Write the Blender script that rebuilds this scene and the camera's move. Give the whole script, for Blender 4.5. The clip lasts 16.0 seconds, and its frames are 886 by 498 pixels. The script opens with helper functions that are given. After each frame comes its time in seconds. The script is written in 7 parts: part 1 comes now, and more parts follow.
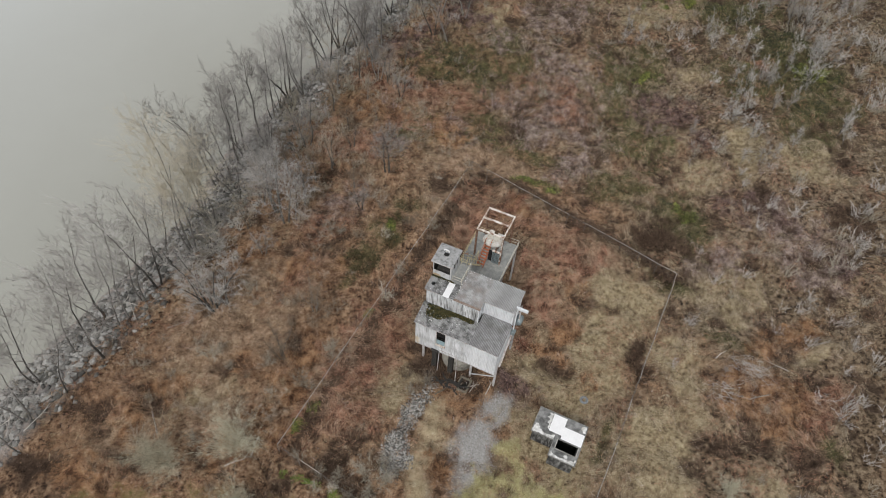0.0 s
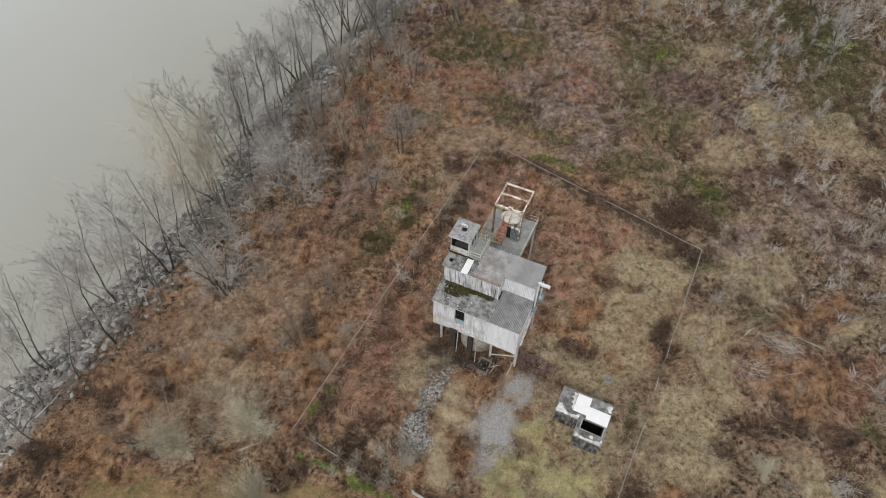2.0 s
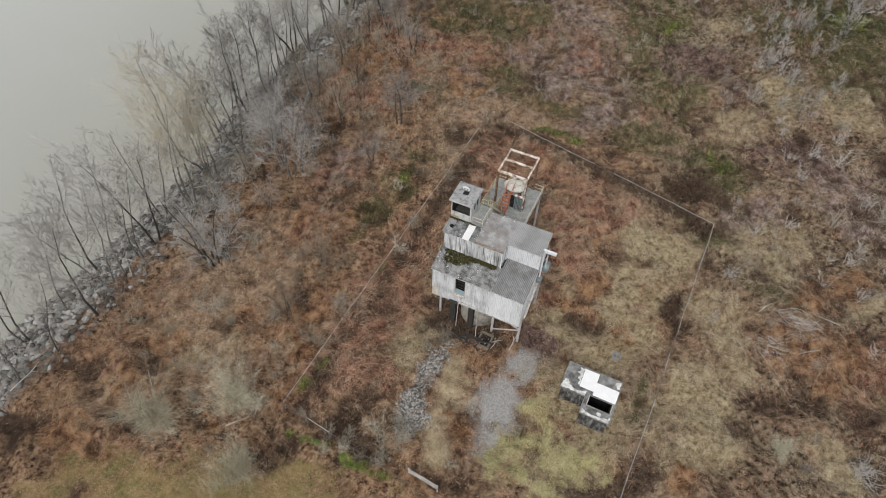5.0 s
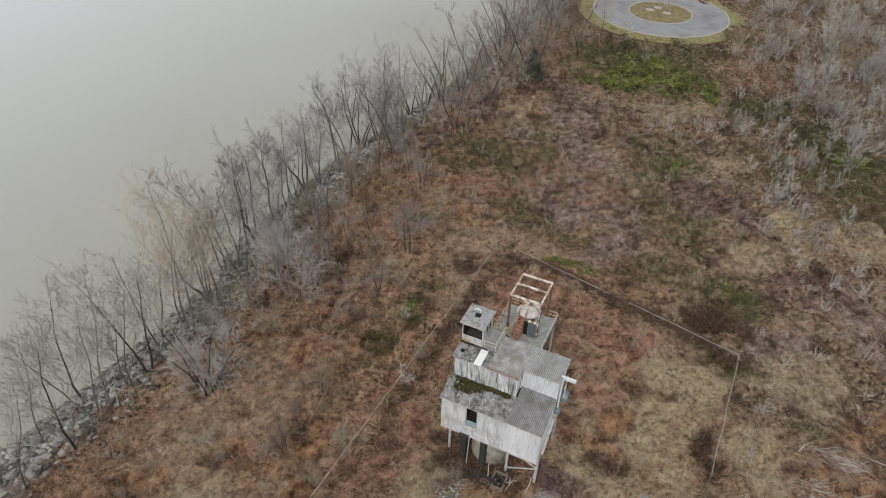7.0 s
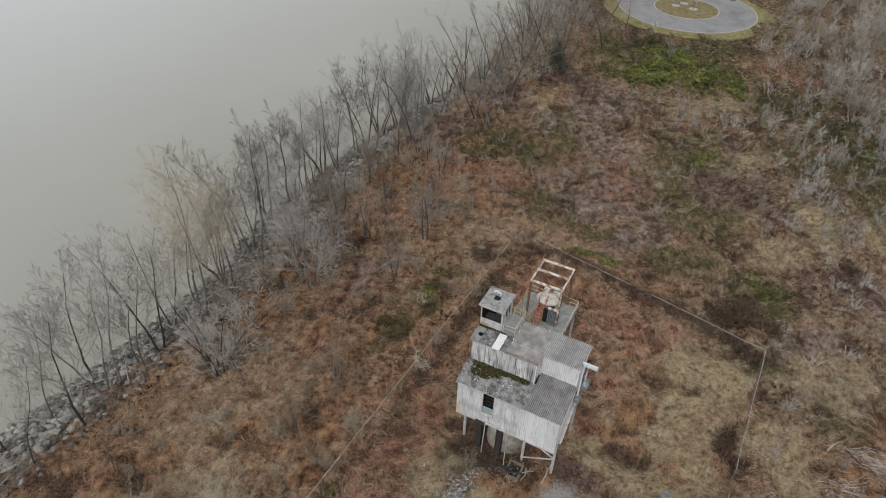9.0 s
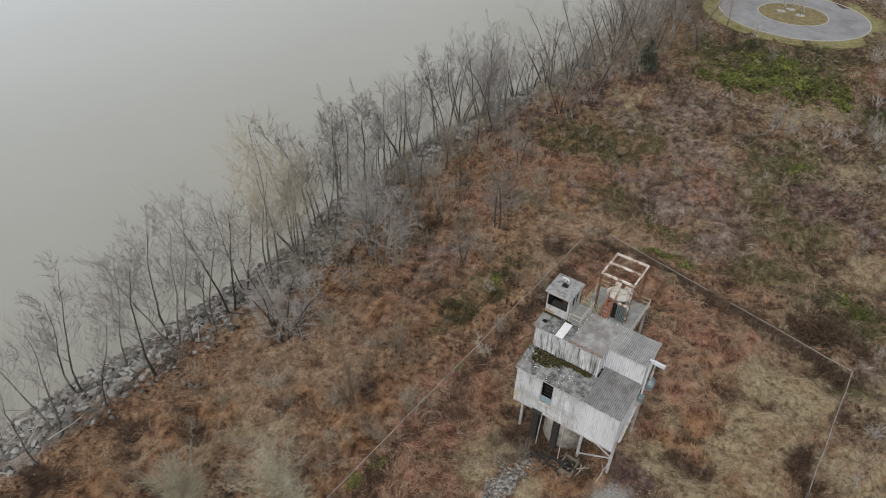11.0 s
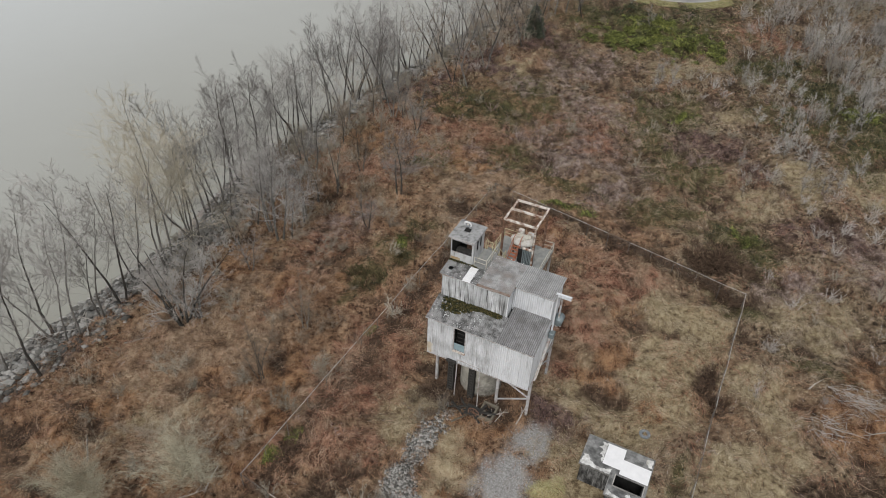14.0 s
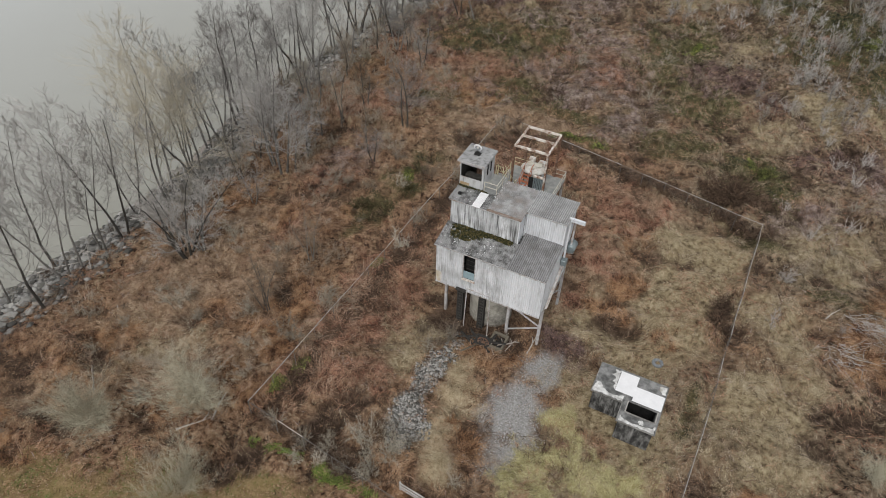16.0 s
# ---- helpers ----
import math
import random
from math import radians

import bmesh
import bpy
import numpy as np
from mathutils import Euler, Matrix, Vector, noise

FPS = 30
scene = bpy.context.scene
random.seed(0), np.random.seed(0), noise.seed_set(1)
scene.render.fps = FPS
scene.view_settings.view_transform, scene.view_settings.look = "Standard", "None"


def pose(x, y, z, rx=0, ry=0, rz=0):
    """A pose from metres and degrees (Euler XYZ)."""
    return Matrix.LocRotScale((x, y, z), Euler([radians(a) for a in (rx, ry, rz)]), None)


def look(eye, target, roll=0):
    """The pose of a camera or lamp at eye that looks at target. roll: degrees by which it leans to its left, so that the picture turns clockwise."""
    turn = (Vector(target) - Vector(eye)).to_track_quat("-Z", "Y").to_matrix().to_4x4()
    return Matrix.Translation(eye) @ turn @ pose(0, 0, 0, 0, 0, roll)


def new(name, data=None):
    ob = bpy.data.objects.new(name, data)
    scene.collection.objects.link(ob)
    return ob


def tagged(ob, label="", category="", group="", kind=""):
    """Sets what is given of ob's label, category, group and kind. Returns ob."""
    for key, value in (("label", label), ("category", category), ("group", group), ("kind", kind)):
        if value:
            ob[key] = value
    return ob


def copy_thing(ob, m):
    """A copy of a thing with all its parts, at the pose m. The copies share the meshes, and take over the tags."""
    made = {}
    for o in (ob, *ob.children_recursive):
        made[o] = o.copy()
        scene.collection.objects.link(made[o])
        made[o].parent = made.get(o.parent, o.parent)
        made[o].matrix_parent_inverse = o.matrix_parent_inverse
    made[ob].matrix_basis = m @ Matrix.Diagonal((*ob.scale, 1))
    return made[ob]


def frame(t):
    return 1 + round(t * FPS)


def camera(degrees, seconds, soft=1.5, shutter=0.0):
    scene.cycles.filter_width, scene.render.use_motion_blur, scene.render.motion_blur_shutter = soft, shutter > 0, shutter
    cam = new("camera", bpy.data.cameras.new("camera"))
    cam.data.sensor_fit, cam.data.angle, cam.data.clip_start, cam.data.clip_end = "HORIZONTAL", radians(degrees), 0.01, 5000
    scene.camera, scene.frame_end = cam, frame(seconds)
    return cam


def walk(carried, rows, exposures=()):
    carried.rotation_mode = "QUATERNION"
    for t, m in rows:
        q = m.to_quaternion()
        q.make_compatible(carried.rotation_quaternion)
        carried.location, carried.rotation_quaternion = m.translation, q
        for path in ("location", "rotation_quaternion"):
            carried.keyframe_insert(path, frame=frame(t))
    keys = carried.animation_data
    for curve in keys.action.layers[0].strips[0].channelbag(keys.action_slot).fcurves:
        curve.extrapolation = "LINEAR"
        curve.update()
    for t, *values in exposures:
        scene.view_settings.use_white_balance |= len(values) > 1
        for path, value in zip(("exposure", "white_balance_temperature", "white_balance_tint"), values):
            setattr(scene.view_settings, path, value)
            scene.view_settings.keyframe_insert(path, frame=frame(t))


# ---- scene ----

# ---------------------------------------------------------------- camera
cam = camera(67.1, 16.0, soft=0.95)
# seconds, x, y, z, pitch, roll, yaw
PATH = [
    (0.0, 0.00, 0.00, 74.07, -51.33, 3.70, -2.55),
    (0.5, -0.25, -0.15, 73.20, -51.39, 1.69, -0.98),
    (1.0, -0.44, -0.28, 72.31, -51.43, 0.88, -0.33),
    (1.5, -0.52, -0.40, 71.43, -51.46, 1.02, -0.51),
    (2.0, -0.49, -0.52, 70.58, -51.47, 1.48, -0.89),
    (2.5, -0.41, -0.65, 69.76, -51.51, 1.83, -1.18),
    (3.0, -0.33, -0.77, 68.95, -51.48, 3.01, -2.07),
    (3.5, -0.31, -0.89, 68.14, -51.47, 2.37, -1.54),
    (4.0, -0.34, -1.00, 67.30, -51.47, 2.14, -1.17),
    (4.2, -0.37, -0.98, 66.90, -51.48, 2.22, -1.23),
    (6.3, -0.85, -0.22, 62.19, -51.45, 1.87, -0.75),
    (6.5, -0.90, -0.17, 61.77, -49.12, 2.89, -1.40),
    (6.7, -0.96, -0.18, 61.43, -44.90, 2.50, -0.90),
    (6.9, -1.03, -0.19, 61.08, -39.90, 1.90, -0.20),
    (7.0, -1.06, -0.20, 60.91, -38.85, 1.74, 0.01),
    (7.5, -1.20, -0.21, 60.13, -38.70, 1.93, -0.28),
    (8.0, -1.30, -0.19, 59.42, -38.70, 1.20, 0.50),
    (8.5, -1.38, -0.15, 58.77, -38.73, 2.08, 0.53),
    (9.0, -1.45, -0.10, 58.14, -38.72, 2.16, 1.63),
    (9.5, -1.52, -0.06, 57.53, -38.72, 2.78, 2.57),
    (10.0, -1.57, -0.05, 56.95, -38.70, 2.03, 5.15),
    (10.2, -1.48, -0.15, 56.74, -38.66, 1.70, 6.30),
    (11.25, -0.65, -1.00, 55.66, -38.67, 1.80, 10.0),
    (12.3, 0.21, -1.83, 54.57, -38.68, 2.07, 6.32),
    (12.5, 0.34, -1.94, 54.31, -38.74, 1.82, 4.11),
    (13.0, 0.50, -2.02, 53.48, -38.80, 2.07, 0.31),
    (13.5, 0.57, -2.05, 52.67, -38.75, 2.28, 0.20),
    (14.0, 0.59, -2.06, 51.87, -38.70, 2.34, 0.31),
    (14.5, 0.56, -2.06, 51.09, -38.70, 2.47, 0.23),
    (15.0, 0.50, -2.09, 50.32, -38.68, 2.51, 0.27),
    (15.5, 0.41, -2.13, 49.55, -38.69, 1.82, 0.76),
    (15.7, 0.37, -2.16, 49.25, -38.72, 1.82, 0.74),
    (16.0, 0.32, -2.21, 48.80, -42.71, 1.87, 0.66),
]
walk(cam, [(t, pose(x, y, z, 90 + p, 0, w) @ pose(0, 0, 0, 0, 0, r)) for t, x, y, z, p, r, w in PATH],
     exposures=[(0.0, 0.20), (6.3, 0.28), (7.0, 0.15), (7.8, 0.0), (10.2, 0.0), (12.3, 0.02), (13.2, 0.06), (16.0, 0.10)])

# ---------------------------------------------------------------- light: an overcast winter sky
SUN_UP, SUN_TURN = 48.0, 200.0
world = bpy.data.worlds.new("overcast_sky")
scene.world = world
world.use_nodes = True
wn, wl = world.node_tree.nodes, world.node_tree.links
sky = wn.new("ShaderNodeTexSky")
sky.sky_type = "NISHITA"
sky.sun_disc = False
sky.sun_elevation, sky.sun_rotation = radians(SUN_UP), radians(SUN_TURN)
sky.dust_density = 6.0
grey = wn.new("ShaderNodeMix")
grey.data_type = "RGBA"
grey.inputs["Factor"].default_value = 0.82
grey.inputs["B"].default_value = (8.0, 8.1, 8.2, 1)
wl.new(sky.outputs["Color"], grey.inputs["A"])
wl.new(grey.outputs["Result"], wn["Background"].inputs["Color"])
wn["Background"].inputs["Strength"].default_value = 0.083
sun = new("sun", bpy.data.lights.new("sun", "SUN"))
sun.data.energy, sun.data.angle, sun.data.color = 1.5, radians(14), (1.0, 0.985, 0.96)
sun.matrix_world = look((0, 0, 200), (Vector((0, 0, 200)) - Vector((math.sin(radians(SUN_TURN)) * math.cos(radians(SUN_UP)), math.cos(radians(SUN_TURN)) * math.cos(radians(SUN_UP)), math.sin(radians(SUN_UP))))))


# ---------------------------------------------------------------- materials
def material(name, ramp, scale=3.0, rough=0.85, bump=0.3, metal=0.0, island=0.0, rand=0.0, stretch=(1, 1, 1), stain=None, stain_scale=0.5, bump_dist=0.02, spec=0.3, ribs=None, streak=None, streak_from=0.58):
    """Noise-driven colours; island or rand: how far each loose piece or each object varies in value; stain: a colour in broad patches."""
    m = bpy.data.materials.new(name)
    m.use_nodes = True
    n, l = m.node_tree.nodes, m.node_tree.links
    b = n["Principled BSDF"]
    co, mp = n.new("ShaderNodeTexCoord"), n.new("ShaderNodeMapping")
    mp.inputs["Scale"].default_value = stretch
    l.new(co.outputs["Object"], mp.inputs["Vector"])
    no = n.new("ShaderNodeTexNoise")
    no.inputs["Scale"].default_value, no.inputs["Detail"].default_value, no.inputs["Roughness"].default_value = scale, 6, 0.65
    l.new(mp.outputs["Vector"], no.inputs["Vector"])
    cr = n.new("ShaderNodeValToRGB")
    for k in range(len(ramp) - 2):
        cr.color_ramp.elements.new(0.5)
    for e, (p, c) in zip(cr.color_ramp.elements, ramp):
        e.position, e.color = p, (*c, 1)
    value = no.outputs["Fac"]
    if island or rand:
        src = n.new("ShaderNodeNewGeometry").outputs["Random Per Island"] if island else n.new("ShaderNodeObjectInfo").outputs["Random"]
        mx = n.new("ShaderNodeMix")
        mx.inputs["Factor"].default_value = island or rand
        l.new(no.outputs["Fac"], mx.inputs["A"])
        l.new(src, mx.inputs["B"])
        value = mx.outputs["Result"]
    l.new(value, cr.inputs["Fac"])
    colour = cr.outputs["Color"]
    if stain:
        n2 = n.new("ShaderNodeTexNoise")
        n2.inputs["Scale"].default_value, n2.inputs["Detail"].default_value, n2.inputs["Roughness"].default_value = stain_scale, 8, 0.7
        l.new(mp.outputs["Vector"], n2.inputs["Vector"])
        c2 = n.new("ShaderNodeValToRGB")
        c2.color_ramp.elements[0].position, c2.color_ramp.elements[1].position = 0.46, 0.66
        l.new(n2.outputs["Fac"], c2.inputs["Fac"])
        mix = n.new("ShaderNodeMix")
        mix.data_type = "RGBA"
        l.new(c2.outputs["Color"], mix.inputs["Factor"])
        l.new(colour, mix.inputs["A"])
        mix.inputs["B"].default_value = (*stain, 1)
        colour = mix.outputs["Result"]
    if streak:
        n3, m3, c3 = n.new("ShaderNodeTexNoise"), n.new("ShaderNodeMapping"), n.new("ShaderNodeValToRGB")
        m3.inputs["Scale"].default_value = (4.6, 4.6, 0.45)
        n3.inputs["Scale"].default_value, n3.inputs["Detail"].default_value = 0.9, 4
        l.new(co.outputs["Object"], m3.inputs["Vector"])
        l.new(m3.outputs["Vector"], n3.inputs["Vector"])
        l.new(n3.outputs["Fac"], c3.inputs["Fac"])
        c3.color_ramp.elements[0].position, c3.color_ramp.elements[1].position = streak_from, streak_from + 0.2
        mix = n.new("ShaderNodeMix")
        mix.data_type = "RGBA"
        l.new(c3.outputs["Color"], mix.inputs["Factor"])
        l.new(colour, mix.inputs["A"])
        mix.inputs["B"].default_value = (*streak, 1)
        colour = mix.outputs["Result"]
    if ribs:  # darker troughs of the profile: pitch, strength, and whether upright sheets count x and y together
        pitch, trough_tone, upright = ribs
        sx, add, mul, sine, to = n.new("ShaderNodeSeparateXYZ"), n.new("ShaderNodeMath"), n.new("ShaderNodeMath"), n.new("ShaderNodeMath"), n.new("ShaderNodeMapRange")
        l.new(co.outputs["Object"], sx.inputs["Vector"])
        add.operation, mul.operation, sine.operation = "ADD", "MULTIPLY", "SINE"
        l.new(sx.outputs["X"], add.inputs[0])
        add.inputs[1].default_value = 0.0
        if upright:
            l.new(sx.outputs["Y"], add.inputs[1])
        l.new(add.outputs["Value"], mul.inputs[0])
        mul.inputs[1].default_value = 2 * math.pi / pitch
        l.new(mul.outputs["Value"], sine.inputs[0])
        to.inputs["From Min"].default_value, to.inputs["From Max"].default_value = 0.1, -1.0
        to.inputs["To Max"].default_value = trough_tone
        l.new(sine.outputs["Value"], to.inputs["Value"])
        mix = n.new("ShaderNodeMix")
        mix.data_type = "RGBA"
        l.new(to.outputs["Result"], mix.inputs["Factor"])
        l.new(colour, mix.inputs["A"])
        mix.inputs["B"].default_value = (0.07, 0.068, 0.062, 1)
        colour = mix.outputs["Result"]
    l.new(colour, b.inputs["Base Color"])
    b.inputs["Roughness"].default_value, b.inputs["Metallic"].default_value = rough, metal
    b.inputs["Specular IOR Level"].default_value = spec
    if bump:
        bp = n.new("ShaderNodeBump")
        bp.inputs["Strength"].default_value, bp.inputs["Distance"].default_value = bump, bump_dist
        l.new(no.outputs["Fac"], bp.inputs["Height"])
        l.new(bp.outputs["Normal"], b.inputs["Normal"])
    return m


def plain_ramp(a, b, c=None):
    return [(0.3, a), (0.5, b), (0.7, c)] if c else [(0.3, a), (0.7, b)]


def clump_ramp(a, b, c):
    return [(0.37, a), (0.5, b), (0.63, c)]


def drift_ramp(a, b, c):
    """For plants: noise blotches, from deep tones that act as shade in the growth to bright ones."""
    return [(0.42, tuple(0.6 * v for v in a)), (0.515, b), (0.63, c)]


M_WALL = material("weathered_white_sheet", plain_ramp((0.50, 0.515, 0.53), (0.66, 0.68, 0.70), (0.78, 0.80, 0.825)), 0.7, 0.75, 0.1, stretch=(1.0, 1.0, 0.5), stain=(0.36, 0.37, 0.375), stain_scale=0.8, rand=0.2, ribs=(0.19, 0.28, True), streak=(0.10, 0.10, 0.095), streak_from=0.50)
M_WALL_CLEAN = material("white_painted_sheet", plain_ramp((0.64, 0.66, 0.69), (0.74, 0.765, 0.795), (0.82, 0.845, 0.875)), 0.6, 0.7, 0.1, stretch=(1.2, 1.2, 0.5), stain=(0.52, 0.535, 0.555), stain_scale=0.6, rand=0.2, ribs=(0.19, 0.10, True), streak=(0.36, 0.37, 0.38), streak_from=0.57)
M_WALL_LOW = material("stained_white_sheet", plain_ramp((0.54, 0.555, 0.575), (0.67, 0.69, 0.715), (0.78, 0.80, 0.83)), 0.7, 0.75, 0.1, stretch=(1.0, 1.0, 0.5), stain=(0.40, 0.41, 0.42), stain_scale=0.8, rand=0.2, ribs=(0.19, 0.10, True), streak=(0.27, 0.272, 0.27), streak_from=0.55)
M_ROOF = material("lichened_cement_roof", clump_ramp((0.09, 0.09, 0.088), (0.225, 0.226, 0.226), (0.40, 0.403, 0.405)), 2.2, 0.9, 0.4, stain=(0.31, 0.312, 0.31), stain_scale=1.1, rand=0.15, ribs=(0.17, 0.12, False))
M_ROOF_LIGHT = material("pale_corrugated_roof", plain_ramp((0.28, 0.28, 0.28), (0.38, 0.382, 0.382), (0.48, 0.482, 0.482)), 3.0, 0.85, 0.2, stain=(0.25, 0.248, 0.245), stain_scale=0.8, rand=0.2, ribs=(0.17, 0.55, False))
M_RUSTROOF = material("rusting_roof", clump_ramp((0.19, 0.187, 0.184), (0.30, 0.298, 0.296), (0.40, 0.40, 0.40)), 1.2, 0.9, 0.2, stain=(0.25, 0.222, 0.205), stain_scale=0.7, ribs=(0.17, 0.05, False))
M_SKYLIGHT = material("white_plastic_sheet", plain_ramp((0.74, 0.74, 0.75), (0.84, 0.84, 0.85)), 1.5, 0.4, 0.05)
M_STEEL = material("grey_painted_steel", plain_ramp((0.42, 0.42, 0.43), (0.58, 0.58, 0.59)), 4, 0.6, 0.1, stain=(0.28, 0.22, 0.18), stain_scale=1.5)
M_RUST = material("rusty_white_steel", clump_ramp((0.22, 0.10, 0.055), (0.58, 0.52, 0.46), (0.78, 0.75, 0.71)), 1.8, 0.8, 0.2)
M_RUST_DARK = material("dark_rust_steel", plain_ramp((0.10, 0.055, 0.035), (0.18, 0.10, 0.065), (0.30, 0.23, 0.19)), 3, 0.85, 0.2)
M_YELLOW = material("faded_yellow_rail", plain_ramp((0.52, 0.46, 0.27), (0.66, 0.61, 0.42)), 4, 0.6, 0.05, stain=(0.34, 0.25, 0.14), stain_scale=2)
M_CREAM = material("cream_rail_paint", plain_ramp((0.52, 0.50, 0.43), (0.64, 0.62, 0.55)), 4, 0.6, 0.05, stain=(0.36, 0.29, 0.22), stain_scale=2)
M_RED = material("orange_red_paint", plain_ramp((0.34, 0.10, 0.05), (0.50, 0.17, 0.08)), 4, 0.65, 0.1, stain=(0.22, 0.11, 0.07), stain_scale=2)
M_DECK = material("grey_deck_plate", plain_ramp((0.19, 0.195, 0.19), (0.29, 0.295, 0.285)), 2, 0.8, 0.15, stain=(0.36, 0.36, 0.33), stain_scale=0.8)
M_CONC = material("stained_concrete", plain_ramp((0.17, 0.165, 0.155), (0.26, 0.255, 0.24), (0.36, 0.35, 0.33)), 1.6, 0.92, 0.4, stain=(0.09, 0.085, 0.08), stain_scale=0.7)
M_TANK = material("pale_tank_plaster", plain_ramp((0.20, 0.188, 0.165), (0.40, 0.382, 0.335), (0.54, 0.52, 0.46)), 0.6, 0.85, 0.2, stain=(0.09, 0.083, 0.072), stain_scale=0.4)
# Black for real black parts, and painted wherever an opening should look unlit.
M_DARK = material("black_paint_and_shade", plain_ramp((0.012, 0.012, 0.012), (0.03, 0.029, 0.028)), 2, 0.95, 0)
M_BLACKTIMBER = material("charred_timber_and_shade", plain_ramp((0.025, 0.024, 0.023), (0.07, 0.066, 0.06)), 5, 0.95, 0.4)
M_TIMBER = material("weathered_timber", plain_ramp((0.13, 0.115, 0.09), (0.24, 0.215, 0.17)), 5, 0.9, 0.4, stretch=(1, 1, 6))
M_MOSS = material("roof_moss", plain_ramp((0.012, 0.014, 0.005), (0.034, 0.035, 0.011), (0.095, 0.075, 0.03)), 3, 0.95, 0.5, island=0.5)
M_BLUE = material("pale_blue_door", plain_ramp((0.22, 0.32, 0.36), (0.33, 0.43, 0.47)), 3, 0.6, 0.1)
M_TEAL = material("grey_teal_housing", plain_ramp((0.17, 0.21, 0.22), (0.28, 0.325, 0.34)), 3, 0.5, 0.1, metal=0.3)
M_OFFWHITE = material("chalky_white_drum", plain_ramp((0.46, 0.45, 0.42), (0.66, 0.65, 0.62)), 2.5, 0.7, 0.15, stain=(0.38, 0.30, 0.23), stain_scale=1.4)
M_GALV = material("galvanised_pipe", plain_ramp((0.42, 0.42, 0.41), (0.60, 0.60, 0.58)), 3, 0.55, 0.05, metal=0.2, stain=(0.25, 0.21, 0.17), stain_scale=1)
M_WIRE = material("chain_link_wire", plain_ramp((0.11, 0.10, 0.09), (0.20, 0.185, 0.17)), 3, 0.6, 0, metal=0.3)
M_RUBBER = material("dusty_rubber", plain_ramp((0.16, 0.175, 0.19), (0.30, 0.32, 0.34)), 5, 0.8, 0.2)
M_SHEDROOF = material("shed_roof_coating", clump_ramp((0.085, 0.085, 0.083), (0.16, 0.16, 0.157), (0.27, 0.27, 0.265)), 1.3, 0.9, 0.2)
M_ASPHALT = material("worn_asphalt", plain_ramp((0.23, 0.232, 0.24), (0.30, 0.302, 0.31)), 0.4, 0.9, 0.2, stain=(0.19, 0.19, 0.195), stain_scale=0.12)
M_KERB = material("pale_concrete_kerb", plain_ramp((0.32, 0.305, 0.285), (0.45, 0.435, 0.41)), 3, 0.9, 0.2)
M_ROCK = material("riprap_stone", plain_ramp((0.12, 0.116, 0.105), (0.25, 0.243, 0.226), (0.42, 0.41, 0.385)), 1.3, 0.92, 0.5, rand=0.6)
M_ROCKS = material("riprap_stone_fill", plain_ramp((0.10, 0.096, 0.088), (0.23, 0.223, 0.208), (0.39, 0.38, 0.36)), 1.3, 0.92, 0.5, island=0.6)
M_COBBLE = material("grey_gravel_stones", plain_ramp((0.22, 0.215, 0.208), (0.33, 0.326, 0.32), (0.48, 0.475, 0.47)), 4, 0.9, 0.3, island=0.7)
M_BARK = material("grey_bark", plain_ramp((0.045, 0.041, 0.036), (0.10, 0.093, 0.083), (0.21, 0.198, 0.182)), 2.2, 0.95, 0.5, stretch=(1, 1, 0.4), rand=0.4)
M_TWIG = material("grey_twigs", plain_ramp((0.21, 0.197, 0.182), (0.32, 0.303, 0.287), (0.45, 0.433, 0.415)), 0.5, 0.95, 0, rand=0.5)
M_TWIG_PALE = material("pale_grey_twigs", plain_ramp((0.29, 0.27, 0.25), (0.40, 0.38, 0.355), (0.50, 0.48, 0.455)), 0.6, 0.95, 0, rand=0.4)
M_TWIG_BROWN = material("brown_twigs", plain_ramp((0.15, 0.115, 0.085), (0.25, 0.20, 0.15), (0.36, 0.30, 0.235)), 0.6, 0.95, 0, rand=0.5)
M_TWIG_GOLD = material("budding_tan_twigs", plain_ramp((0.30, 0.262, 0.195), (0.40, 0.358, 0.275), (0.48, 0.44, 0.355)), 0.6, 0.95, 0, rand=0.3)
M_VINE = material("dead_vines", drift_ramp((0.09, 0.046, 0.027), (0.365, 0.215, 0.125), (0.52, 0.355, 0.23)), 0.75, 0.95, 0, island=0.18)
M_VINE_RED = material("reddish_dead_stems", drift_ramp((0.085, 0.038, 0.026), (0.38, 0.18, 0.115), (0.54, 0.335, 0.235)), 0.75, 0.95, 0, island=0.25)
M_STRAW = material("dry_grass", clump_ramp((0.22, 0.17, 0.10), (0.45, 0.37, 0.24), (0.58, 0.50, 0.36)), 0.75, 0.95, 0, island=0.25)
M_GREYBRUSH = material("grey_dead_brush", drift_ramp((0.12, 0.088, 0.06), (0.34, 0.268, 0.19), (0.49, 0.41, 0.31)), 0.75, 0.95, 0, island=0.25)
M_DARKBRUSH = material("dark_dead_brush", clump_ramp((0.045, 0.028, 0.018), (0.105, 0.068, 0.045), (0.20, 0.138, 0.098)), 0.75, 0.95, 0, island=0.25)
M_LEAF = material("bramble_leaves", plain_ramp((0.030, 0.034, 0.011), (0.105, 0.118, 0.03), (0.29, 0.31, 0.08)), 0.22, 0.7, 0, island=0.35)
M_LEAF_DARK = material("dark_evergreen_leaves", plain_ramp((0.018, 0.021, 0.010), (0.044, 0.047, 0.021), (0.095, 0.093, 0.042)), 0.3, 0.75, 0, island=0.6)
M_CEDAR = material("cedar_needles", plain_ramp((0.05, 0.06, 0.042), (0.11, 0.125, 0.085)), 1, 0.9, 0, island=0.5)
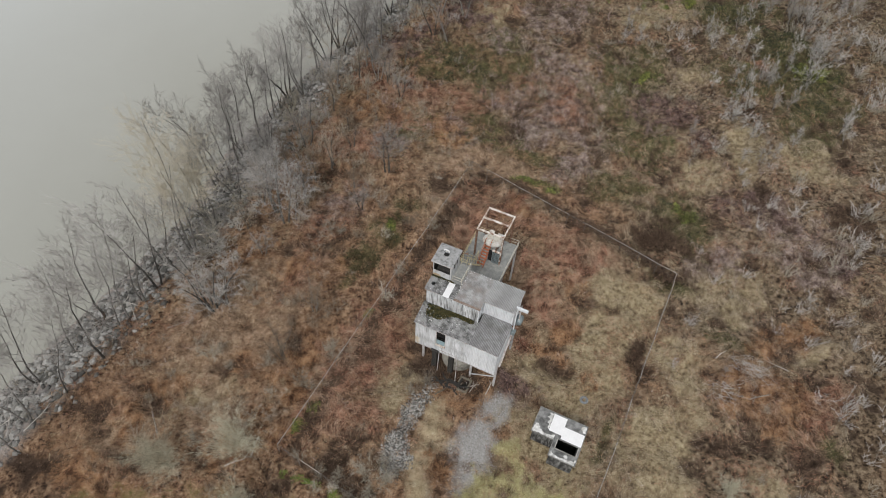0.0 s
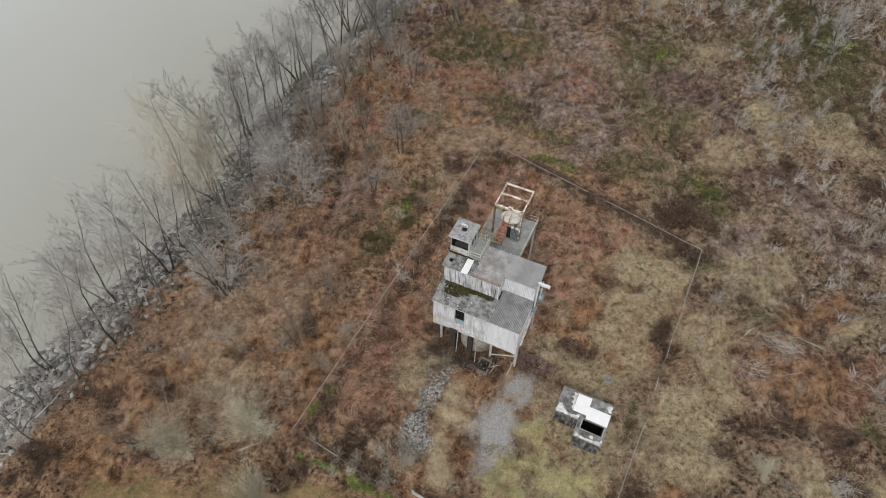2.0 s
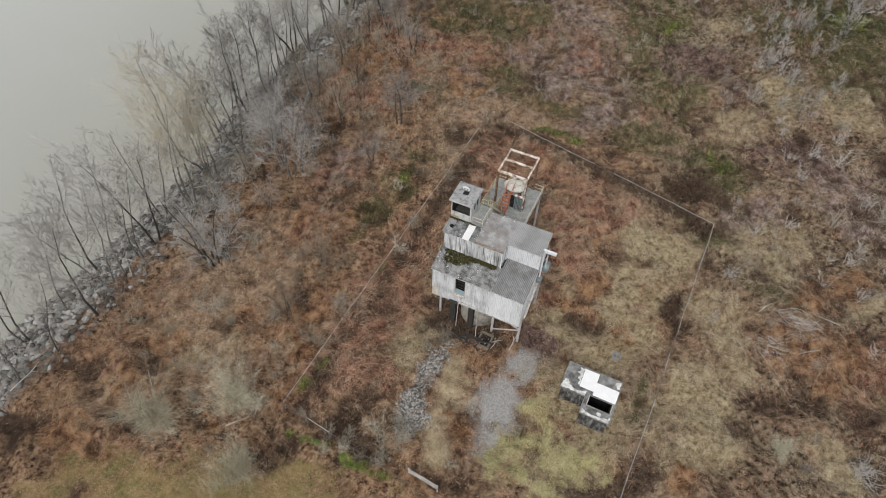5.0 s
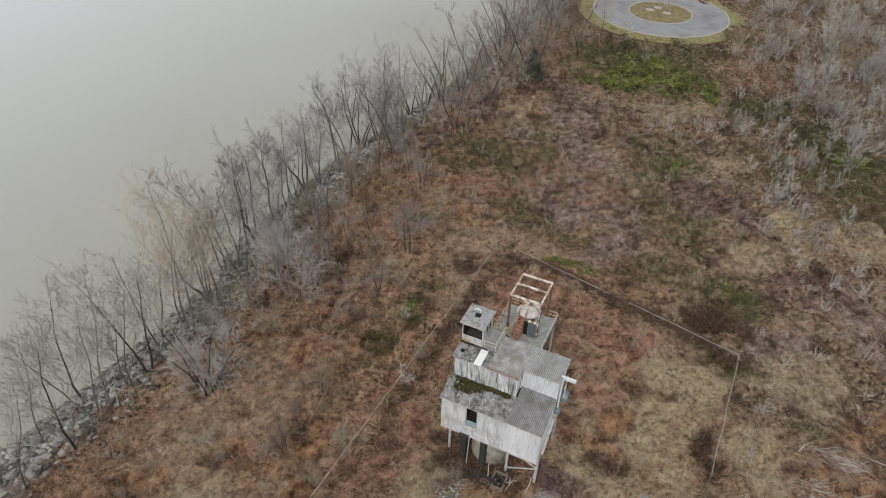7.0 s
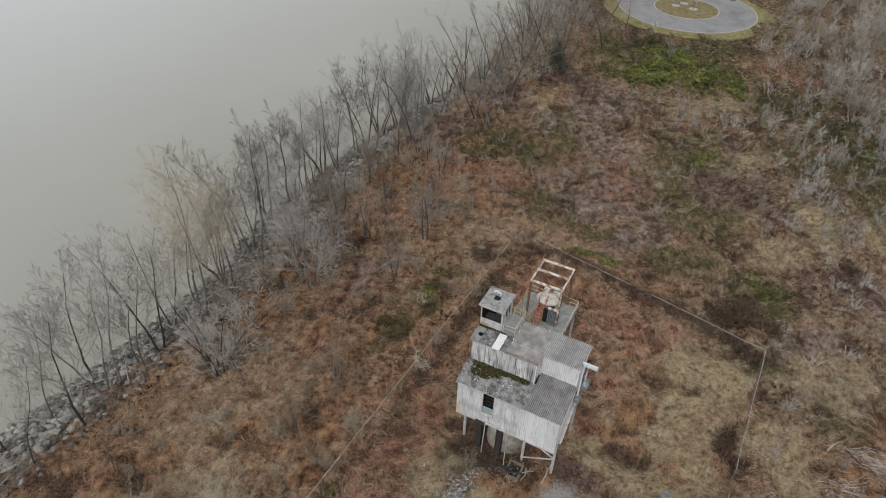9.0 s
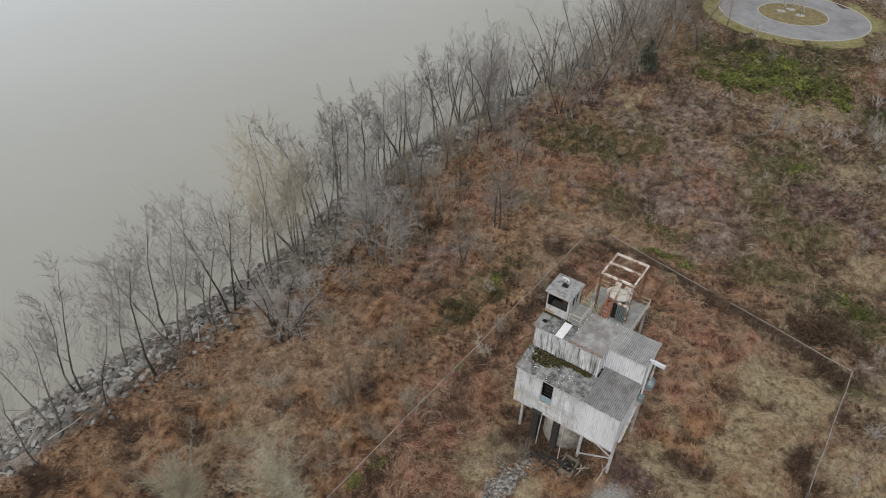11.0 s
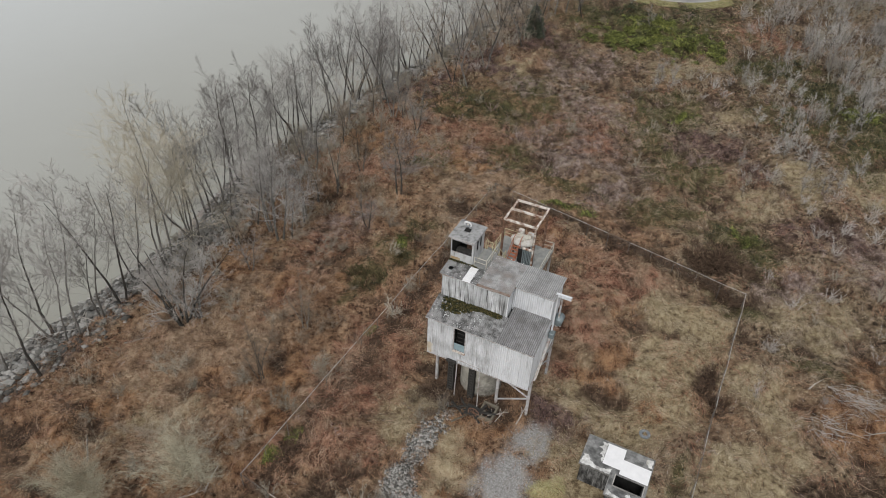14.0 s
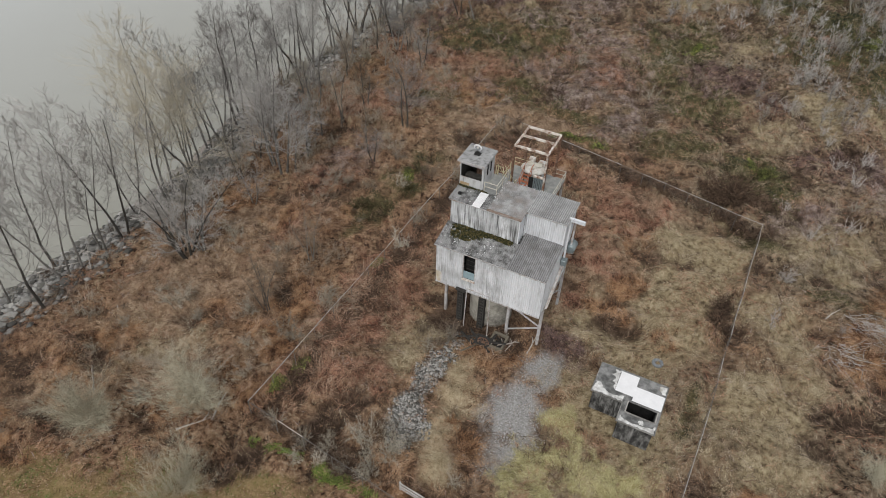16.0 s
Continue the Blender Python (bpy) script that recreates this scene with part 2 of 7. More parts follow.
M_TWIG_SCRUB = material("bleached_scrub_twigs", plain_ramp((0.24, 0.215, 0.195), (0.35, 0.32, 0.295), (0.47, 0.44, 0.41)), 0.6, 0.95, 0, rand=0.4)
M_OLIVE = material("olive_weed_stems", drift_ramp((0.055, 0.048, 0.02), (0.125, 0.108, 0.05), (0.22, 0.185, 0.10)), 0.75, 0.95, 0, island=0.25)
M_SHEDWALL = material("black_stained_block", clump_ramp((0.022, 0.022, 0.022), (0.075, 0.074, 0.072), (0.19, 0.19, 0.185)), 1.5, 0.95, 0.5, stretch=(1.6, 1.6, 0.7), streak=(0.33, 0.33, 0.325), streak_from=0.58)
M_YELLOWGRASS = material("yellow_green_grass", plain_ramp((0.27, 0.24, 0.10), (0.45, 0.41, 0.20), (0.60, 0.55, 0.33)), 0.3, 0.9, 0, island=0.6)
M_MAUVE = material("greyish_mauve_dead_weeds", drift_ramp((0.12, 0.075, 0.062), (0.31, 0.232, 0.202), (0.52, 0.43, 0.39)), 0.75, 0.95, 0, island=0.25)
M_TWIG_OLIVE = material("lichened_olive_twigs", plain_ramp((0.32, 0.295, 0.22), (0.42, 0.39, 0.295), (0.52, 0.49, 0.38)), 0.6, 0.95, 0, rand=0.3)
M_LOG = material("bleached_dead_wood", plain_ramp((0.30, 0.27, 0.235), (0.43, 0.40, 0.36), (0.55, 0.52, 0.48)), 3, 0.9, 0.3, rand=0.4)
M_LEAF_OLIVE = material("olive_green_leaves", plain_ramp((0.028, 0.032, 0.012), (0.08, 0.086, 0.030), (0.16, 0.162, 0.062)), 0.3, 0.75, 0, island=0.45)
M_TWIG_DARK = material("dark_grey_twigs", plain_ramp((0.13, 0.12, 0.112), (0.215, 0.20, 0.19), (0.33, 0.315, 0.30)), 0.5, 0.95, 0, rand=0.5)
M_EDGE = material("orange_rust_edge", plain_ramp((0.16, 0.10, 0.07), (0.25, 0.20, 0.17), (0.33, 0.32, 0.31)), 1.5, 0.9, 0.2)
M_CABIN = material("grimy_white_panel", clump_ramp((0.36, 0.365, 0.37), (0.55, 0.56, 0.57), (0.70, 0.715, 0.73)), 0.9, 0.75, 0.15, stretch=(1.3, 1.3, 0.5), stain=(0.40, 0.40, 0.39), stain_scale=0.9, streak=(0.24, 0.24, 0.23), streak_from=0.56)
M_WALL_RUST = material("rust_washed_sheet", clump_ramp((0.40, 0.25, 0.12), (0.56, 0.50, 0.40), (0.64, 0.645, 0.64)), 0.9, 0.8, 0.1, stretch=(1.3, 1.3, 0.5))
M_PALESTEM = material("bleached_pinkish_stems", drift_ramp((0.15, 0.09, 0.06), (0.41, 0.288, 0.19), (0.56, 0.43, 0.305)), 0.75, 0.95, 0, island=0.2)
M_CANE = material("dry_arching_canes", drift_ramp((0.20, 0.115, 0.075), (0.39, 0.242, 0.16), (0.54, 0.39, 0.285)), 0.9, 0.9, 0, island=0.3)
M_RUSTSTEM = material("rust_orange_stems", drift_ramp((0.085, 0.038, 0.02), (0.34, 0.182, 0.095), (0.50, 0.32, 0.185)), 0.75, 0.95, 0, island=0.2)
M_WINE = material("purple_brown_stems", drift_ramp((0.05, 0.03, 0.027), (0.17, 0.105, 0.093), (0.30, 0.215, 0.19)), 0.75, 0.95, 0, island=0.25)
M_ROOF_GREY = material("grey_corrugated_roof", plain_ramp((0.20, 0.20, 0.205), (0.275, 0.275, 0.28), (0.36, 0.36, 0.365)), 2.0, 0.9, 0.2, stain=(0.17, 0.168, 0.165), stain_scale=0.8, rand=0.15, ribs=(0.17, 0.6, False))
M_COATING = material("flaking_white_coating", clump_ramp((0.34, 0.335, 0.32), (0.56, 0.555, 0.54), (0.72, 0.72, 0.71)), 2.4, 0.85, 0.2)
M_TWIG_WARM = material("warm_grey_twigs", plain_ramp((0.26, 0.232, 0.185), (0.36, 0.325, 0.262), (0.47, 0.43, 0.355)), 0.5, 0.95, 0, rand=0.5)
M_LITTER_BROWN = material("brown_fallen_leaves", plain_ramp((0.16, 0.085, 0.045), (0.30, 0.18, 0.10), (0.44, 0.31, 0.20)), 0.5, 0.9, 0, island=0.7)
M_FRESH = material("fresh_green_grass", plain_ramp((0.07, 0.10, 0.018), (0.14, 0.20, 0.035), (0.24, 0.29, 0.08)), 0.5, 0.85, 0, island=0.5)
M_GRASS = material("green_grass_blades", plain_ramp((0.06, 0.085, 0.02), (0.12, 0.16, 0.04), (0.22, 0.235, 0.09)), 0.3, 0.85, 0, island=0.6)

# ---------------------------------------------------------------- plan of the land
SHORE_Y = [-400, -60, 0, 20, 39, 56, 70, 85, 97, 111, 125, 145, 187, 260, 400, 2000]
SHORE_X = [-215, -95, -74, -64, -54, -45, -38, -34.5, -29, -22, -13, -1, 17, 50, 110, 800]
RNG = np.random.default_rng(7)


def vnoise(x, y, size, seed):
    """Smooth noise from 0 to 1 over the plan, with lumps of that size."""
    table = np.random.default_rng(seed).random((64, 64))
    x, y = np.asarray(x, float) / size, np.asarray(y, float) / size
    i, j = np.floor(x).astype(int), np.floor(y).astype(int)
    u, v = x - i, y - j
    u, v = u * u * (3 - 2 * u), v * v * (3 - 2 * v)
    a, b = table[i % 64, j % 64], table[(i + 1) % 64, j % 64]
    c, d = table[i % 64, (j + 1) % 64], table[(i + 1) % 64, (j + 1) % 64]
    return (a * (1 - u) + b * u) * (1 - v) + (c * (1 - u) + d * u) * v


COVERS = []


def cover(kind, x, y, half_length, half_width, turn):
    """A drift of one ground cover on the plan; turn in degrees."""
    COVERS.append((kind, x, y, half_length, half_width, turn))


cover("leaf", 42, 135.5, 11, 8, -15)
cover("dark", 40.2, 149.6, 8.6, 5.9, -6)
cover("leaf", 46.5, 141, 7.5, 4.7, -44)
cover("olive", 42.2, 143.8, 18.2, 12, -4)
cover("dark", 53.8, 150.2, 6.4, 5.3, -35)
cover("pale", 42.8, 144.9, 2.7, 2.5, 6)
cover("wine", 19.3, 131, 6.1, 4.9, -34)
cover("wine", 17.2, 141.5, 5.8, 4.8, -17)
cover("straw", 11.7, 118.8, 7.4, 3.6, -74)
cover("dark", 2.1, 98.8, 4.1, 2.5, -6)
cover("dark", 4, 106.2, 4.2, 2.9, -49)
cover("mauve", 24.8, 118.9, 9.2, 5.6, -128)
cover("mauve", 15.2, 109.6, 5.5, 4.2, -58)
cover("mauve", 19.4, 95.7, 11.2, 5.5, -126)
cover("red", 21.1, 95.6, 8.1, 4.8, -47)
cover("red", 7.6, 90.8, 5.8, 4, -140)
cover("pale", 3.5, 77.1, 4.5, 2.8, -160)
cover("pale", 8.2, 96.4, 3.6, 2.3, -24)
cover("red", 65.7, 139.8, 9.6, 7, -80)
cover("pale", 63.2, 137.9, 4.7, 4, -46)
cover("olive", 37.5, 106.5, 8.5, 3.6, 0)
cover("olive", 35.5, 99.6, 7.7, 5, -9)
cover("dark", 68.2, 113.6, 6.2, 4.6, -72)
cover("dark", 66.4, 102.1, 5.9, 3.6, -60)
cover("olive", 67.3, 104.7, 14.9, 8, -90)
cover("leaf", 69.2, 103.8, 3.6, 2.4, -46)
cover("dark", 62.5, 122.2, 5.4, 4, -25)
cover("olive", 61.9, 123.5, 10.7, 5.5, 28)
cover("olive", 59.8, 150.8, 7.7, 5.3, -56)
cover("dark", 70.2, 159.4, 6.2, 4.2, -29)
cover("straw", 47.6, 122.2, 8.6, 4.9, 20)
cover("straw", 27.5, 100.7, 8.6, 3, -82)
cover("wine", 39.6, 91.9, 5.5, 3.6, 13)
cover("straw", 41.5, 84.2, 5.9, 3, 42)
cover("wine", 45.9, 83.8, 4, 3, -50)
cover("wine", 6.3, 123.3, 10.3, 4.5, -69)
cover("wine", -6.6, 109.2, 8.7, 6.2, 50)
cover("red", -2, 94.1, 6.4, 4.4, -33)
cover("rust", 3.5, 83.8, 4.8, 3.2, 3)
cover("brush", 14.1, 82.8, 1.9, 1, -2)
cover("cobble", -0.7, 34.5, 4, 1.2, -116)
cover("cobble", -2.3, 29.1, 3.4, 1.3, -94)
cover("tan", 1.2, 31.7, 5.1, 1.9, -107)
cover("tan", -0.2, 25.6, 3, 1.8, -58)
cover("rust", 4, 36.3, 2.9, 1.3, -9)
cover("rust", 2.4, 26.9, 2.1, 1.2, -79)
cover("yellow", 10.1, 24.1, 4.8, 3.9, -11)
cover("yellow", 10.1, 29.4, 2.4, 1.3, 55)
cover("yellow", 15.7, 23.5, 3.1, 2.2, 35)
cover("straw", -3.2, 37.3, 3.8, 2.2, -78)
cover("straw", -0.8, 39.5, 2.1, 1.4, -41)
cover("wine", 11.8, 37.8, 2.4, 1.8, -50)
cover("wine", 10.5, 39.5, 1.8, 1.1, -11)
# Darker ground at the building's foot.
cover("brush", 3.4, 39.7, 4.7, 1.8, -12)
cover("brush", -9, 26, 6.4, 0.8, -24)
cover("brush", -8.3, 26, 2.7, 1.3, -28)
cover("red", -7.2, 43.5, 14.1, 3.2, -116)
cover("red", -9.9, 33.5, 4.5, 2.8, -179)
cover("red", -5.7, 41, 4.4, 2.2, 57)
cover("straw", 27.4, 51.3, 7.8, 4.7, -53)
cover("straw", 18.9, 38.8, 8.6, 3.2, 58)
cover("straw", 14.9, 29.1, 8.1, 4.1, -52)
cover("straw", 14.2, 42.4, 4.6, 1.5, -113)
cover("straw", 21.9, 41, 5.9, 2.7, 51)
cover("red", 18.1, 57.6, 7.2, 3, 13)
cover("red", 13.4, 50.4, 3.2, 2.2, 127)
cover("rust", 17.1, 41.6, 5, 1.5, -36)
cover("rust", 20.4, 53.4, 3.3, 1.7, -39)
cover("rust", 15.8, 65, 3.8, 2.8, -34)
cover("red", 7.5, 70.3, 4.8, 3.4, 31)
cover("brush", 27.4, 42.3, 2.2, 0.9, -113)
cover("dark", 21.8, 31.5, 3, 0.5, -115)
cover("brush", 19.9, 23.2, 2.4, 1.9, -30)
cover("straw", 28.9, 32.2, 6.2, 3.5, 23)
cover("straw", 26.3, 24.9, 4.1, 2.3, -158)
cover("straw", 32.4, 42, 4.9, 3.3, 110)
cover("straw", 47.8, 24.3, 2.1, 1.3, 29)
cover("rust", 48.1, 45.8, 7.6, 2.6, 21)
cover("rust", 44.3, 36.1, 5.2, 3.6, 57)
cover("rust", 40.5, 38.6, 3.7, 2.2, 33)
cover("red", 49.5, 35.5, 5.9, 2.2, 43)
cover("brush", 44.4, 28.9, 3.2, 1.7, -169)
cover("olive", 49, 30, 2.6, 1.7, -71)
cover("rust", 24.7, 22.7, 2.5, 1.2, -159)
cover("straw", 40.4, 25.4, 3.8, 2.5, 117)
cover("straw", 50.7, 43.2, 4.6, 1.6, 29)
cover("straw", 42.6, 50.8, 5.9, 3.6, -162)
cover("pale", -25.2, 47, 10.4, 4.3, -148)
cover("pale", -26.6, 38.7, 4.6, 2.6, 137)
cover("pale", -21.8, 54.3, 5.6, 2.5, -9)
cover("pale", -17.9, 41.9, 3.3, 1.5, -32)
cover("rust", -21.6, 40.1, 3.8, 1.6, -40)
cover("rust", -15.9, 40.8, 4.8, 2, 46)
cover("rust", -14.9, 37, 2.8, 1.8, 73)
cover("rust", -32.8, 31.5, 4.3, 2, -35)
cover("rust", -39.3, 27.1, 4.8, 2.4, -20)
cover("rust", -31.3, 36.5, 3.7, 2.1, -171)
cover("rust", -19.3, 30, 4.9, 1.8, -158)
cover("rust", -19.6, 33, 2.5, 1.4, 13)
cover("brush", -32.4, 35.4, 3.2, 0.9, -36)
cover("brush", -33.2, 28.2, 2.1, 0.6, 169)
cover("rust", -33.4, 24.2, 3.8, 0.7, 21)
cover("rust", -3.7, 23.1, 2.3, 0.5, -25)
cover("strip", -13.1, 26.1, 2, 0.6, -20)
cover("strip", -8.1, 23.9, 3.8, 0.6, -26)
cover("dark", -5.6, 61.5, 3.2, 2.2, -67)
cover("dark", -2.8, 67.6, 2.6, 1.8, -22)
cover("dark", -7.8, 57, 3.2, 2.2, 29)
cover("dark", -10.3, 53.1, 1.7, 1.2, 54)
cover("leaf", -4.8, 62.5, 1.6, 0.8, -77)
cover("red", -16.6, 55.3, 6.5, 2.9, -102)
cover("red", -14.4, 80.9, 6.7, 3.8, -65)
cover("red", -14.7, 64, 3.9, 2.9, -142)
cover("rust", -27.2, 72.5, 3.8, 2.1, -44)
cover("rust", -12.9, 55.2, 3.9, 2.4, -167)
cover("pale", -9.9, 74.2, 3.8, 2.5, 117)
cover("rust", -24.1, 58.5, 4.7, 2.7, -112)
cover("olive", -0.3, 104.2, 5.7, 4.6, -22)
cover("olive", -2, 84.2, 4.7, 3, -147)
cover("straw", -0.8, 86.5, 7.4, 2.8, -69)
cover("dark", 6.5, 100.2, 4.6, 3.1, -8)
cover("olive", 9.4, 101.7, 8.5, 5.4, -45)
cover("olive", 10.2, 85.3, 5.6, 4.2, -50)
cover("rust", -9.2, 90.2, 6.1, 3.9, -31)
cover("red", -10.3, 99.6, 5.6, 4, -27)
cover("pale", 5.5, 78, 5.7, 3.8, -30)
cover("pale", 11.9, 75.4, 4.6, 2.3, -10)
cover("pale", 9.6, 97.5, 2.6, 2, 2)
cover("pale", 1.3, 67.8, 4.2, 1.9, -124)
cover("mauve", 21.7, 90.4, 11.1, 7.2, -58)
cover("mauve", 24.5, 102.4, 8.4, 6.4, -57)
cover("mauve", 15.7, 84.9, 4.7, 2.6, -76)
cover("mauve", 22.4, 75.8, 4.7, 2.8, -149)
cover("red", 24.3, 88.2, 4, 2.6, -38)
cover("mauve", 5.7, 85.2, 4.1, 2.7, -67)
cover("olive", 37, 101.4, 6.7, 6.2, -42)
cover("leaf", 38.8, 100.2, 2.2, 1.7, -20)
cover("olive", 34, 85.2, 10.2, 5, -68)
cover("olive", 29.5, 71.8, 5.6, 3.8, -10)
cover("olive", 18.2, 77.6, 4.7, 1.8, -33)
cover("olive", 16.6, 103.2, 10.6, 3.9, -76)
cover("straw", 36.5, 88.3, 4.3, 3.2, -167)
cover("straw", 43.7, 75.4, 4.8, 3.4, 33)
cover("straw", 52.2, 82.4, 6.6, 3.6, 92)
cover("straw", 63, 79.5, 6.6, 5.9, -52)
cover("straw", 40.8, 55, 6.2, 3.2, -140)
cover("straw", 47.6, 101, 3.5, 2.8, -30)
cover("dark", 38.5, 66.1, 4.5, 3.6, -41)
cover("leaf", 38.8, 66.8, 2.0, 1.3, -41)
cover("olive", 38.9, 64.8, 6.6, 3.2, -88)
cover("dark", 40.6, 68.7, 2.9, 1.4, -63)
cover("wine", 46.6, 68.8, 3.4, 3, -27)
cover("wine", 43.2, 90.5, 5.7, 3.6, 30)
cover("wine", 52.5, 69.1, 3.9, 2.9, 114)
cover("brush", 36.3, 60.8, 3.8, 1.5, -21)
cover("dark", 68.5, 104.3, 7.6, 5.7, -55)
cover("dark", 66.2, 93.1, 5.9, 3.5, 29)
cover("leaf", 70.5, 103.6, 2.9, 1.5, 47)
cover("olive", 68, 90.2, 9.2, 5.2, 35)
cover("olive", 58.7, 100.8, 7.2, 5.2, -65)
cover("brush", 64.8, 67.2, 3.3, 2.6, -22)
cover("wine", 59.4, 57.5, 2.7, 2.8, -37)
cover("red", 62, 105.2, 2.6, 2.4, -74)
cover("leaf", 19.2, 71.2, 1.4, 0.8, -10)
cover("leaf", 16.4, 72.7, 3.9, 0.5, -21)
cover("mauve", 55.1, 61, 7.8, 5.8, -55)
cover("mauve", 41.3, 58.4, 5.3, 3, 20)
cover("olive", 40, 45.4, 3.1, 1.9, 153)
cover("olive", 34.5, 54.2, 2.7, 1.6, 144)
cover("gravel", 8.3, 33.6, 3.6, 1.9, 60)
cover("gravel", 6.6, 29.6, 5.2, 2.3, 62)
cover("pale", -26, 42, 8, 4, 35)
cover("pale", -20, 47, 7, 3, 50)
cover("rust", -17, 56, 6, 3, 60)
cover("pale", -14, 37.5, 4, 2, 50)
cover("red", -10, 80, 6, 3, 30)
cover("red", -1, 86, 6, 3, 10)
cover("straw", -25, 36, 5, 2.5, 30)
cover("mauve", -14, 66, 5, 3, 50)
cover("mauve", -5, 82, 5, 2.5, 20)
cover("red", 15.3, 64.9, 7.8, 3.7, -37)
cover("red", 21.6, 56.8, 5.5, 2.5, 18)
cover("pale", 26.1, 58.6, 3.6, 2, -53)
cover("red", 15.9, 49.6, 3.8, 1.9, -60)
cover("pale", 6.8, 76.1, 4.6, 3.3, -23)
cover("red", 6.5, 63.5, 3.9, 1.9, -120)
cover("rust", 18.7, 45.7, 3.2, 1.6, -127)
cover("lawn", -22, 18.5, 17, 5.2, -3)
cover("lawn", -10.5, 18, 9, 4.6, -32)
cover("straw", 23, 44, 15, 4.5, 63)
cover("straw", 14.5, 39.5, 4, 2.5, 0)
cover("straw", 11.5, 41.8, 3.5, 2, 0)
cover("pale", 14.5, 51, 12, 4.5, 63)
cover("red", 17.5, 57, 8, 2.2, 63)
cover("red", 12.5, 44, 4, 1.6, 63)
cover("pale", -33, 30.5, 5, 3, 20)
cover("pale", -24, 33, 6, 2.5, 25)
# dead brush rooted along the fence lines, darker ground under the building, and the slope of fallen leaves above the
# river
# West fence: this dark cover also paints the shade band at its foot.
cover("brush", -3.3, 51.7, 26, 0.9, 63.7)
cover("brush", 24, 64.5, 17, 0.7, -38)
cover("brush", 3.4, 40.6, 4.2, 2.8, -25)
cover("slope", -29, 38, 15, 11, 50)
cover("slope", -20, 52, 13, 8, 60)
cover("leaf", -7.0, 47.7, 1.1, 0.5, 64)
cover("leaf", -12.7, 34.6, 0.9, 0.45, 64)
cover("leaf", -13.9, 32.4, 1.2, 0.5, 64)


def zone_shape(kind, x, y):
    """How far a place lies within the ground covers of a kind: 0 to 1, with ragged edges."""
    x, y = np.asarray(x, float), np.asarray(y, float)
    ragged = 0.7 * (vnoise(x, y, 4.5, 2) - 0.5) + 0.7 * (vnoise(x, y, 1.9, 3) - 0.5) + 0.6 * (vnoise(x, y, 0.8, 4) - 0.5)
    best = np.zeros_like(x)
    for k, cx, cy, rx, ry, turn in COVERS:
        if k == kind:
            c, s = math.cos(radians(turn)), math.sin(radians(turn))
            u, v = ((x - cx) * c + (y - cy) * s) / rx, (-(x - cx) * s + (y - cy) * c) / ry
            best = np.maximum(best, np.clip((1.15 + ragged - np.hypot(u, v)) / 0.55, 0, 1))
    return best


ZONE_MAPS = {}


def zone(kind, x, y):
    """The same, looked up on a plan of 0.4 m cells."""
    if kind not in ZONE_MAPS:
        gx, gy = np.meshgrid(np.arange(-70, 170, 0.4), np.arange(-10, 250, 0.4), indexing="ij")
        ZONE_MAPS[kind] = zone_shape(kind, gx, gy)
    m = ZONE_MAPS[kind]
    x, y = np.asarray(x, float), np.asarray(y, float)
    i, j = np.rint((x + 70) / 0.4).astype(int), np.rint((y + 10) / 0.4).astype(int)
    inside = (i >= 0) & (i < m.shape[0]) & (j >= 0) & (j < m.shape[1])
    return m[np.clip(i, 0, m.shape[0] - 1), np.clip(j, 0, m.shape[1] - 1)] * inside


def land(x, y, lumps=True):
    x, y = np.asarray(x, float), np.asarray(y, float)
    s = (x - np.interp(y, SHORE_Y, SHORE_X)) * 0.86
    z = np.interp(s, [-30, -2, 0, 5.5, 9, 20, 30], [-9.5, -7.8, -7.0, -3.2, -2.0, -0.35, 0.0])
    if lumps:
        amp = np.clip((s - 6) / 12, 0, 1) * (1 - 0.8 * np.maximum(zone("gravel", x, y), zone("lawn", x, y)))
        amp = amp * np.clip((np.hypot(x - 15.7, y - 30.7) - 3.8) / 2, 0, 1) * np.clip((np.hypot(x - 5.2, y - 41.5) - 4) / 5, 0.2, 1)
        amp = amp * np.clip((np.hypot(x - 54.5, y - 178) - 19) / 6, 0, 1)
        z = z + amp * (1.1 * (vnoise(x, y, 3.1, 11) - 0.5) + 0.85 * (vnoise(x, y, 1.2, 12) - 0.5) + 0.3 * (vnoise(x, y, 0.6, 13) - 0.5))
    return z


def ground_z(x, y):
    return float(land(x, y))


# ---------------------------------------------------------------- mesh helpers
def array_mesh(name, verts, faces, mat, smooth=False):
    """A mesh from an (n, 3) array of places and an (m, 3 or 4) array of corners."""
    verts, faces = np.asarray(verts, np.float32), np.asarray(faces, np.int32)
    k = faces.shape[1]
    me = bpy.data.meshes.new(name)
    me.vertices.add(len(verts))
    me.vertices.foreach_set("co", verts.ravel())
    me.loops.add(len(faces) * k)
    me.loops.foreach_set("vertex_index", faces.ravel())
    me.polygons.add(len(faces))
    me.polygons.foreach_set("loop_start", np.arange(0, len(faces) * k, k, dtype=np.int32))
    me.polygons.foreach_set("loop_total", np.full(len(faces), k, np.int32))
    if smooth:
        me.polygons.foreach_set("use_smooth", np.ones(len(faces), bool))
    me.materials.append(mat)
    me.update(calc_edges=True)
    return me


def bm_mesh(name, bm, mat, smooth=False):
    me = bpy.data.meshes.new(name)
    bm.normal_update()
    bm.to_mesh(me)
    bm.free()
    if smooth:
        for p in me.polygons:
            p.use_smooth = True
    me.materials.append(mat)
    return me


def part(name, bm, mat, parent, label="", smooth=False):
    ob = new(name, bm_mesh(name, bm, mat, smooth))
    ob.parent = parent
    return tagged(ob, label)


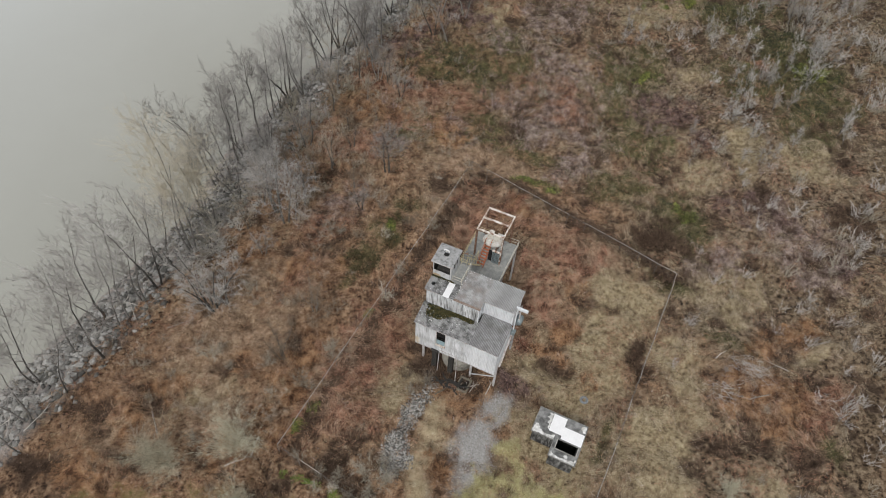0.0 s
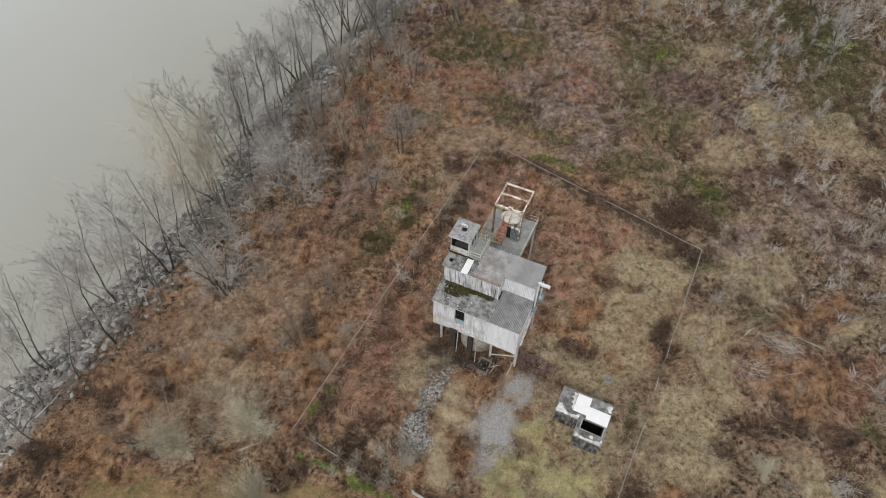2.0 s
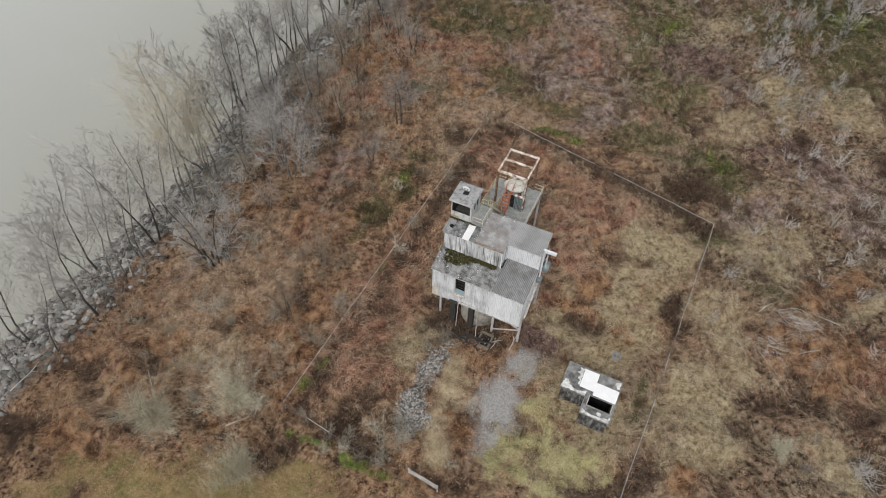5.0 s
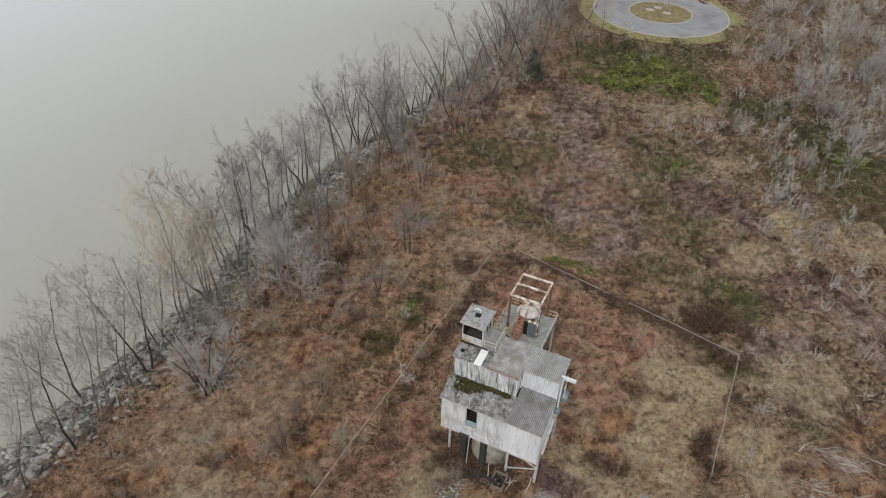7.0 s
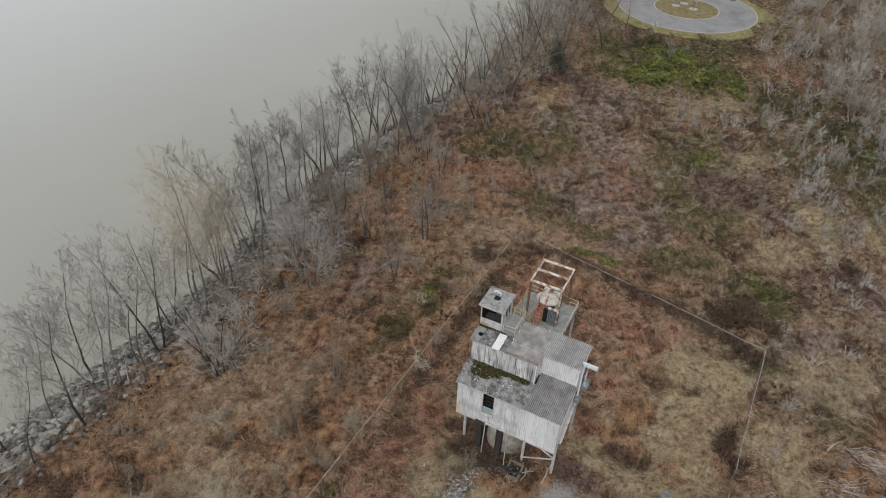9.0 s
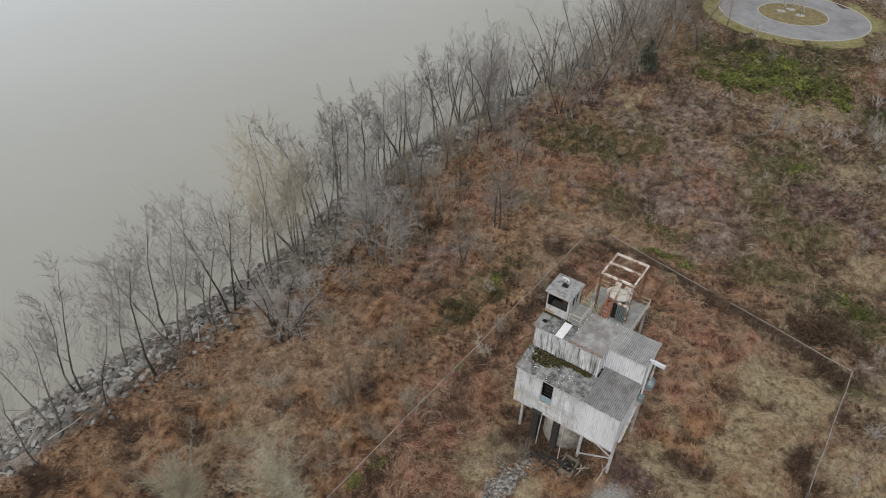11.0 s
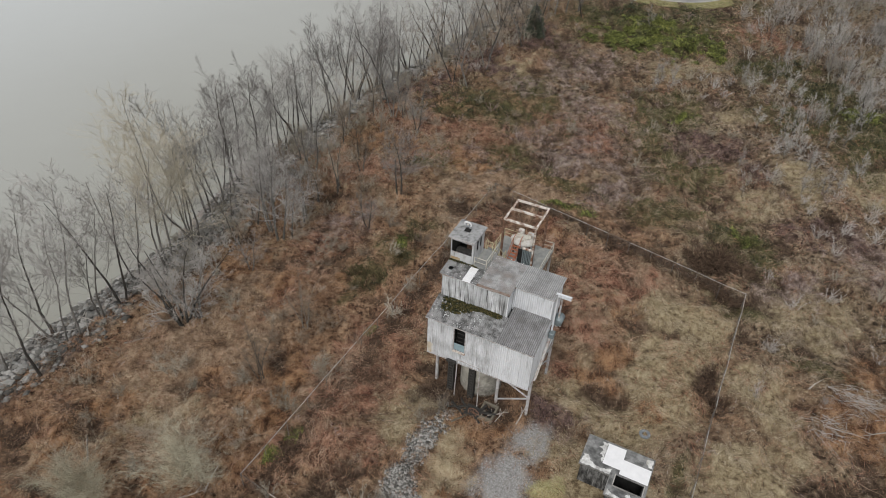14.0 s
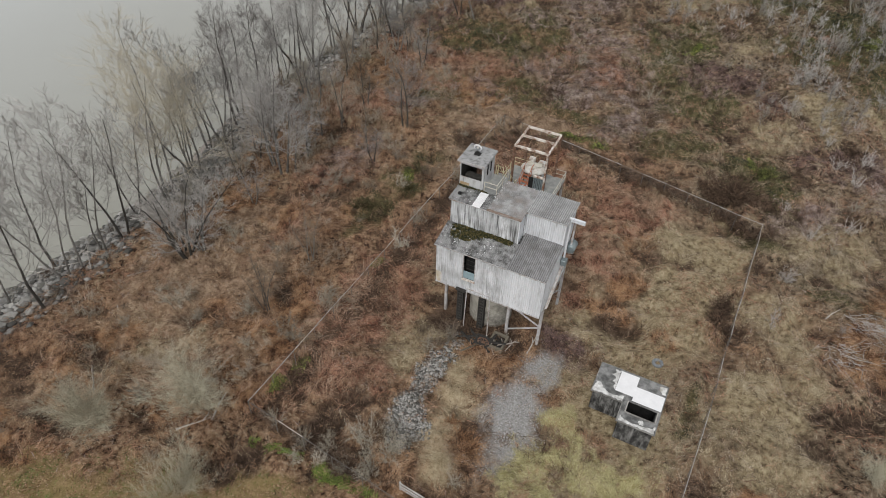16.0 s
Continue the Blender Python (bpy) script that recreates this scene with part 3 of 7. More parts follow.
def thing(name, m, label, category, group="", kind=""):
    ob = new(name)
    ob.empty_display_size = 0.3
    ob.matrix_basis = m
    return tagged(ob, label, category, group, kind)


def add_box(bm, lo, hi, bevel=0.0, m=None):
    lo, hi = Vector(lo), Vector(hi)
    r = bmesh.ops.create_cube(bm, size=1.0, matrix=(m or Matrix()) @ Matrix.Translation((lo + hi) / 2) @ Matrix.Diagonal((*(hi - lo), 1)))
    if bevel:
        edges = {e for v in r["verts"] for e in v.link_edges}
        bmesh.ops.bevel(bm, geom=list(edges), offset=bevel, segments=1, affect="EDGES")


def box(lo, hi, bevel=0.01, m=None):
    bm = bmesh.new()
    add_box(bm, lo, hi, bevel, m)
    return bm


def add_pipe(bm, a, b, r, sides=6, r2=None):
    a, b = Vector(a), Vector(b)
    d = b - a
    m = Matrix.Translation((a + b) / 2) @ d.to_track_quat("Z", "Y").to_matrix().to_4x4()
    bmesh.ops.create_cone(bm, cap_ends=True, segments=sides, radius1=r, radius2=r if r2 is None else r2, depth=d.length, matrix=m)


def pipe(a, b, r, sides=6, r2=None):
    bm = bmesh.new()
    add_pipe(bm, a, b, r, sides, r2)
    return bm


def pipes(points, r, sides=6):
    bm = bmesh.new()
    for a, b in zip(points, points[1:]):
        add_pipe(bm, a, b, r, sides)
    return bm


def beam(a, b, w, h, bevel=0.008):
    """A rolled I-section from a to b."""
    a, b = Vector(a), Vector(b)
    d = b - a
    m = Matrix.Translation(a) @ d.to_track_quat("Z", "Y").to_matrix().to_4x4()
    bm = bmesh.new()
    t = max(0.02, 0.16 * min(w, h))
    add_box(bm, (-w / 2, -h / 2, 0), (w / 2, -h / 2 + t, d.length), 0, m)
    add_box(bm, (-w / 2, h / 2 - t, 0), (w / 2, h / 2, d.length), 0, m)
    add_box(bm, (-t / 2, -h / 2 + t, 0), (t / 2, h / 2 - t, d.length), 0, m)
    return bm


def corrugated(origin, across, along, width, length, pitch=0.146, depth=0.045, thick=0.012):
    """A profiled sheet: waves run along 'along', repeat across 'across'."""
    o, a, l = Vector(origin), Vector(across).normalized(), Vector(along).normalized()
    n = a.cross(l).normalized()
    steps = max(4, int(round(width / pitch * 6)))
    bm = bmesh.new()
    top, low = [], []
    for i in range(steps + 1):
        s = width * i / steps
        off = depth * 0.5 * math.sin(2 * math.pi * (o.dot(a) + s) / pitch)
        for rows, dn in ((top, thick / 2), (low, -thick / 2)):
            rows.append([bm.verts.new(o + a * s + l * e * length + n * (off + dn)) for e in (0, 1)])
    for i in range(steps):
        bm.faces.new((top[i][0], top[i + 1][0], top[i + 1][1], top[i][1]))
        bm.faces.new((low[i][1], low[i + 1][1], low[i + 1][0], low[i][0]))
        for e in (0, 1):
            q = (top[i][e], low[i][e], low[i + 1][e], top[i + 1][e])
            bm.faces.new(q if e == 0 else q[::-1])
    for i in (0, steps):
        q = (top[i][0], top[i][1], low[i][1], low[i][0])
        bm.faces.new(q if i == 0 else q[::-1])
    return bm


def tube(V, F, pts, radii, sides):
    """Adds a tapered tube through pts to the lists V and F (triangles)."""
    base = len(V)
    for k, (p, r) in enumerate(zip(pts, radii)):
        d = (pts[min(k + 1, len(pts) - 1)] - pts[max(k - 1, 0)]).normalized()
        u = d.orthogonal().normalized()
        v = d.cross(u)
        for s in range(sides):
            a = 2 * math.pi * s / sides
            V.append(p + (u * math.cos(a) + v * math.sin(a)) * r)
    for k in range(len(pts) - 1):
        for s in range(sides):
            a, b = base + k * sides + s, base + k * sides + (s + 1) % sides
            F.append((a, b, b + sides))
            F.append((a, b + sides, a + sides))


def ribbon(V, F, pts, w):
    base = len(V)
    for k, p in enumerate(pts):
        d = (pts[min(k + 1, len(pts) - 1)] - pts[max(k - 1, 0)]).normalized()
        u = d.orthogonal().normalized() * (w * (1 - 0.6 * k / (len(pts) - 1)) / 2)
        V.append(p - u), V.append(p + u)
    for k in range(len(pts) - 1):
        a = base + 2 * k
        F.append((a, a + 1, a + 3))
        F.append((a, a + 3, a + 2))


def sliver(V, F, p, q, w):
    """One thin tapering twig from p to q."""
    d = q - p
    u = d.orthogonal().normalized() * (w / 2)
    k = len(V)
    V.append(p - u), V.append(p + u), V.append(q)
    F.append((k, k + 1, k + 2))


# ---------------------------------------------------------------- ground, water, road
def graded(a, b, fine_a, fine_b, step, grow=1.18):
    """Coordinates from a to b, evenly fine between fine_a and fine_b and coarser outside."""
    mid = list(np.arange(fine_a, fine_b + step / 2, step))
    left, right, s = [mid[0]], [mid[-1]], step
    while left[-1] > a:
        s *= grow
        left.append(left[-1] - s)
    s = step
    while right[-1] < b:
        s *= grow
        right.append(right[-1] + s)
    return np.array(left[:0:-1] + mid + right[1:])


def ground_material():
    m = bpy.data.materials.new("overgrown_ground")
    m.use_nodes = True
    n, l = m.node_tree.nodes, m.node_tree.links
    b = n["Principled BSDF"]
    b.inputs["Roughness"].default_value = 0.97
    b.inputs["Specular IOR Level"].default_value = 0.1
    co = n.new("ShaderNodeTexCoord")

    def noisy(scale, ramp, detail=8):
        no = n.new("ShaderNodeTexNoise")
        no.inputs["Scale"].default_value, no.inputs["Detail"].default_value, no.inputs["Roughness"].default_value = scale, detail, 0.72
        l.new(co.outputs["Object"], no.inputs["Vector"])
        cr = n.new("ShaderNodeValToRGB")
        for k in range(len(ramp) - 2):
            cr.color_ramp.elements.new(0.5)
        for e, (p, c) in zip(cr.color_ramp.elements, ramp):
            e.position, e.color = p, (*c, 1)
        l.new(no.outputs["Fac"], cr.inputs["Fac"])
        return no, cr.outputs["Color"]

    def mix(f, a, c):
        x = n.new("ShaderNodeMix")
        x.data_type = "RGBA"
        l.new(f, x.inputs["Factor"])
        l.new(a, x.inputs["A"])
        l.new(c, x.inputs["B"])
        return x.outputs["Result"]

    # Near-black low ends paint the shade between stems, scattered by noise.
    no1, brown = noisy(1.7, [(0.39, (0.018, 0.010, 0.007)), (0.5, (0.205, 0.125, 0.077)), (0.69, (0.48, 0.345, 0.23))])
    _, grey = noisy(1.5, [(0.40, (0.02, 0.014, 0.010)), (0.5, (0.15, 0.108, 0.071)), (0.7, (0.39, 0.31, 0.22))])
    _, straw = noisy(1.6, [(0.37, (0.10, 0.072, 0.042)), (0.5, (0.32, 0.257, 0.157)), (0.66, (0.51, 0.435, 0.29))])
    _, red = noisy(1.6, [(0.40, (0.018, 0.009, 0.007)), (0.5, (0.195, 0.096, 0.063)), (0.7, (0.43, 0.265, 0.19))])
    _, green = noisy(1.2, plain_ramp((0.03, 0.035, 0.012), (0.075, 0.085, 0.03), (0.15, 0.15, 0.06)))
    no2, stone = noisy(6.0, plain_ramp((0.22, 0.21, 0.195), (0.37, 0.36, 0.35), (0.52, 0.515, 0.51)))
    _, lawn = noisy(1.1, plain_ramp((0.15, 0.12, 0.05), (0.255, 0.19, 0.09), (0.36, 0.255, 0.14)))
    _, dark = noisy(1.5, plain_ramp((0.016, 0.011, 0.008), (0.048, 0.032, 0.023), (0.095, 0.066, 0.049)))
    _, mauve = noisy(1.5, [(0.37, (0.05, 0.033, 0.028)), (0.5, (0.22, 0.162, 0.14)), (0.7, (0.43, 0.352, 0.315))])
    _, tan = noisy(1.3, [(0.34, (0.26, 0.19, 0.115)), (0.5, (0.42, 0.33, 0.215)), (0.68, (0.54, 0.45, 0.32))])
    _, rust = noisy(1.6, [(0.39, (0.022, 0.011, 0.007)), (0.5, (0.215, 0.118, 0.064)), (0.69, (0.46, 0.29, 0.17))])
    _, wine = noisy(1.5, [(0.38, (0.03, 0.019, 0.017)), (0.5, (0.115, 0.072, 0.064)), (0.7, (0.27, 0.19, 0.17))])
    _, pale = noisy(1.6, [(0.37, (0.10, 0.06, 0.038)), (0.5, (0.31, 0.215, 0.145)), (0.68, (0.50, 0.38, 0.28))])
    a1, a2, a3 = n.new("ShaderNodeVertexColor"), n.new("ShaderNodeVertexColor"), n.new("ShaderNodeVertexColor")
    a1.layer_name, a2.layer_name, a3.layer_name = "cover", "cover_more", "cover_third"
    s1, s2, s3 = n.new("ShaderNodeSeparateColor"), n.new("ShaderNodeSeparateColor"), n.new("ShaderNodeSeparateColor")
    l.new(a3.outputs["Color"], s3.inputs["Color"])
    l.new(a1.outputs["Color"], s1.inputs["Color"])
    l.new(a2.outputs["Color"], s2.inputs["Color"])
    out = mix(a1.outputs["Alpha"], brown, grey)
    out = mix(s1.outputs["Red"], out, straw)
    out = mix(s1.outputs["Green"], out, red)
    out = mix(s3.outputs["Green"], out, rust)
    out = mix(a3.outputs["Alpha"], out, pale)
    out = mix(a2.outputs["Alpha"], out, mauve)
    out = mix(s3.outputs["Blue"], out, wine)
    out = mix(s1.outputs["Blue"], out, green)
    out = mix(s2.outputs["Green"], out, lawn)
    out = mix(s3.outputs["Red"], out, tan)
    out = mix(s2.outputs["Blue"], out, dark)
    out = mix(s2.outputs["Red"], out, stone)
    l.new(out, b.inputs["Base Color"])
    bp = n.new("ShaderNodeBump")
    bp.inputs["Strength"].default_value, bp.inputs["Distance"].default_value = 1.0, 0.35
    l.new(no1.outputs["Fac"], bp.inputs["Height"])
    l.new(bp.outputs["Normal"], b.inputs["Normal"])
    return m


def build_ground():
    xs, ys = graded(-3000, 3000, -52, 72, 0.6), graded(-3000, 3000, 12, 120, 0.6)
    X, Y = np.meshgrid(xs, ys)
    Z = land(X, Y)
    nx, ny = len(xs), len(ys)
    i = np.arange(nx * ny).reshape(ny, nx)
    faces = np.stack([i[:-1, :-1], i[:-1, 1:], i[1:, 1:], i[1:, :-1]], -1).reshape(-1, 4)
    me = array_mesh("ground", np.stack([X, Y, Z], -1).reshape(-1, 3), faces, ground_material(), True)
    x, y = X.ravel(), Y.ravel()
    leafy = np.maximum(np.maximum(zone("leaf", x, y) * 0.9, 0.5 * zone("dark", x, y)), 0.65 * zone("olive", x, y))
    east = np.clip(0.25 + (x - 8) / 45 + (vnoise(x, y, 6, 21) - 0.5) * 1.3, 0, 1)
    wet = np.clip((np.interp(y, SHORE_Y, SHORE_X) + 14.0 - x) / 2.5, 0, 1)
    one = np.stack([np.maximum(zone("straw", x, y), zone("yellow", x, y)) * 0.9, zone("red", x, y) * 0.85, leafy, east], -1)
    # Shade of the dips in the land, put into the dark ground colour.
    hollow_shade = np.clip((0.44 - (0.55 * vnoise(x, y, 3.1, 11) + 0.45 * vnoise(x, y, 1.2, 12))) * 5.5, 0, 0.95) * (1 - zone("lawn", x, y)) * (1 - zone("gravel", x, y)) * (1 - 0.9 * zone("straw", x, y)) * (1 - 0.8 * zone("pale", x, y)) * (1 - 0.5 * zone("red", x, y)) * (1 - zone("tan", x, y)) * (1 - 0.9 * zone("yellow", x, y))
    two = np.stack([np.maximum(np.maximum(zone("gravel", x, y) * np.clip(1.7 * vnoise(x, y, 1.4, 93) + 0.15, 0.2, 0.95), zone("cobble", x, y) * 0.45), wet * 0.6), zone("lawn", x, y), np.maximum(zone("brush", x, y), hollow_shade), 0.85 * zone("mauve", x, y)], -1)
    three = np.stack([0.95 * zone("tan", x, y), 0.85 * zone("rust", x, y), 0.85 * zone("wine", x, y), 0.85 * zone("pale", x, y)], -1)
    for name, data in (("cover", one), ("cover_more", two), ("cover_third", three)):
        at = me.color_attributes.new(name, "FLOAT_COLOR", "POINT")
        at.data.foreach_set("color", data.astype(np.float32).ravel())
    tagged(new("ground", me), "overgrown brown winter ground of dead vines and dry grass", "ground", kind="structure")


build_ground()


def build_water():
    xs, ys = graded(-3000, 3000, -120, 60, 5.0, 1.5), graded(-3000, 3000, -20, 260, 5.0, 1.5)
    X, Y = np.meshgrid(xs, ys)
    i = np.arange(X.size).reshape(X.shape)
    faces = np.stack([i[:-1, :-1], i[:-1, 1:], i[1:, 1:], i[1:, :-1]], -1).reshape(-1, 4)
    m = material("silty_river_water", plain_ramp((0.29, 0.286, 0.245), (0.315, 0.312, 0.272)), 0.03, 0.2, 0, spec=0.75)
    n, l = m.node_tree.nodes, m.node_tree.links
    no, bp = n.new("ShaderNodeTexNoise"), n.new("ShaderNodeBump")
    no.inputs["Scale"].default_value, no.inputs["Detail"].default_value = 0.8, 4
    l.new(n["Texture Coordinate"].outputs["Object"], no.inputs["Vector"])
    bp.inputs["Strength"].default_value, bp.inputs["Distance"].default_value = 0.15, 0.08
    l.new(no.outputs["Fac"], bp.inputs["Height"])
    l.new(bp.outputs["Normal"], n["Principled BSDF"].inputs["Normal"])
    # Haze over the far river is put into the base colour by this mix.
    at, sep, haze = n.new("ShaderNodeVertexColor"), n.new("ShaderNodeSeparateColor"), n.new("ShaderNodeMix")
    at.layer_name, haze.data_type = "far_haze", "RGBA"
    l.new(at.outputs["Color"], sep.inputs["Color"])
    l.new(sep.outputs["Red"], haze.inputs["Factor"])
    l.new(n["Color Ramp"].outputs["Color"], haze.inputs["A"])
    haze.inputs["B"].default_value = (0.62, 0.65, 0.665, 1)
    l.new(haze.outputs["Result"], n["Principled BSDF"].inputs["Base Color"])
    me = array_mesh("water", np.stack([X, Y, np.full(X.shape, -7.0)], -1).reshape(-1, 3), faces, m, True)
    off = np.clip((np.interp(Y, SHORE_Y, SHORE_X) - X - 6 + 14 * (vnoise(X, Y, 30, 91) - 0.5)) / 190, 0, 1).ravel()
    at = me.color_attributes.new("far_haze", "FLOAT_COLOR", "POINT")
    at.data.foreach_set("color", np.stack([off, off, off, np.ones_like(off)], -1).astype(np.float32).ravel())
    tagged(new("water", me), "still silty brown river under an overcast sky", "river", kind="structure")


build_water()


def ring(r0, r1, z0, z1, n=72, start=0.0, end=360.0):
    """A flat ring with outer and inner sides, from z0 up to z1."""
    bm = bmesh.new()
    full = end - start >= 360
    rows = []
    for k in range(n if full else n + 1):
        a = radians(start + (end - start) * k / n)
        c, s = math.cos(a), math.sin(a)
        rows.append([bm.verts.new((r * c, r * s, z)) for r, z in ((r0, z0), (r0, z1), (r1, z1), (r1, z0))])
    for k in range(len(rows) if full else len(rows) - 1):
        p, q = rows[k], rows[(k + 1) % len(rows)]
        for j in range(3):
            bm.faces.new((p[j], p[j + 1], q[j + 1], q[j]))
    return bm


ROAD = pose(54.5, 178, 0)
road = thing("road", ROAD, "grey asphalt turning circle with a grassed island", "road", kind="structure")
part("carriageway", ring(8.3, 17.3, -0.2, 0.06), M_ASPHALT, road)
part("kerb", ring(8.0, 8.3, -0.2, 0.17), M_KERB, road, "pale concrete kerb round the island")
part("kerb", ring(17.3, 17.65, -0.2, 0.17), M_KERB, road, "pale concrete outer kerb")
part("verge", ring(17.65, 21.5, -0.25, 0.05), material("mown_verge", plain_ramp((0.13, 0.125, 0.05), (0.22, 0.205, 0.09), (0.32, 0.275, 0.15)), 0.8, 0.95, 0.4), road, "short mown grass verge")
part("island", ring(0.05, 8.0, -0.2, 0.12), material("island_grass", plain_ramp((0.12, 0.10, 0.045), (0.20, 0.165, 0.085), (0.29, 0.24, 0.145)), 0.7, 0.95, 0.4), road, "thin brown and green island grass")
for dx, dy in ((-2.4, 1.6), (1.6, -0.6), (0.2, 3.5)):
    part("mulch_ring", ring(0.05, 1.1, 0.1, 0.2, 20), M_KERB, road, "tan mulch ring").location = (dx, dy, 0)

# ---------------------------------------------------------------- the raised works building
BM = pose(-0.74, 41.05, 0, 0, 0, -24.6)
works = thing("industrial_building", BM, "abandoned white corrugated works building raised on steel legs", "building")


def wall_sheets(parent, a, b, z0, z1, mat, out, width=0.95):
    """Upright profiled sheets along the plan line a to b."""
    a, b = Vector((*a, 0)), Vector((*b, 0))
    d = b - a
    k = max(1, round(d.length / width))
    for i in range(k):
        lap = 0.004 * (i % 2)
        o = a + d * i / k + Vector((*out, 0)) * lap
        part("wall_sheet", corrugated((o.x, o.y, z0), d, (0, 0, 1), d.length / k + 0.02, z1 - z0, 0.19), mat, parent)


def roof_sheets(parent, u0, u1, v0, z0, v1, z1, mat, width=1.0, pitch=0.17, depth=0.06):
    k = max(1, round((u1 - u0) / width))
    length = math.hypot(v1 - v0, z1 - z0)
    for i in range(k):
        w = (u1 - u0) / k
        part("roof_sheet", corrugated((u0 + w * i, v0, z0 + 0.005 * (i % 2)), (1, 0, 0), (0, v1 - v0, z1 - z0), w + 0.03, length, pitch, depth), mat, parent)


part("floor_slab", box((0.06, 0.06, 4.86), (9.98, 6.66, 5.06)), M_CONC, works)
part("ceiling_slab", box((0.14, 2.6, 9.0), (9.98, 6.6, 9.1)), M_DARK, works)
# front
wall_sheets(works, (0.0, 0.0), (0.55, 0.0), 5.0, 6.3, M_WALL_RUST, (0, -1))
wall_sheets(works, (0.0, 0.0), (0.55, 0.0), 6.3, 9.62, M_WALL_LOW, (0, -1))
wall_sheets(works, (0.55, 0.0), (2.65, 0.0), 5.0, 9.62, M_WALL_LOW, (0, -1))
wall_sheets(works, (2.65, 0.0), (3.75, 0.0), 5.0, 6.55, M_WALL_LOW, (0, -1))
wall_sheets(works, (3.75, 0.0), (6.35, 0.0), 5.0, 9.62, M_WALL_LOW, (0, -1))
wall_sheets(works, (6.35, 0.0), (10.05, 0.0), 5.0, 9.62, M_WALL_CLEAN, (0, -1))
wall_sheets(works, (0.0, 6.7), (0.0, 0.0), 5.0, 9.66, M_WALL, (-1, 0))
wall_sheets(works, (10.05, 0.0), (10.05, 6.7), 5.0, 9.66, M_WALL_CLEAN, (1, 0))
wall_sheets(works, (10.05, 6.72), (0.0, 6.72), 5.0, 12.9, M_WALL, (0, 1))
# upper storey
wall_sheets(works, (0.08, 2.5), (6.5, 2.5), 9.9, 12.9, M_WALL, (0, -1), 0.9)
wall_sheets(works, (6.5, 2.5), (6.5, 3.75), 9.9, 12.9, M_WALL_CLEAN, (1, 0))
wall_sheets(works, (6.53, 3.75), (10.1, 3.75), 10.2, 12.95, M_WALL_CLEAN, (0, -1), 1.2)
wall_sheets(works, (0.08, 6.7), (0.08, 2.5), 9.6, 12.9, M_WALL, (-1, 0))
wall_sheets(works, (10.1, 3.75), (10.1, 6.7), 9.6, 12.95, M_WALL_CLEAN, (1, 0))
# lower roof
roof_sheets(works, -0.12, 6.72, -0.22, 9.60, 2.48, 10.28, M_ROOF)
roof_sheets(works, 6.72, 10.22, -0.22, 9.62, 3.74, 10.60, M_ROOF_GREY, 1.15)
# upper roofs
for u0, u1 in ((-0.12, 0.28), (0.74, 2.12), (2.84, 3.5)):
    roof_sheets(works, u0, u1, 2.32, 12.90, 4.44, 13.02, M_ROOF)
roof_sheets(works, 0.28, 0.74, 2.32, 12.90, 3.12, 12.945, M_ROOF)
roof_sheets(works, 0.28, 0.74, 3.55, 12.97, 4.44, 13.02, M_ROOF)
part("skylight_sheet", corrugated((2.12, 2.24, 12.95), (1, 0, 0), (0, 2.12, 0.11), 0.74, 2.0, 0.146, 0.03), M_SKYLIGHT, works, "bright white replacement roof sheet")
roof_sheets(works, 3.5, 6.62, 2.30, 12.94, 6.80, 13.10, M_RUSTROOF, 1.05, 0.17, 0.03)
roof_sheets(works, 6.62, 10.28, 3.60, 13.02, 6.84, 13.12, M_ROOF_LIGHT, 1.2)
part("rusty_edge", box((3.5, 2.24, 12.93), (6.66, 2.52, 12.985), 0.01), M_EDGE, works, "orange-rusted roof edge")
part("roof_deck", box((-0.12, 4.46, 12.86), (3.48, 7.3, 13.05)), M_DECK, works, "grey roof walkway slab")
# trims
for a, b in (((-0.14, -0.24, 9.50), (10.24, -0.20, 9.60)), ((-0.05, -0.05, 4.90), (10.1, -0.02, 5.02)), ((0.0, 2.28, 12.80), (6.62, 2.32, 12.90)), ((6.62, 3.56, 12.88), (10.28, 3.60, 12.98))):
    part("edge_trim", box(a, b, 0.008), M_STEEL, works)
part("corner_trim", box((10.02, -0.06, 5.0), (10.12, 0.04, 9.55)), M_WALL_CLEAN, works)
part("corner_trim", box((6.46, 2.44, 10.2), (6.56, 2.54, 12.85)), M_WALL_CLEAN, works)
part("corner_trim", box((10.06, 3.69, 10.5), (10.18, 3.80, 12.95)), M_WALL_CLEAN, works)
# doorway, open above a pale blue half door
# Black panel standing in for the unlit room behind the opening.
part("doorway_back", box((2.5, 1.0, 5.1), (3.9, 1.05, 9.4)), M_DARK, works)
half_door = part("half_door", box((2.68, 0.02, 6.58), (3.74, 0.07, 7.40), 0.01), M_BLUE, works, "pale blue half door under dark bars")
for k in range(3):
    part("door_bar", box((2.66, 0.02, 7.75 + 0.5 * k), (3.75, 0.06, 7.80 + 0.5 * k), 0.005), M_BLACKTIMBER, half_door)
part("door_jamb", box((2.60, -0.06, 6.5), (2.68, 0.06, 9.5)), M_STEEL, works)
part("door_jamb", box((3.74, -0.06, 6.5), (3.82, 0.06, 9.5)), M_STEEL, works)
part("door_sill", box((2.6, -0.2, 6.42), (3.85, 0.05, 6.52)), M_RUST, works, "rust-stained sill under the doorway")
# Box added in place of the dark stain on the wall here.
part("elevator_head", box((2.1, -0.26, 4.85), (3.1, -0.06, 5.25), 0.06), M_BLACKTIMBER, works, "black box added for the dark wall stain below the doorway")
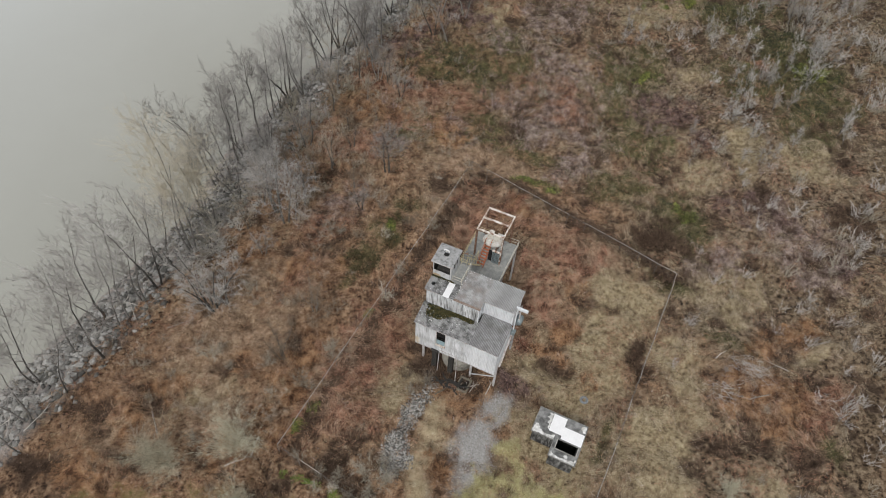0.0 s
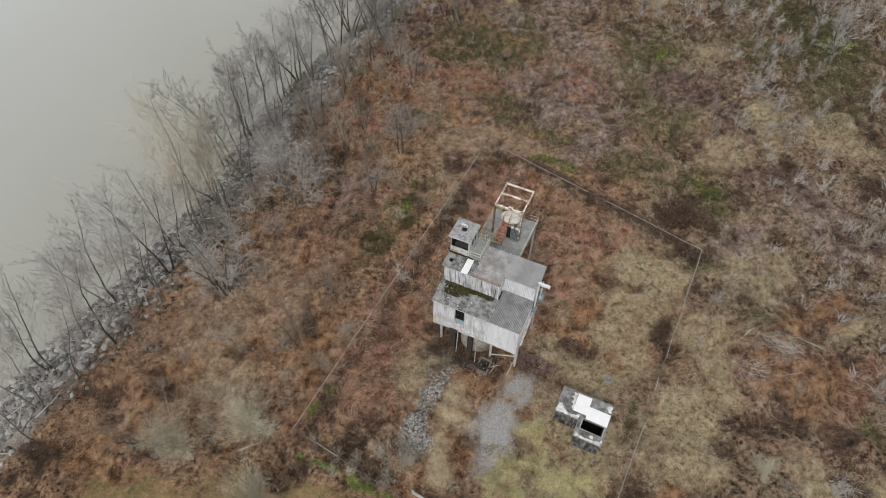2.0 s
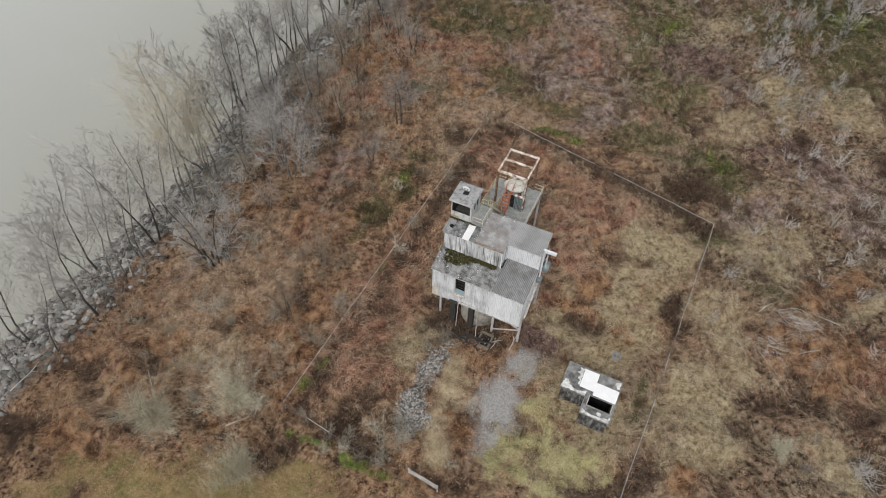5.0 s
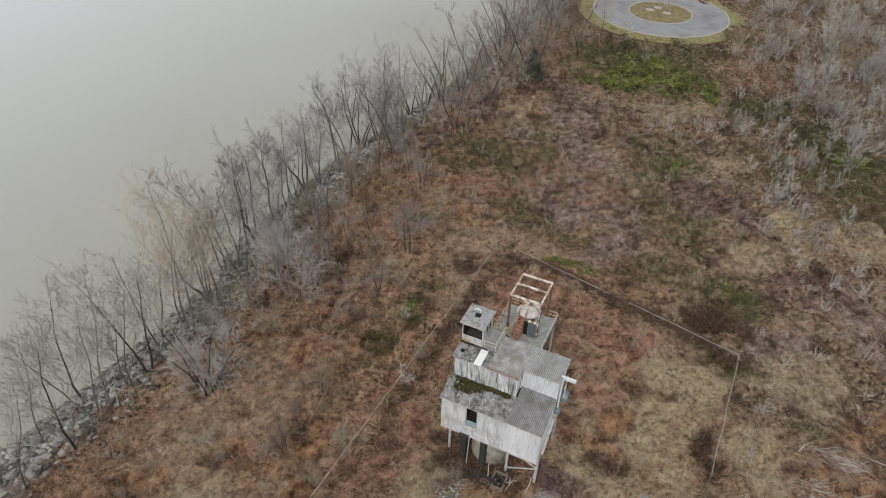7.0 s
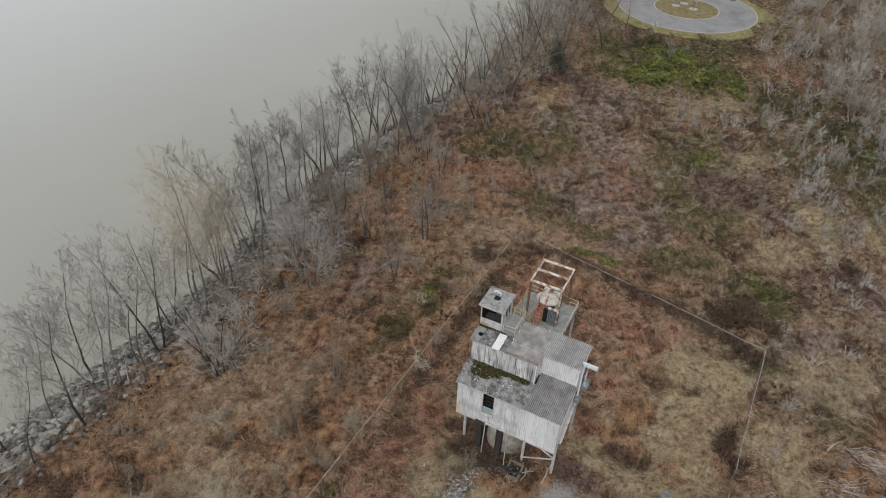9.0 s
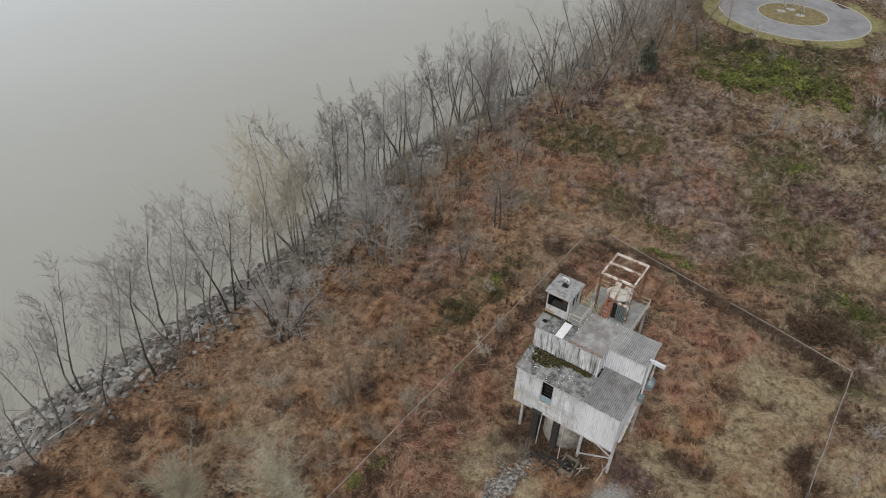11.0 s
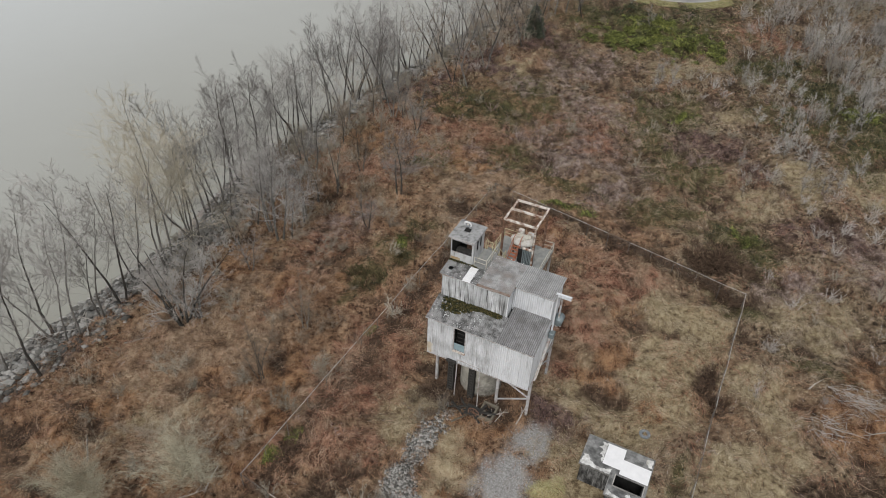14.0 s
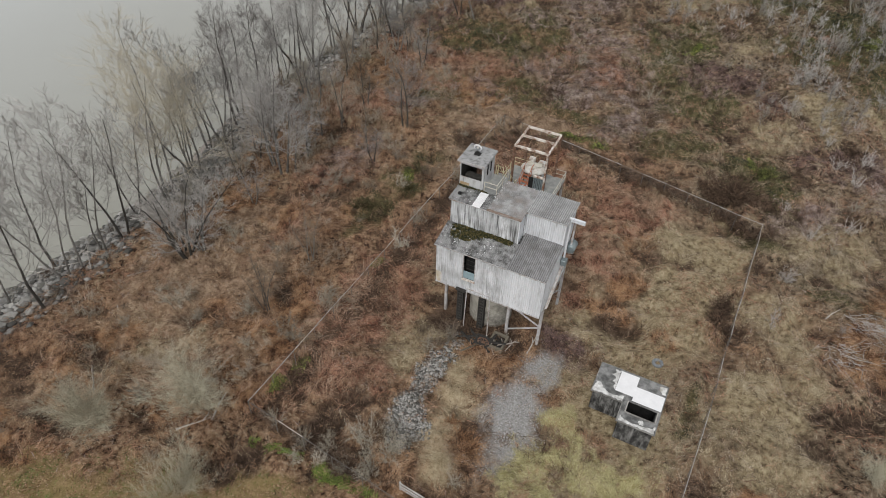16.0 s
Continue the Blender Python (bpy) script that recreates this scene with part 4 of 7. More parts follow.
# legs and bracing
LEGS = [(10.0, 1.3), (6.9, 1.25), (0.5, 1.3), (10.0, 7.0), (6.9, 6.2), (0.5, 6.2), (3.6, 6.2)]
for u, v in LEGS:
    top = 8.4 if v == 7.0 else 4.9
    part("leg", beam((u, v, -0.4), (u, v, top), 0.24, 0.24), M_STEEL, works, "grey painted steel leg")
part("cross_beam", beam((6.9, 1.25, 4.6), (10.0, 1.3, 4.6), 0.2, 0.25), M_STEEL, works)
part("cross_beam", beam((0.5, 1.3, 4.7), (6.9, 1.25, 4.7), 0.2, 0.25), M_STEEL, works)
part("cross_beam", beam((10.0, 1.3, 4.7), (10.0, 7.0, 4.7), 0.2, 0.25), M_STEEL, works)
part("brace", pipe((6.95, 1.25, 0.6), (9.95, 1.28, 2.3), 0.08), M_STEEL, works)
part("brace", pipe((10.0, 3.4, 4.7), (10.0, 6.95, 2.2), 0.07), M_STEEL, works)
part("brace", pipe((6.95, 1.25, 3.9), (9.95, 1.28, 2.45), 0.08), M_STEEL, works)
# moss on the lower roof, against the upper wall
MV, MF = [], []
rm = random.Random(5)
for k in range(900):
    t = rm.random()
    u = 0.75 + 5.2 * t + rm.uniform(-0.3, 0.3)
    reach = (1.55 - 1.15 * t) * (0.75 + 0.35 * math.sin(7 * t))
    v = 2.42 - reach * rm.random() ** 1.2
    z = 9.65 + (v + 0.22) * 0.252
    r, h = rm.uniform(0.05, 0.16), rm.uniform(0.05, 0.15)
    b0 = len(MV)
    MV.append((u, v, z + h))
    n = 5
    for s in range(n):
        a = 6.28 * s / n + rm.random()
        MV.append((u + r * math.cos(a), v + r * math.sin(a), z - 0.03))
    MF += [(b0, b0 + 1 + s, b0 + 1 + (s + 1) % n) for s in range(n)]
moss = new("roof_moss", array_mesh("roof_moss", MV, MF, M_MOSS, True))
moss.parent = works
tagged(moss, "thick dark green moss clumps", kind="stuff")
# bright lichen and bird-lime specks on the lower roof
SV, SF = [], []
for k in range(75):
    u, v = rm.uniform(0.0, 4.8), rm.uniform(-0.15, 1.9)
    z, r = 9.665 + (v + 0.22) * 0.252, rm.uniform(0.02, 0.06)
    b0 = len(SV)
    for s in range(6):
        a = s * 1.047
        SV.append((u + r * math.cos(a) * rm.uniform(0.6, 1.3), v + r * math.sin(a), z))
    SV.append((u, v, z + 0.015))
    SF += [(b0 + 6, b0 + s, b0 + (s + 1) % 6) for s in range(6)]
for k in range(55):
    u, v = rm.choice(((rm.uniform(-0.05, 3.4), rm.uniform(2.4, 4.3)), (rm.uniform(3.6, 6.5), rm.gauss(6.5, 0.2)), (rm.gauss(3.55, 0.12), rm.uniform(2.5, 6.6))))
    z, r = 13.03 + 0.035 * (v - 2.3), rm.uniform(0.02, 0.05)
    b0 = len(SV)
    for s in range(6):
        a = s * 1.047
        SV.append((u + r * math.cos(a) * rm.uniform(0.6, 1.4), v + r * math.sin(a), z - 0.01))
    SV.append((u, v, z + 0.012))
    SF += [(b0 + 6, b0 + s, b0 + (s + 1) % 6) for s in range(6)]
speck = new("lichen_specks", array_mesh("lichen_specks", SV, SF, M_SKYLIGHT))
speck.parent = works
tagged(speck, "white lichen specks", kind="stuff")

# hoist beam and the fittings on the end wall
hoist = thing("hoist_beam", BM @ pose(10.2, 4.4, 13.05), "white painted hoist beam jutting from the end wall", "beam")
part("rail", beam((-0.05, 0, 0), (1.3, 0, 0), 0.28, 0.28), M_WALL_CLEAN, hoist)
part("stop_plate", box((1.3, -0.16, -0.16), (1.33, 0.16, 0.16)), M_STEEL, hoist)
part("upright", beam((0.12, 0.0, -0.15), (0.12, 0.0, -4.3), 0.15, 0.14), M_WALL_CLEAN, hoist, "white upright channel down the wall")
part("upright", beam((0.35, 0.9, -0.6), (0.35, 0.9, -4.5), 0.14, 0.14), M_STEEL, hoist)
part("tie", pipe((0.12, 0.0, -0.5), (0.35, 0.9, -0.7), 0.05), M_STEEL, hoist)
chute = thing("inclined_chute", BM @ pose(10.28, 1.1, 5.2), "grey sloping chute with rusting sides along the end wall", "chute")
part("trough", box((-0.08, 0, -0.10), (0.08, 6.9, 0.0), 0.01, pose(0, 0, 0, 36, 0, 0)), M_STEEL, chute)
for sx in (-0.10, 0.07):
    part("side_plate", box((sx, 0, -0.12), (sx + 0.03, 6.9, 0.02), 0.005, pose(0, 0, 0, 36, 0, 0)), M_RUST, chute)
drive = thing("drive_motor", BM @ pose(10.55, 5.6, 9.2), "grey-teal motor housing on a dark bracket", "motor")
bm = bmesh.new()
bmesh.ops.create_cone(bm, cap_ends=True, segments=16, radius1=0.42, radius2=0.42, depth=1.1, matrix=pose(0, 0, 0, 90, 0, 0))
bmesh.ops.bevel(bm, geom=[e for e in bm.edges if len(e.link_faces) == 2 and e.calc_face_angle(0) > 1], offset=0.07, segments=2, affect="EDGES")
part("casing", bm, M_TEAL, drive, smooth=True)
part("end_cap", pipe((0, -0.62, 0), (0, -0.52, 0), 0.3, 14), M_TEAL, drive)
part("bracket", box((-0.55, -1.0, -0.62), (0.3, -0.6, -0.45)), M_RUST_DARK, drive, "dark rusty bracket")
part("bracket", box((-0.55, -0.3, -0.62), (0.3, 0.5, -0.42)), M_STEEL, drive)
part("gearbox", box((-0.4, -1.6, -1.2), (0.1, -0.9, -0.6), 0.05), M_TEAL, drive)

# ---------------------------------------------------------------- control cabin on the roof
cabin = thing("control_cabin", BM @ pose(-0.1, 4.48, 13.06), "grey-white control cabin with a broken front window", "cabin")
CW, CD, CHH = 2.22, 2.45, 2.5


def panel(u0, u1, z0, z1, v0=0.0, v1=0.07, mat=None, name="wall_panel"):
    part(name, box((u0, v0, z0), (u1, v1, z1), 0.008), mat or M_CABIN, cabin)


panel(0, CW, 0, 0.85)
panel(0, CW, 2.22, CHH)
panel(0, 0.07, 0.85, 2.22)
panel(CW - 0.16, CW, 0.85, 2.22)
panel(0, CW, 0, CHH, CD - 0.07, CD)
panel(0, 0.07, 0, CHH, 0.07, CD - 0.07)
panel(CW - 0.07, CW, 0, 0.95, 0.07, CD - 0.07)
panel(CW - 0.07, CW, 2.1, CHH, 0.07, CD - 0.07)
for v0, v1 in ((0.07, 0.8), (1.25, 1.5), (1.95, CD - 0.07)):
    panel(CW - 0.07, CW, 0.95, 2.1, v0, v1)
part("rust_stain_plate", box((0.05, -0.012, 0.02), (0.95, -0.004, 0.32), 0), material("ochre_rust_wash", plain_ramp((0.33, 0.20, 0.09), (0.45, 0.36, 0.24)), 2, 0.9, 0), cabin, "ochre rust-stained patch plate")
part("window_frame", box((0.07, -0.03, 0.81), (CW - 0.14, 0.08, 0.87)), M_STEEL, cabin)
part("window_frame", box((0.07, -0.03, 2.20), (CW - 0.14, 0.08, 2.26)), M_STEEL, cabin)
# Black lining and floor, added to put the cabin's inner shade into colour.
for lo, hi in (((0.08, CD - 0.11, 0.07), (CW - 0.08, CD - 0.08, CHH - 0.02)), ((0.08, 0.1, 0.07), (0.11, CD - 0.12, CHH - 0.02)), ((0.12, 0.1, CHH - 0.06), (CW - 0.1, CD - 0.12, CHH - 0.03))):
    part("inner_lining", box(lo, hi, 0), M_BLACKTIMBER, cabin)
part("cabin_floor", box((0.08, 0.08, 0.02), (CW - 0.08, CD - 0.08, 0.06)), M_DARK, cabin)
part("control_desk", box((0.3, 0.5, 0.06), (1.8, 1.1, 0.80), 0.03), M_BLACKTIMBER, cabin, "black control desk")
part("inner_cabinet", box((0.95, 1.5, 0.06), (1.45, 2.2, 1.7), 0.03), M_RUST_DARK, cabin)
part("roof", box((-0.18, -0.2, CHH), (CW + 0.18, CD + 0.18, CHH + 0.16), 0.03), M_ROOF, cabin, "lichened flat roof slab")
part("roof_lip", box((-0.2, -0.22, CHH - 0.05), (CW + 0.2, -0.18, CHH + 0.12), 0.01), M_STEEL, cabin)
MV, MF = [], []
for k in range(170):
    u, v = rm.uniform(-0.1, 2.6), 4.36 + rm.gauss(0, 0.06)
    r, h = rm.uniform(0.04, 0.10), rm.uniform(0.04, 0.12)
    b0 = len(MV)
    MV.append((u, v, 13.06 + h))
    for s in range(5):
        a = 1.2566 * s + rm.random()
        MV.append((u + r * math.cos(a), v + r * math.sin(a), 13.0))
    MF += [(b0, b0 + 1 + s, b0 + 1 + (s + 1) % 5) for s in range(5)]
edge_moss = new("edge_moss", array_mesh("edge_moss", MV, MF, M_MOSS, True))
edge_moss.parent = works
tagged(edge_moss, "yellow-green moss along the cabin's foot", kind="stuff")
lamp = thing("rotating_beacon", BM @ pose(0.95, 5.7, 15.74), "round white beacon lamp on a black bracket", "lamp")
part("base", box((-0.28, -0.22, 0), (0.28, 0.22, 0.12), 0.03), M_DARK, lamp)
part("stem", pipe((0, 0, 0.1), (0, 0, 0.5), 0.06, 8), M_DARK, lamp)
bm = bmesh.new()
for k in range(18):
    a, b = 6.2832 * k / 18, 6.2832 * (k + 1) / 18
    add_pipe(bm, (0.31 * math.cos(a), -0.02 - 0.1 * math.sin(a), 0.72 + 0.29 * math.sin(a)), (0.31 * math.cos(b), -0.02 - 0.1 * math.sin(b), 0.72 + 0.29 * math.sin(b)), 0.08, 6)
reflector = part("reflector_ring", bm, M_SKYLIGHT, lamp, "chalky white lamp ring")
part("lens", pipe((0, -0.02, 0.72), (0, -0.05, 0.73), 0.27, 16), M_RUBBER, reflector, "dull grey lens")
part("hub", pipe((0, -0.05, 0.73), (0, -0.11, 0.75), 0.1, 10), M_OFFWHITE, reflector)
horn = thing("loudhailer_bracket", BM @ pose(2.25, 6.9, 15.3), "small dark rusty horn on a bracket arm", "horn")
part("arm", pipe((0, 0, 0), (0.5, 0.1, 0.2), 0.035), M_RUST_DARK, horn)
part("bell", pipe((0.45, 0.1, 0.2), (0.75, 0.15, 0.24), 0.06, 10, 0.16), M_RUST_DARK, horn)


def rail_run(name, points, mat, label, m=BM, height=0.95, step=1.3, mids=(0.5,), r=0.035):
    """A guard rail along points at foot level."""
    t = thing(name, m @ Matrix.Translation(points[0]), label, "railing")
    pts = [Vector(p) - Vector(points[0]) for p in points]
    up = Vector((0, 0, height))
    part("top_rail", pipes([p + up for p in pts], r), mat, t)
    for f in mids:
        part("mid_rail", pipes([p + up * f for p in pts], r * 0.8), mat, t)
    for a, b in zip(pts, pts[1:]):
        k = max(1, round((b - a).length / step))
        for i in range(k + 1):
            if i == k and b is not pts[-1]:
                continue
            q = a + (b - a) * i / k
            part("post", pipe(q - Vector((0, 0, 0.02)), q + up, r), mat, t)
    return t


rail_run("guard_rail", [(2.25, 4.55, 13.05), (3.42, 4.55, 13.05), (3.42, 7.25, 13.05)], M_CREAM, "cream pipe railing round the roof walkway")
rail_run("guard_rail", [(2.2, 7.25, 13.05), (2.9, 7.25, 13.05)], M_YELLOW, "faded yellow pipe railing behind the cabin")

# ---------------------------------------------------------------- steel platform behind the building
plat = thing("steel_platform", BM @ pose(0, 0, 6.95), "grey plated steel platform behind the building", "platform")
for i in range(5):
    for j in range(2):
        part("deck_plate", box((0.4 + 2.9 * j, 6.85 + 2.16 * i, 0), (3.28 + 2.9 * j, 8.99 + 2.16 * i, 0.05), 0.006), M_DECK, plat)
for u in (0.5, 3.3, 6.1):
    part("joist", beam((u, 6.85, -0.14), (u, 17.6, -0.14), 0.16, 0.26), M_RUST_DARK, plat)
for u, v in ((0.6, 12.2), (6.0, 12.2), (0.6, 17.3), (6.0, 17.3)):
    part("leg", beam((u, v, -7.3), (u, v, -0.28), 0.22, 0.22), M_STEEL, plat)
rail_run("guard_rail", [(6.15, 9.5, 7.0), (6.15, 17.55, 7.0), (4.9, 17.55, 7.0)], M_CREAM, "cream pipe railing along the platform edge", height=1.05)
rail_run("guard_rail", [(0.5, 9.0, 7.0), (0.5, 17.5, 7.0), (2.0, 17.5, 7.0)], M_YELLOW, "faded yellow railing along the platform", height=1.05)

gantry = thing("steel_gantry", BM @ pose(0, 0, 7.0), "rusting white steel gantry frame on four legs", "gantry")
for u in (1.55, 4.98):
    for v in (13.8, 17.6):
        part("leg", beam((u, v, 0), (u, v, 5.0), 0.21, 0.21), M_RUST_DARK, gantry, "rust-brown steel leg")
    part("side_beam", beam((u, 13.7, 5.05), (u, 17.7, 5.05), 0.16, 0.2), M_RUST, gantry)
for v in (13.8, 15.85, 17.6):
    part("cross_beam", beam((1.55, v, 5.08), (4.98, v, 5.08), 0.16, 0.22), M_RUST, gantry)
part("brace", pipe((1.6, 17.6, 4.9), (3.2, 17.6, 3.9), 0.04), M_RUST_DARK, gantry)
part("brace", pipe((4.9, 17.6, 4.9), (3.6, 17.6, 4.0), 0.04), M_RUST_DARK, gantry)
part("downpipe", pipe((5.0, 13.6, 0), (5.0, 13.6, 5.0), 0.09, 8), M_RUST, gantry)

vessel = thing("process_vessel", BM @ pose(3.2, 15.5, 7.0), "chalky white process vessel with round hatches", "vessel")
bm = bmesh.new()
bmesh.ops.create_uvsphere(bm, u_segments=20, v_segments=12, radius=1.0, matrix=Matrix.Translation((0, 0, 1.75)) @ Matrix.Diagonal((1.3, 1.0, 0.42, 1)))
part("shell", bm, M_OFFWHITE, vessel, smooth=True)
for dx, dy, r in ((-0.4, 0.1, 0.3), (0.45, 0.2, 0.34), (0.1, -0.45, 0.22)):
    hatch = part("hatch", pipe((dx, dy, 2.0), (dx, dy, 2.2), r, 14), M_OFFWHITE, vessel)
    part("hatch_lid", pipe((dx, dy, 2.2), (dx, dy, 2.25), r * 1.15, 14), M_CREAM, hatch)
part("rusty_box", box((-0.75, 0.55, 1.9), (-0.15, 1.05, 2.5), 0.03), M_RUST, vessel, "rusting white box")
part("white_box", box((0.3, 0.5, 1.9), (1.1, 1.05, 2.35), 0.04), M_OFFWHITE, vessel)
for dx in (-0.75, 0.75):
    for dy in (-0.4, 0.4):
        part("leg", box((dx - 0.08, dy - 0.08, 0.05), (dx + 0.08, dy + 0.08, 1.3), 0.01), M_RUST_DARK, vessel)
rad = thing("pipe_radiator", BM @ pose(4.0, 13.55, 7.05), "bank of upright grey-teal cooling pipes", "radiator")
for k in range(6):
    part("pipe", pipe((0.17 * k, 0, 0), (0.17 * k, 0, 2.3), 0.07, 8), M_TEAL, rad)
part("header", box((-0.1, -0.12, 2.2), (0.95, 0.12, 2.4), 0.03), M_RUST, rad)
part("backing", box((-0.6, 0.15, 0), (0.95, 0.3, 1.9), 0.02), M_DARK, rad, "black backing plate")
stair = thing("red_stair", BM @ pose(2.55, 12.2, 7.0), "orange-red steel stair with handrails", "stair")
for sx in (0.0, 0.8):
    part("stringer", pipe((sx, 0, 0.05), (sx, 2.4, 1.7), 0.06), M_RED, stair)
    part("handrail", pipes([(sx, 0, 1.0), (sx, 2.4, 2.6), (sx, 2.9, 2.6)], 0.035), M_RED, stair)
    for k in range(3):
        part("post", pipe((sx, 1.15 * k + 0.05, 0.08 + 0.78 * k), (sx, 1.15 * k + 0.05, 1.03 + 0.77 * k), 0.03), M_RED, stair)
for k in range(7):
    part("tread", box((0.0, 0.25 + 0.32 * k, 0.22 + 0.215 * k), (0.8, 0.48 + 0.32 * k, 0.25 + 0.215 * k), 0.004), M_RED, stair)
rail_run("guard_rail", [(1.2, 12.4, 7.0), (2.2, 12.4, 7.0), (2.2, 13.5, 7.0)], M_YELLOW, "faded yellow railing round a floor hatch", height=1.4, step=0.6)
flight = thing("yellow_stair", BM @ pose(2.2, 7.4, 7.0), "faded yellow stair from the platform to the roof", "stair")
for sx in (0.0, 0.75):
    part("stringer", box((sx, 0, -0.1), (sx + 0.05, 7.7, 0.1), 0.008, pose(0, 5.0, 0.1, 180 - 51, 0, 0)), M_YELLOW, flight)
    part("handrail", pipe((sx, 5.0, 1.05), (sx, 0.15, 7.0), 0.04), M_YELLOW, flight)
    for k in range(4):
        part("post", pipe((sx, 4.8 - 1.45 * k, 0.25 + 1.8 * k), (sx, 4.8 - 1.45 * k, 1.3 + 1.78 * k), 0.03), M_YELLOW, flight)
for k in range(22):
    part("tread", box((0.03, 4.75 - 0.215 * k, 0.27 + 0.265 * k), (0.74, 4.95 - 0.215 * k, 0.30 + 0.265 * k), 0), M_DECK, flight)

# ---------------------------------------------------------------- under the building
tank = thing("storage_tank", BM @ pose(4.55, 3.0, 0), "pale plastered round tank under the building", "tank")
part("shell", pipe((0, 0, -0.2), (0, 0, 4.6), 2.05, 40), M_TANK, tank, smooth=False)
part("rim", pipe((0, 0, 4.6), (0, 0, 4.75), 2.12, 40), M_STEEL, tank)
for u in (2.35, 4.5):
    leg = thing("bucket_elevator", BM @ pose(u, 0.55, 0), "black ladder-like bucket elevator column", "elevator")
    part("casing", box((-0.3, -0.2, -0.2), (-0.2, 0.25, 5.4), 0.01), M_BLACKTIMBER, leg)
    part("casing", box((0.2, -0.2, -0.2), (0.3, 0.25, 5.4), 0.01), M_BLACKTIMBER, leg)
    part("back_plate", box((-0.2, 0.1, -0.2), (0.2, 0.16, 5.4), 0), M_BLACKTIMBER, leg)
    for k in range(14):
        part("bucket", box((-0.19, -0.22, 0.2 + 0.37 * k), (0.19, 0.06, 0.36 + 0.37 * k), 0.03), M_BLACKTIMBER, leg)
mesh_panel = thing("goal_post_support", BM @ pose(0, 0, 0), "white pipe support standing before the tank", "support")
part("post", pipe((2.98, 0.05, -0.3), (3.15, -0.02, 5.4), 0.055), M_STEEL, mesh_panel)
part("post", pipe((5.7, -0.65, -0.3), (5.42, -0.02, 5.35), 0.055), M_STEEL, mesh_panel)
part("top_rail", pipe((3.15, -0.02, 5.4), (5.42, -0.02, 5.35), 0.055), M_STEEL, mesh_panel)
pit = thing("concrete_pit", BM @ pose(6.75, -0.35, 0), "square concrete hatch pit with a dark opening", "pit")
for lo, hi in (((-0.75, -0.95, -0.4), (-0.57, 0.95, 0.5)), ((0.57, -0.95, -0.4), (0.75, 0.95, 0.5)), ((-0.57, 0.77, -0.4), (0.57, 0.95, 0.5)), ((-0.57, -0.95, -0.4), (0.57, -0.77, 0.5))):
    part("kerb_wall", box(lo, hi, 0.02), M_TIMBER, pit)
# Shallow black block whose colour replaces the deep shade of the pit.
part("shaft", box((-0.57, -0.77, -0.1), (0.57, 0.77, 0.14), 0), M_DARK, pit)
rs = random.Random(9)
for k in range(16):
    a, L = rs.uniform(0, 3.14), rs.uniform(0.9, 2.6)
    x, y = rs.gauss(5.2, 0.8), rs.gauss(-1.1, 0.6)
    w = thing("timber_plank", BM @ pose(x, y, 0.25 + 0.03 * k, rs.uniform(-10, 10), rs.uniform(-9, 9), math.degrees(a)), "broken dark timber plank in a heap", "plank", "timbers in the heap")
    part("board", box((-L / 2, -0.09, -0.03), (L / 2, 0.09, 0.03), 0.008), rs.choice((M_BLACKTIMBER, M_BLACKTIMBER, M_BLACKTIMBER, M_TIMBER)), w)
scrap = thing("scrap_machine", BM @ pose(5.7, -0.9, 0.0), "black rusted scrap machine with a spoked wheel", "machine")
part("body", box((-0.5, -0.35, 0.05), (0.5, 0.35, 0.7), 0.08), M_BLACKTIMBER, scrap)
bm = bmesh.new()
for k in range(16):
    a, b = 6.2832 * k / 16, 6.2832 * (k + 1) / 16
    add_pipe(bm, (0.55 * math.cos(a), -0.5, 0.75 + 0.55 * math.sin(a)), (0.55 * math.cos(b), -0.5, 0.75 + 0.55 * math.sin(b)), 0.045, 5)
wheel = part("wheel", bm, M_RUST_DARK, scrap)
for k in range(4):
    a = 0.785 * k
    part("spoke", pipe((0.55 * math.cos(a), -0.5, 0.75 + 0.55 * math.sin(a)), (-0.55 * math.cos(a), -0.5, 0.75 - 0.55 * math.sin(a)), 0.03, 5), M_RUST_DARK, wheel)

# ---------------------------------------------------------------- the low block shed
SM = pose(14.08, 34.16, 0, 0, 0, -24.9)
shed = thing("block_shed", SM, "low L-shaped concrete shed with a patched flat roof", "shed")
H = 2.45


def shed_wall(lo, hi):
    part("wall", box((lo[0], lo[1], -0.3), (hi[0], hi[1], H), 0.03), M_SHEDWALL, shed)


shed_wall((0.1, -0.3), (5.6, -0.1))
shed_wall((0.1, -3.05), (0.3, -0.3))
shed_wall((0.3, -3.05), (2.95, -2.85))
shed_wall((2.75, -4.95), (2.95, -3.05))
shed_wall((2.95, -4.95), (5.6, -4.75))
shed_wall((5.4, -4.75), (5.6, -0.3))
# Black floors and linings, added as painted shade below the roof opening.
part("floor", box((0.3, -2.85, 0.0), (5.4, -0.3, 0.06), 0), M_DARK, shed)
part("floor", box((2.95, -4.75, 0.0), (5.4, -2.85, 0.06), 0), M_DARK, shed)
for lo, hi in (((2.96, -4.74, 0.1), (3.0, -2.9, 2.4)), ((5.36, -4.74, 0.1), (5.39, -0.35, 2.4)), ((3.0, -4.74, 0.1), (5.36, -4.7, 2.4)), ((0.35, -0.35, 0.1), (5.36, -0.31, 2.4))):
    part("inner_lining", box(lo, hi, 0), M_DARK, shed)


def slab(lo, hi, name="roof_slab"):
    part(name, box((lo[0], lo[1], H), (hi[0], hi[1], H + 0.17), 0.04), M_SHEDROOF, shed)


